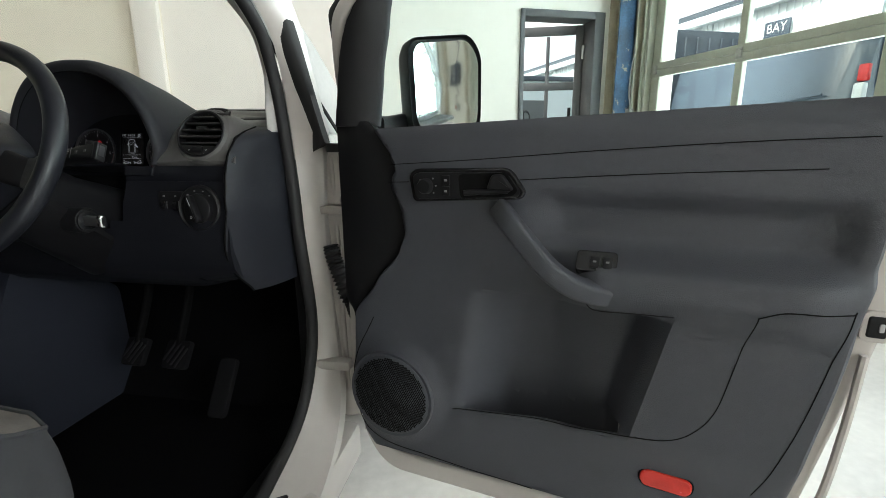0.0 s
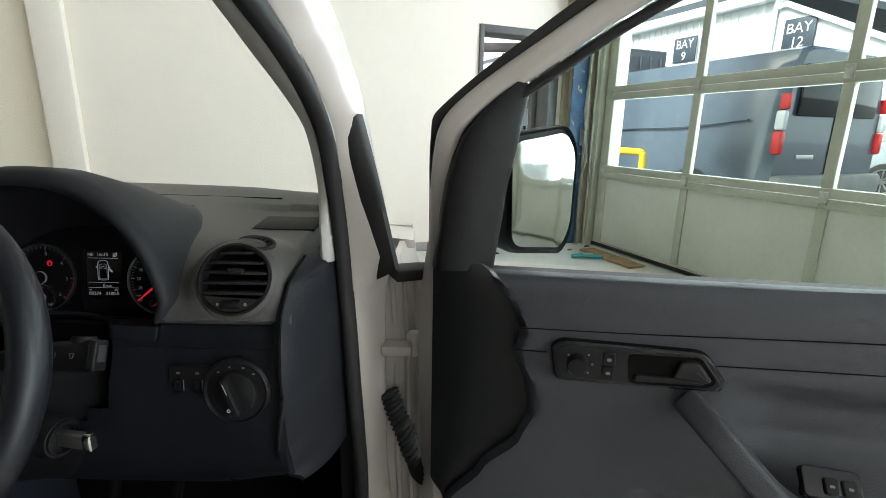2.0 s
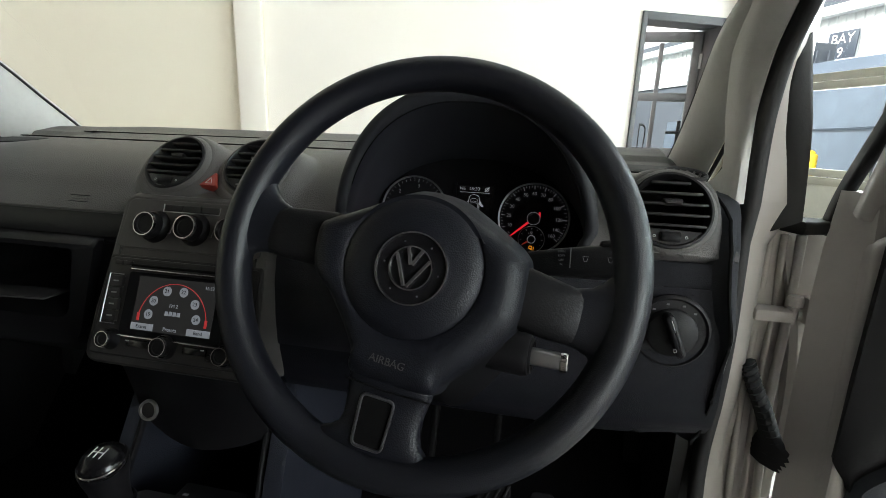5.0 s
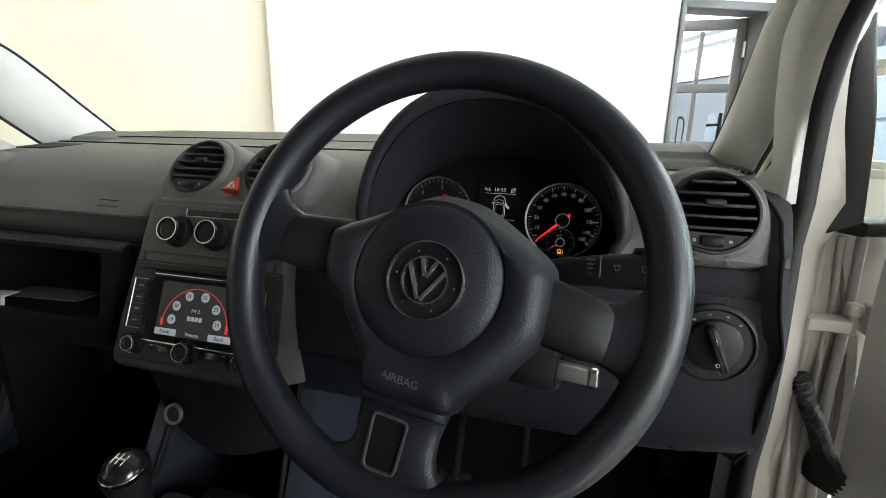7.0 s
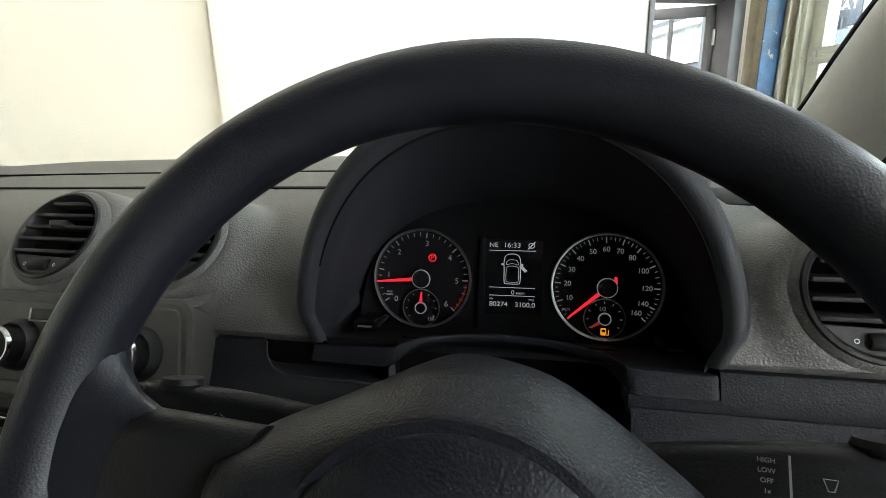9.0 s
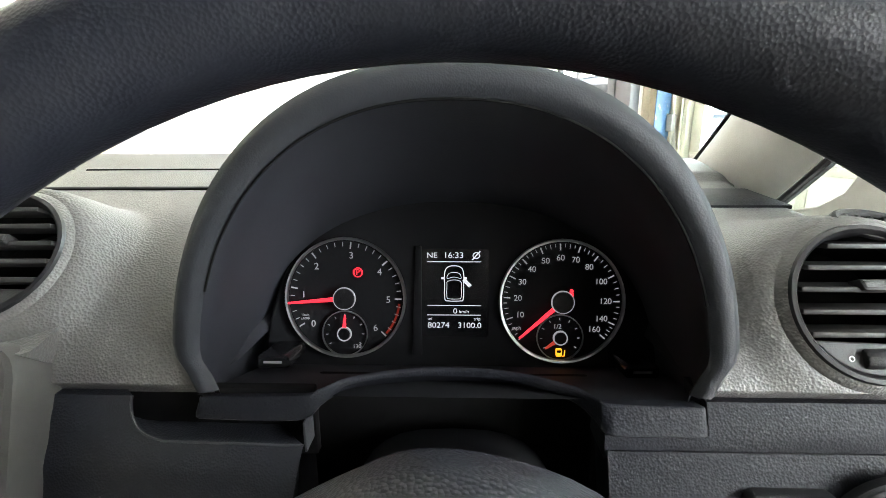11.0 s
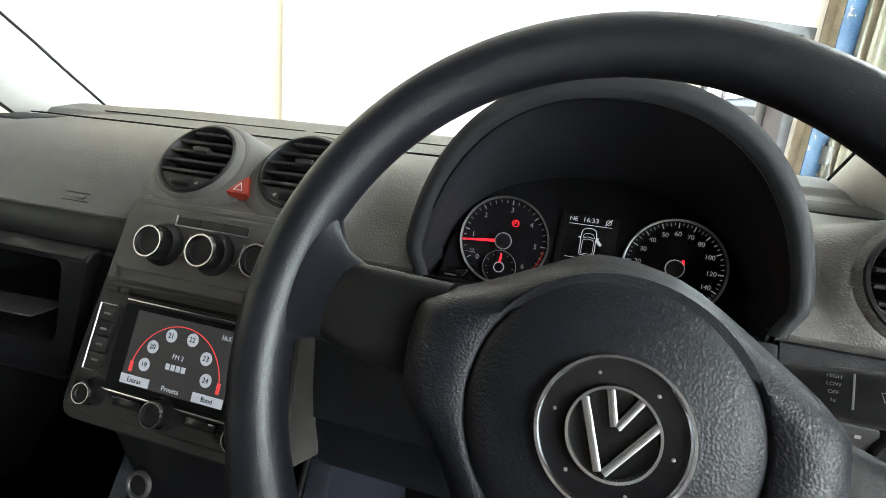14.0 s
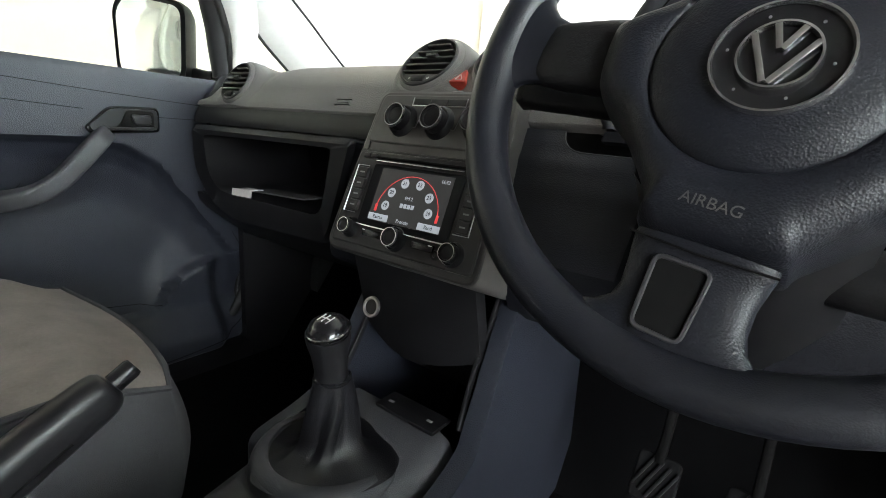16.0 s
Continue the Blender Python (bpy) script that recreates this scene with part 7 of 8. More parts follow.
for x0, z0, x1, z1 in ((-0.0066, 0.0170, -0.0006, 0.0030), (0.0066, 0.0170, 0.0006, 0.0030), (-0.0155, 0.0100, -0.0012, -0.0165), (0.0155, 0.0100, 0.0012, -0.0165)):
    a, b = Vector((x0, -0.0012, z0)), Vector((x1, -0.0012, z1))
    part("badge_bar", sweep(B(), [BM @ a, BM @ b], rrect(0.0032, 0.0022, 0.0006, 2), (0, 1, 0)), M_BADGE, bd_, "slanting chrome bar")
for k in range(6):
    x, z = 0.0253 * math.sin(radians(30 + 60 * k)), 0.0253 * math.cos(radians(30 + 60 * k))
    part("badge_stud", lathe(B(), [(0.0009, 0.0), (0.0008, 0.0007), (0, 0.0009)], BM @ yaxis((x, 0.001, z)), 10), M_SATIN, bd_)
# letters paler than the pad, in place of light catching the embossing
text("embossed_word", "AIRBAG", 0.0084, M_STACK, airbag, pose(0.006, -0.0232, -0.083))
# side spokes: a smooth cover, then a grained root that flares into the rim
def spoke_ring(x, z0, z1, y0, y1, n=20):
    cz, cy, hz, hy = (z0 + z1) / 2, (y0 + y1) / 2, (z1 - z0) / 2, (y1 - y0) / 2
    r = []
    for k in range(n):
        t = 2 * math.pi * k / n
        c, q = math.cos(t), math.sin(t)
        r.append((x, cy + hy * math.copysign(abs(q) ** 0.75, q), cz + hz * math.copysign(abs(c) ** 0.75, c)))
    return r


for s in (-1, 1):
    part("spoke_cover", loft(B(), [spoke_ring(s * x, z0, z1, y0, 0.016) for x, z0, z1, y0 in ((0.080, -0.029, 0.0215, -0.009), (0.095, -0.030, 0.0195, -0.0095), (0.115, -0.031, 0.0165, -0.0085), (0.134, -0.030, 0.0135, -0.0065), (0.138, -0.028, 0.011, -0.004))]), M_BLACK, sw, "smooth side spoke", 50)
    part("spoke_root", loft(B(), [spoke_ring(s * x, z0, z1, y0, 0.013) for x, z0, z1, y0 in ((0.128, -0.030, 0.0145, -0.005), (0.139, -0.031, 0.018, -0.006), (0.147, -0.034, 0.025, -0.007), (0.153, -0.041, 0.035, -0.008), (0.158, -0.052, 0.048, -0.009), (0.163, -0.066, 0.062, -0.006))]), M_WHEEL, sw, "", 60)
# lower spoke with its trimmed slot
low = []
for z, x0, x1, y0 in ((-0.096, -0.025, 0.044, -0.010), (-0.104, -0.026, 0.044, -0.0115), (-0.106, -0.026, 0.0435, -0.0095), (-0.120, -0.023, 0.042, -0.010), (-0.133, -0.021, 0.0435, -0.010), (-0.141, -0.023, 0.047, -0.010), (-0.147, -0.030, 0.054, -0.010), (-0.152, -0.042, 0.066, -0.009), (-0.160, -0.066, 0.086, -0.007)):
    low.append([((x0 + x1) / 2 + (x1 - x0) / 2 * math.copysign(abs(math.cos(t)) ** 0.6, math.cos(t)), 0.002 + (0.002 - y0) * math.copysign(abs(math.sin(t)) ** 0.6, math.sin(t)), z) for t in [2 * math.pi * k / 28 for k in range(28)]])
part("lower_spoke", loft(B(), low), M_PAD, sw, "grained lower spoke", 60)
part("spoke_seam", sweep(B(), [(-0.026, -0.0115, -0.1055), (0.008, -0.0118, -0.1060), (0.0445, -0.0115, -0.1035)], ring(0.0007, n=6)), M_GROOVE, sw)
# the spoke is solid; a flat black shape stands for the slot's shade
part("slot_shade", prism(B(), rounded([(-0.0085, -0.1125), (0.0190, -0.1120), (0.0195, -0.1505), (-0.0050, -0.1515)], 0.005, 4), -0.0105, 0.0, 0), M_GROOVE, sw)
bm = B()
sweep(bm, [(x, -0.0108, z) for x, z in rounded([(-0.0085, -0.1125), (0.0190, -0.1120), (0.0195, -0.1505), (-0.0050, -0.1515)], 0.005, 4)], ring(0.0014, n=6), (0, 1, 0), True)
part("slot_trim", bm, M_SLOTTRIM, sw)

# column shroud, ignition, stalks (in the wheel's straight-ahead frame)
CF = pose(0.357, 0.596, 1.132, -23.4, 0, 0)
col = emptyat("steering_column", CF)
tagged(col, "dark plastic steering column shroud behind the wheel", "steering column")
bm = B()
rings = []
for y, w, h, dz in ((0.028, 0.045, 0.034, -0.010), (0.045, 0.058, 0.044, -0.016), (0.09, 0.062, 0.048, -0.026), (0.16, 0.064, 0.050, -0.034), (0.26, 0.068, 0.055, -0.030)):
    rings.append([(w * math.copysign(abs(math.cos(t)) ** 0.7, math.cos(t)), y, dz + h * math.copysign(abs(math.sin(t)) ** 0.7, math.sin(t))) for t in [2 * math.pi * k / 28 for k in range(28)]])
loft(bm, rings)
part("shroud", bm, M_SMOOTH, col, "", 60)
part("shroud_lower", solid(B(), lambda u, v: Vector((-0.07 + 0.14 * u, 0.05 + 0.22 * v, -0.045 - 0.05 * math.sin(math.pi * u) - 0.06 * v)), 10, 8, (0, 0, 0.01)), M_SMOOTH, col)
part("hub_back", lathe(B(), [(0.05, 0.0), (0.055, -0.03), (0.04, -0.05), (0, -0.05)], yaxis((0, 0.025, -0.01)), 28), M_BLACK, col)


def stalk(s, name, label):
    st_ = emptyat(name, CF @ pose(0, 0.020, -0.009))
    tagged(st_, label, "stalk", "column stalks")
    pts = spline([(s * 0.05, 0.070, 0.020), (s * 0.085, 0.062, 0.026), (s * 0.13, 0.052, 0.030), (s * 0.178, 0.042, 0.032)], 8)
    sc_ = [0.75 + 0.45 * sm(0, 1, i / (len(pts) - 1)) for i in range(len(pts))]
    part("lever", sweep(B(), pts, rrect(0.016, 0.026, 0.006, 3), scale=sc_), M_BLACK, st_)
    part("tip", prism(B(), [(s * 0.179 + a, 0.032 + b) for a, b in rrect(0.008, 0.030, 0.003, 3)], 0.033, 0.050, 0.002), M_BLACK, st_)
    part("tip_inlay", box(B(), (s * 0.1832, 0.0415, 0.034), (0.0012, 0.010, 0.016), 0), M_SLOTTRIM, st_)
    if s > 0:
        for k, word in enumerate(("HIGH", "LOW", "OFF", "1x")):
            text("word", word, 0.0027, M_GREYPRINT, st_, pose(0.118, 0.0432, 0.038 - 0.0040 * k, 0, 0, -12))
        part("mark", box(B(), (0, 0, 0), (0.0008, 0.0006, 0.018), 0, pose(0.126, 0.0415, 0.032, 0, 0, -12)), M_GREYPRINT, st_)
    else:
        for x, y in ((-0.135, 0.0397), (-0.152, 0.0360)):
            for k in (-1, 1):
                part("mark", sweep(B(), [(x + k * 0.0012, y, 0.0345), (x + k * 0.0042, y + k * 0.0009, 0.032), (x + k * 0.0012, y, 0.0295)], ring(0.0003, n=5), (0, 1, 0)), M_GREYPRINT, st_)
    if s > 0:
        for x in (0.139, 0.160):
            y = 0.0388 if x < 0.15 else 0.0342
            part("mark", sweep(B(), [(x - 0.0024, y + 0.0005, 0.034), (x + 0.0024, y - 0.0005, 0.034), (x + 0.001, y - 0.0002, 0.0295), (x - 0.001, y + 0.0002, 0.0295)], ring(0.0003, n=5), (0, 1, 0), True), M_GREYPRINT, st_)
    part("wheel_button", lathe(B(), [(0.010, -0.003), (0.011, 0), (0.010, 0.003), (0, 0.003)], pose(s * 0.162, 0.045, 0.047), 20), M_BLACK, st_)
    return st_


stalk(1, "wiper_stalk", "black wiper stalk with pale printed marks")
stalk(-1, "indicator_stalk", "black indicator stalk with pale printed marks")
ig = emptyat("ignition_lock", pose(0.449, 0.697, 1.011, 0, 0, 80))
tagged(ig, "ignition lock with a silver key inserted", "ignition lock")
part("barrel", lathe(B(), [(0.022, -0.05), (0.023, 0.0), (0.021, 0.006), (0.014, 0.007), (0.013, 0.004), (0, 0.004)], yaxis((0, 0, 0)), 28), M_BLACK, ig)
part("key_ring", lathe(B(), [(0.0155, 0.007), (0.0160, 0.009), (0.0185, 0.009), (0.019, 0.006)], yaxis((0, 0, 0)), 28), M_SMOOTH, ig)
ky = part("key", prism(B(), rounded([(-0.007, -0.011), (0.007, -0.011), (0.007, 0.011), (-0.007, 0.011)], 0.003, 3), -0.038, 0.0, 0.003, pose(0, 0, 0, 0, 0, 0) @ Matrix.Diagonal((0.75, 1, 0.78, 1))), M_SATIN, ig, "silver flip key")
part("key_end", prism(B(), rrect(0.013, 0.022, 0.005, 3), -0.046, -0.038, 0.003), M_CHROME, ky)

# light switch on the lower panel
ls = emptyat("light_switch", facing((0.612, 0.783, 1.022), 6, 0))
tagged(ls, "round black rotary light switch beside two rocker switches", "light switch")
part("plate", lathe(B(), [(0.0435, 0.0), (0.043, 0.005), (0.039, 0.008), (0.037, 0.006), (0, 0.006)], yaxis((0, 0, 0)), 48), M_BLACK, ls)
part("plate_ring", lathe(B(), [(0.0385, 0.0075), (0.0395, 0.0085), (0.0412, 0.0075)], yaxis((0, 0, 0)), 48), M_SMOOTH, ls)
part("dial", lathe(B(), [(0.028, 0.006), (0.027, 0.012), (0.024, 0.014), (0, 0.014)], yaxis((0, 0, 0)), 36), M_BLACK, ls)
hd = part("grip", prism(B(), rrect(0.010, 0.052, 0.005, 4), -0.028, -0.012, 0.003, pose(0, 0, 0, 0, -22, 0)), M_BLACK, ls)
part("pointer", box(B(), (0.0005, -0.0285, 0.013), (0.0010, 0.0008, 0.014), 0.0003, pose(0, 0, 0, 0, -22, 0)), M_PRINT, hd)
for k in range(8):
    part("lamp_mark", box(B(), (0.0018 * math.cos(k * math.pi / 4), -0.0285, -0.015 + 0.0018 * math.sin(k * math.pi / 4)), (0.0009, 0.0008, 0.0009)), M_PRINT, hd)
for a in (-40, -12, 18, 44):
    x, z = at_angle(0, 0, 0.033, a)
    part("mark", box(B(), (x, -0.0068, z), (0.0032, 0.0006, 0.002)), M_GREYPRINT, ls)
rk = emptyat("rocker_switch_panel", facing((0.552, 0.785, 1.030), 6, 0))
tagged(rk, "small black panel with two dimmer wheels", "switch panel")
part("panel", prism(B(), rrect(0.052, 0.046, 0.006, 4), -0.005, 0.01, 0.002), M_BLACK, rk)
for x in (-0.013, 0.011):
    w = part("thumb_wheel", lathe(B(), [(0, -0.004), (0.010, -0.004), (0.0105, 0), (0.010, 0.004), (0, 0.004)], pose(x, -0.001, -0.004, 0, 90, 0), 20), M_BLACKGLOSS, rk)
    part("mark", box(B(), (x, -0.0055, 0.014), (0.0042, 0.0006, 0.0026)), M_GREYPRINT, rk)
    part("mark", box(B(), (x + 0.006, -0.0055, -0.002), (0.0012, 0.0006, 0.014)), M_GREYPRINT, rk)

# ---- centre console, gear lever, handbrake ----
con = emptyat("centre_console", pose(0, 0.6, 0.47))
tagged(con, "dark plastic centre console between the seats", "console")
CZ = pose(0, -0.6, -0.47)


def cpart(name, bm, material, label="", sharp=40):
    bmesh.ops.transform(bm, matrix=CZ, verts=bm.verts)
    return part(name, bm, material, con, label, sharp)


rings = []
for y, w, zt in ((0.10, 0.085, 0.64), (0.30, 0.088, 0.66), (0.45, 0.090, 0.672), (0.56, 0.096, 0.690), (0.66, 0.102, 0.705), (0.72, 0.105, 0.712)):
    rings.append([(-0.003 + a, y, z) for a, z in ((-w - 0.02, 0.47), (-w, zt - 0.03), (-w + 0.012, zt - 0.008), (-w + 0.03, zt), (w - 0.03, zt), (w - 0.012, zt - 0.008), (w, zt - 0.03), (w + 0.02, 0.47))])
cpart("tunnel", loft(B(), rings), M_CONSOLE, "", 50)
cpart("gear_surround", lathe(B(), [(0.070, -0.004), (0.0725, 0.002), (0.0745, 0.0055), (0.078, 0.0065), (0.086, 0.0045), (0.092, -0.003), (0.095, -0.016)], pose(-0.014, 0.618, 0.700, -4, 0, 0) @ Matrix.Diagonal((1, 1.06, 1, 1)), 44), M_CONSOLE, "dark oval gear surround")
cpart("switch_strip", box(B(), (0.03, 0.715, 0.722), (0.10, 0.04, 0.006), 0.002, None), M_BLACK)
for x in (-0.005, 0.062):
    cpart("switch_mark", box(B(), (x, 0.712, 0.7253), (0.008, 0.004, 0.0006)), M_GREYPRINT)
# legs that carry the stack, with the cubby between them
for s, lab in ((-1, ""), (1, "")):
    bm = B()
    prof = [(0.817, 0.905), (0.85, 0.915), (1.06, 0.76), (1.06, 0.47), (0.58, 0.47), (0.58, 0.668), (0.66, 0.686), (0.712, 0.708)]
    prof = rounded(prof, [0.006, 0.01, 0.02, 0.01, 0.02, 0.02, 0.04, 0.012], 5)
    x0, x1 = (SXC - 0.128, SXC - 0.104) if s < 0 else (SXC + 0.104, SXC + 0.132)
    def ringat(x, k):
        return [(x + 0.014 * s * (1 - sm(0.66, 0.80, z)), 0.79 + (y - 0.79) * k, 0.74 + (z - 0.74) * k) for y, z in prof]
    loft(bm, [ringat(x0, 0.985), ringat(x0 + 0.003, 0.996), ringat(x0 + 0.008, 1.0), ringat(x1 - 0.008, 1.0), ringat(x1 - 0.003, 0.996), ringat(x1, 0.985)])
    cpart("stack_leg", bm, M_BLUE, "blue-grey console side panel")
    xs = x0 if s > 0 else x1
    cpart("leg_edge", sweep(B(), [(xs - 0.002 * s + 0.010 * s * (1 - sm(0.66, 0.80, z)), y, z) for y, z in [(0.722 + 0.0090 * i, 0.725 + 0.0169 * i) for i in range(11)]], rrect(0.006, 0.010, 0.002, 2)), M_BLACK)
cpart("cubby_back", box(B(), (SXC, 0.86, 0.82), (0.22, 0.02, 0.24), 0.004), M_BLACK)
cpart("cubby_front", solid(B(), lambda u, v: Vector((SXC - 0.105 + 0.21 * u, 0.735 + 0.02 * math.sin(math.pi * u) * -1 + 0.03 * v, 0.915 - 0.115 * v - 0.025 * math.sin(math.pi * u) * v)), 14, 8, (0, 0.02, 0)), M_BLACK, "black bowed cubby front")
lt = emptyat("lighter_socket", facing((-0.060, 0.724, 0.844), 18))
tagged(lt, "round lighter socket with a pale ring", "socket")
part("socket_ring", lathe(B(), [(0.0105, 0.001), (0.0115, 0.004), (0.0140, 0.004), (0.0150, 0.0)], yaxis((0, 0, 0)), 28), M_SATIN, lt)
part("socket_cap", lathe(B(), [(0.0105, 0.002), (0, 0.001)], yaxis((0, 0, 0)), 20), M_BLACK, lt)

gl_ = emptyat("gear_lever", pose(-0.005, 0.61, 0.70))
tagged(gl_, "black gear lever with a leatherette gaiter and a chrome-ringed knob", "gear lever")


def gaiter(u, v):
    """Sharp unequal folds that spread over the foot."""
    a = 2 * math.pi * u
    r = 0.0205 + 0.0085 * (1 - v) + 0.046 * (1 - v) ** 11
    fold = 0.0
    for k, (at, wide, high) in enumerate(((0.2, 0.75, 0.34), (1.5, 0.6, 0.22), (2.5, 0.85, 0.30), (3.7, 0.55, 0.30), (4.75, 0.7, 0.42), (5.6, 0.4, 0.20))):
        d = abs((a - at - 0.5 * math.sin(2.5 * v + k) + math.pi) % (2 * math.pi) - math.pi)
        fold = max(fold, high * max(0.0, 1 - d / wide) ** 0.8)
    r *= 1 + (fold - 0.10) * math.sin(math.pi * min(1.0, 0.10 + 0.9 * v)) ** 0.6
    z = 0.004 + 0.106 * v ** 1.1 + 0.004 * math.sin(3 * a + 1) * math.sin(math.pi * min(1, v * 2.2)) * (1 - v)
    return Vector((r * math.cos(a) + 0.005 * v, 1.12 * r * math.sin(a) - 0.006 * v, z))


bm = B()
surf(bm, gaiter, 96, 30)
bmesh.ops.remove_doubles(bm, verts=bm.verts, dist=1e-5)
part("gaiter", bm, M_LEATHER, gl_, "creased black leatherette gaiter", 40)
part("collar", lathe(B(), [(0.0205, 0.0), (0.0218, 0.003), (0.0218, 0.006), (0.0195, 0.008)], pose(0.006, -0.007, 0.106), 28), M_BLACKGLOSS, gl_)
part("shaft", lathe(B(), [(0.0190, 0.0), (0.0186, 0.010), (0.0205, 0.028), (0.0240, 0.043), (0.0250, 0.051), (0.0244, 0.057)], pose(0.007, -0.009, 0.113, 6, 0, 0), 32), M_BLACK, gl_)
kb = part("knob", lathe(B(), [(0.0225, 0.0), (0.0242, 0.005), (0.0238, 0.009), (0.0195, 0.016), (0.011, 0.0200), (0, 0.0212)], pose(0.010, -0.015, 0.166, 14, 0, 0), 36), M_BLACKGLOSS, gl_, "glossy black knob")
part("knob_ring", lathe(B(), [(0.0238, 0.0030), (0.0250, 0.0050), (0.0248, 0.0078), (0.0236, 0.0092)], pose(0.010, -0.015, 0.166, 14, 0, 0), 36), M_CHROME, kb)
bm = B()
KM = pose(0.010, -0.015, 0.166, 14, 0, 0)
for x in (-0.007, 0, 0.007):
    box(bm, (x, 0, 0.0211 - abs(x) * 0.10), (0.0011, 0.013, 0.0008), 0, KM)
box(bm, (0, 0, 0.0213), (0.014, 0.0011, 0.0008), 0, KM)
for x in (-0.007, 0, 0.007):
    for y in (-0.0095, 0.0095):
        box(bm, (x, y, 0.0188 - abs(x) * 0.12), (0.0018, 0.0026, 0.0014), 0, KM)
part("gate_pattern", bm, M_PRINT, kb, "white gear gate pattern")

hbk = emptyat("handbrake", pose(-0.03, 0.15, 0.66))
tagged(hbk, "dark handbrake lever raised between the seats", "handbrake")
hpts = spline([(0, 0.0, 0.05), (0, 0.10, 0.117), (0, 0.17, 0.165), (0.002, 0.238, 0.206)], 8) + [Vector((0.002, 0.243, 0.209)), Vector((0.002, 0.247, 0.2115)), Vector((0.002, 0.250, 0.213)), Vector((0.002, 0.2515, 0.214))]
part("lever", sweep(B(), hpts, rrect(0.034, 0.040, 0.014, 5), scale=[0.95 + 0.12 * math.sin(math.pi * i / 24) for i in range(25)] + [0.92, 0.84, 0.70, 0.50]), M_SMOOTH, hbk, "moulded grip")
part("button", lathe(B(), [(0.0085, 0.0), (0.0085, 0.016), (0.007, 0.019), (0, 0.019)], pose(0.002, 0.252, 0.2145, -58, 0, 0), 20), M_BLACKGLOSS, hbk, "black release button")
part("seam", sweep(B(), [p + Vector((0.0178, 0, -0.008)) for p in hpts[4:-7]], ring(0.001, n=5)), M_GROOVE, hbk)

# ---- pedals ----
for x, nm, w in ((0.305, "clutch_pedal", 0.055), (0.415, "brake_pedal", 0.06)):
    pd = emptyat(nm, pose(x, 0.90, 0.655, 0, 0, 0))
    tagged(pd, "black rubber " + nm.replace("_", " ") + " with a cross pattern", "pedal", "pedals")
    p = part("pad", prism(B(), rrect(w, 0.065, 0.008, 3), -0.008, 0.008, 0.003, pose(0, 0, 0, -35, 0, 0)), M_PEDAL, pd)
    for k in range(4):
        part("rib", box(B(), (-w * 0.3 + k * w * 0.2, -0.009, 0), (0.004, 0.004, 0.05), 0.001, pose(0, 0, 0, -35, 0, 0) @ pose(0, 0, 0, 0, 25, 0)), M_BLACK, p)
    # arm coloured near-black to sink it into the footwell's shade
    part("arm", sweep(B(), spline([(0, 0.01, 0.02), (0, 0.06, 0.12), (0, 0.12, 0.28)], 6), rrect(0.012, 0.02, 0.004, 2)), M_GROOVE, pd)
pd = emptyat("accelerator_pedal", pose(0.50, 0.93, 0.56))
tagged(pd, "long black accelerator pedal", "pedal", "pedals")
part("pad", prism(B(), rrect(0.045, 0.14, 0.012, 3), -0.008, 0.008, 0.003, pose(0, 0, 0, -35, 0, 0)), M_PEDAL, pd)

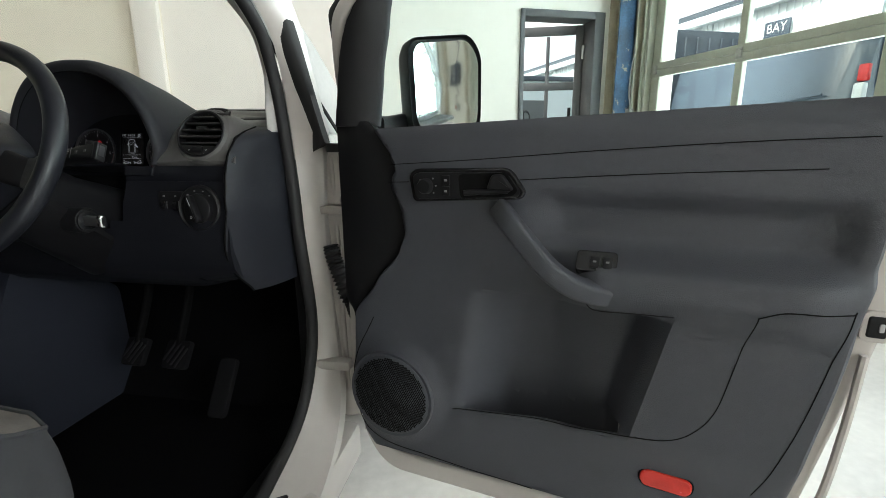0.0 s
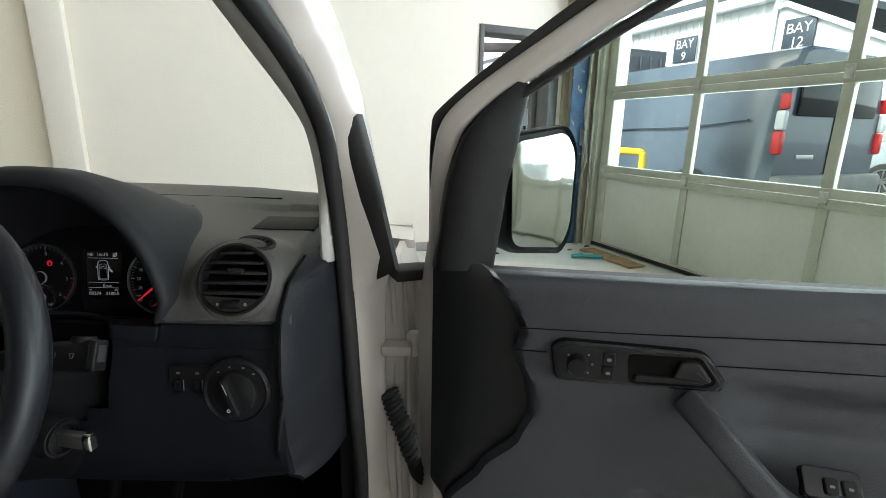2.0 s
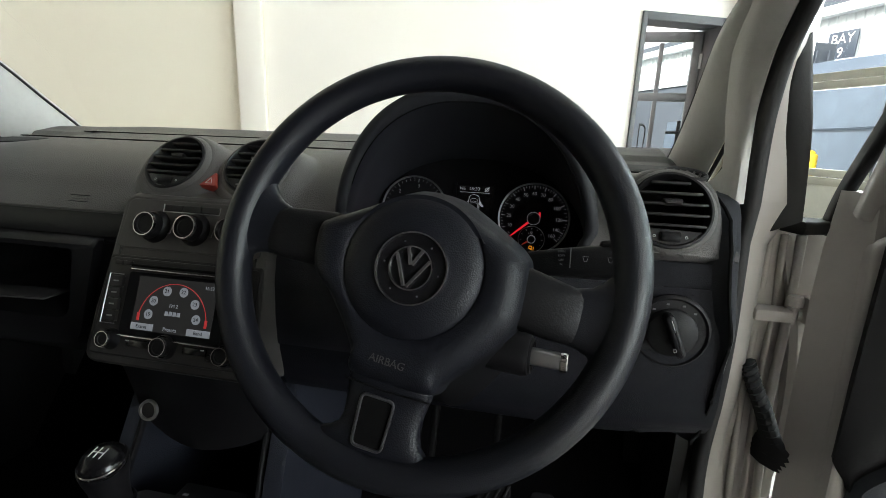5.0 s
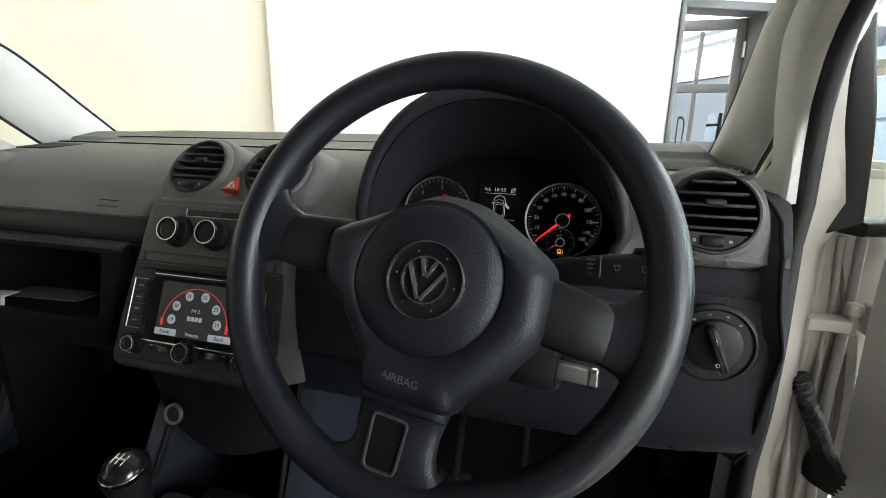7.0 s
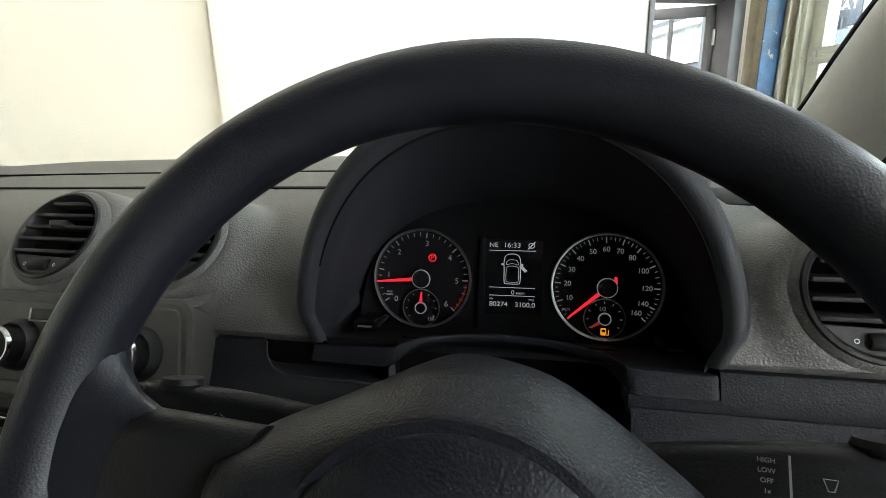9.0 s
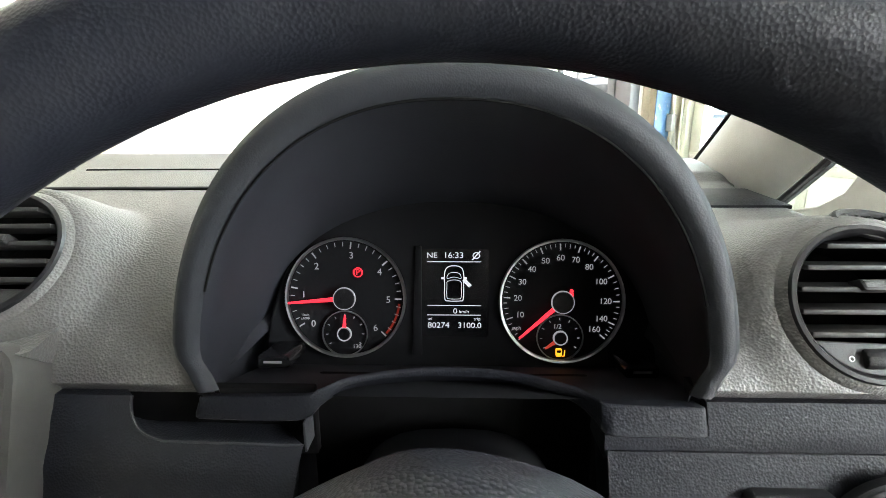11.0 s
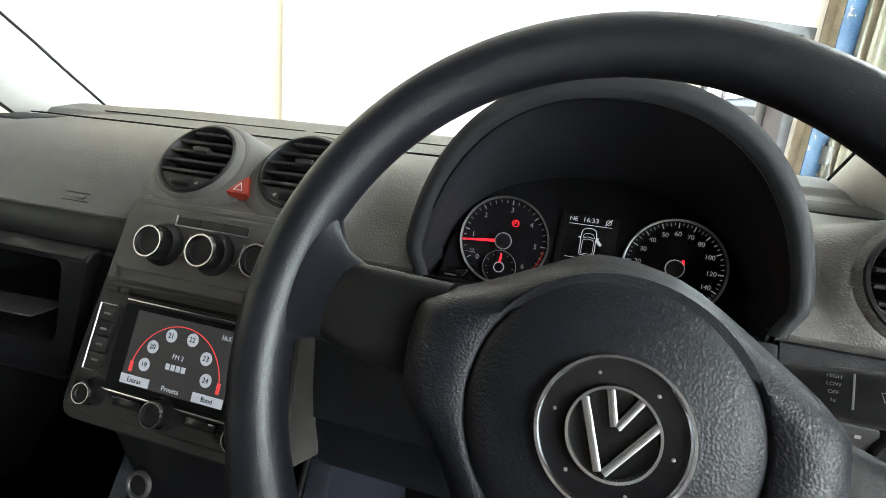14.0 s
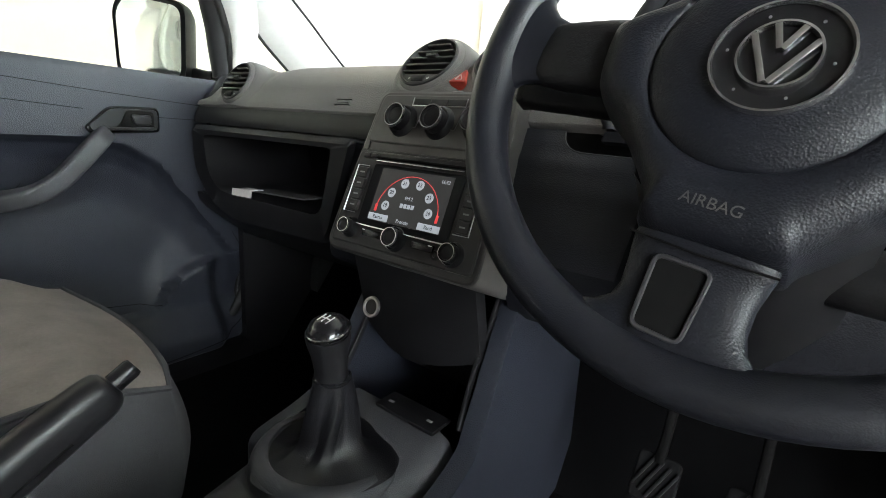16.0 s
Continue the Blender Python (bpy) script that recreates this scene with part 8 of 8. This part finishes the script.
# ---- seats ----
def seat(x, label, y1):
    st_ = emptyat("front_seat", pose(x, 0.22, 0.50))
    tagged(st_, label, "car seat", "front seats")

    def cush(u, v):
        a, b = 2 * u - 1, v
        y = -0.24 + (y1 - 0.22 + 0.24) * b
        wx = 0.245 - 0.05 * sm(0.75, 1.0, b) * abs(a) * 0.4
        z = 0.322 + 0.018 * a ** 4 - 0.045 * sm(0.72, 1.0, b) ** 2 - 0.02 * sm(0.85, 1.0, abs(a)) - 0.02 * (1 - b)
        return Vector((a * wx, y - 0.035 * a * a * sm(0.6, 1, b), z))
    bm = B()
    surf(bm, cush, 24, 24)
    cu = part("cushion", bm, M_SEAT, st_, "grey fabric cushion", 80)

    def edge(u, v):
        # runs round three sides, from the cushion's edge down to the base
        if u < 1 / 3:
            p = cush(0, 3 * u)
            n = Vector((-1, 0, 0))
        elif u < 2 / 3:
            p = cush(3 * u - 1, 1)
            n = Vector((0, 1, 0))
        else:
            p = cush(1, 3 - 3 * u)
            n = Vector((1, 0, 0))
        bulge = 0.022 * math.sin(math.pi * min(1, v * 1.3)) - 0.03 * sm(0.5, 1, v)
        return p + n * bulge + Vector((0, 0, -0.24 * v))
    bm = B()
    surf(bm, edge, 60, 12)
    part("cushion_side", bm, M_SEATSIDE, st_, "dark fabric side", 80)
    bm = B()
    sweep(bm, [cush(0, i / 12) for i in range(13)] + [cush(i / 12, 1) for i in range(1, 13)] + [cush(1, 1 - i / 12) for i in range(1, 13)], ring(0.004, n=6))
    part("piping", bm, M_SEATSIDE, cu)

    def back(u, v):
        a = 2 * math.pi * u
        w, t = 0.24 - 0.05 * v ** 2, 0.055 - 0.015 * v
        return Vector((w * math.copysign(abs(math.cos(a)) ** 0.6, math.cos(a)), -0.30 - 0.22 * v + t * math.copysign(abs(math.sin(a)) ** 0.8, math.sin(a)), 0.29 + 0.60 * v))
    bm = B()
    surf(bm, back, 40, 14)
    part("backrest", bm, M_SEAT, st_, "grey fabric backrest", 80)
    part("headrest", box(B(), (0, -0.55, 0.99), (0.26, 0.09, 0.17), 0.04, None, 4), M_SEATSIDE, st_, "dark fabric headrest")
    for sx in (-0.18, 0.18):
        part("rail", box(B(), (sx, 0.0, -0.015), (0.04, 0.5, 0.03), 0.004), M_STEEL, st_)
    part("base", box(B(), (0, -0.01, 0.05), (0.40, 0.42, 0.11), 0.02), M_BLACK, st_)
    return st_


seat(0.357, "driver's seat in worn grey and dark fabric", 0.495)
seat(-0.385, "passenger seat in brown-grey fabric with dark sides", 0.53)

# ---- papers on the shelf ----
pp = emptyat("folded_papers", pose(-0.485, 0.815, 0.942, 0, 0, 6))
tagged(pp, "white folded papers lying on the open glove shelf", "papers")
part("booklet", box(B(), (0.07, 0.02, 0.001), (0.17, 0.05, 0.003), 0.001, pose(0, 0, 0, 0, -2, -5)), M_BOOKLET, pp, "grey booklet")
part("sheet", box(B(), (-0.02, -0.004, 0.0035), (0.055, 0.03, 0.002), 0.0008, pose(0, 0, 0, 0, -2, -3)), M_PAPER, pp)
part("flap", solid(B(), lambda u, v: Vector((-0.05 + 0.06 * u, -0.020 - 0.004 * v, 0.004 - 0.022 * v)), 4, 6, (0, 0.001, 0)), M_PAPER, pp)
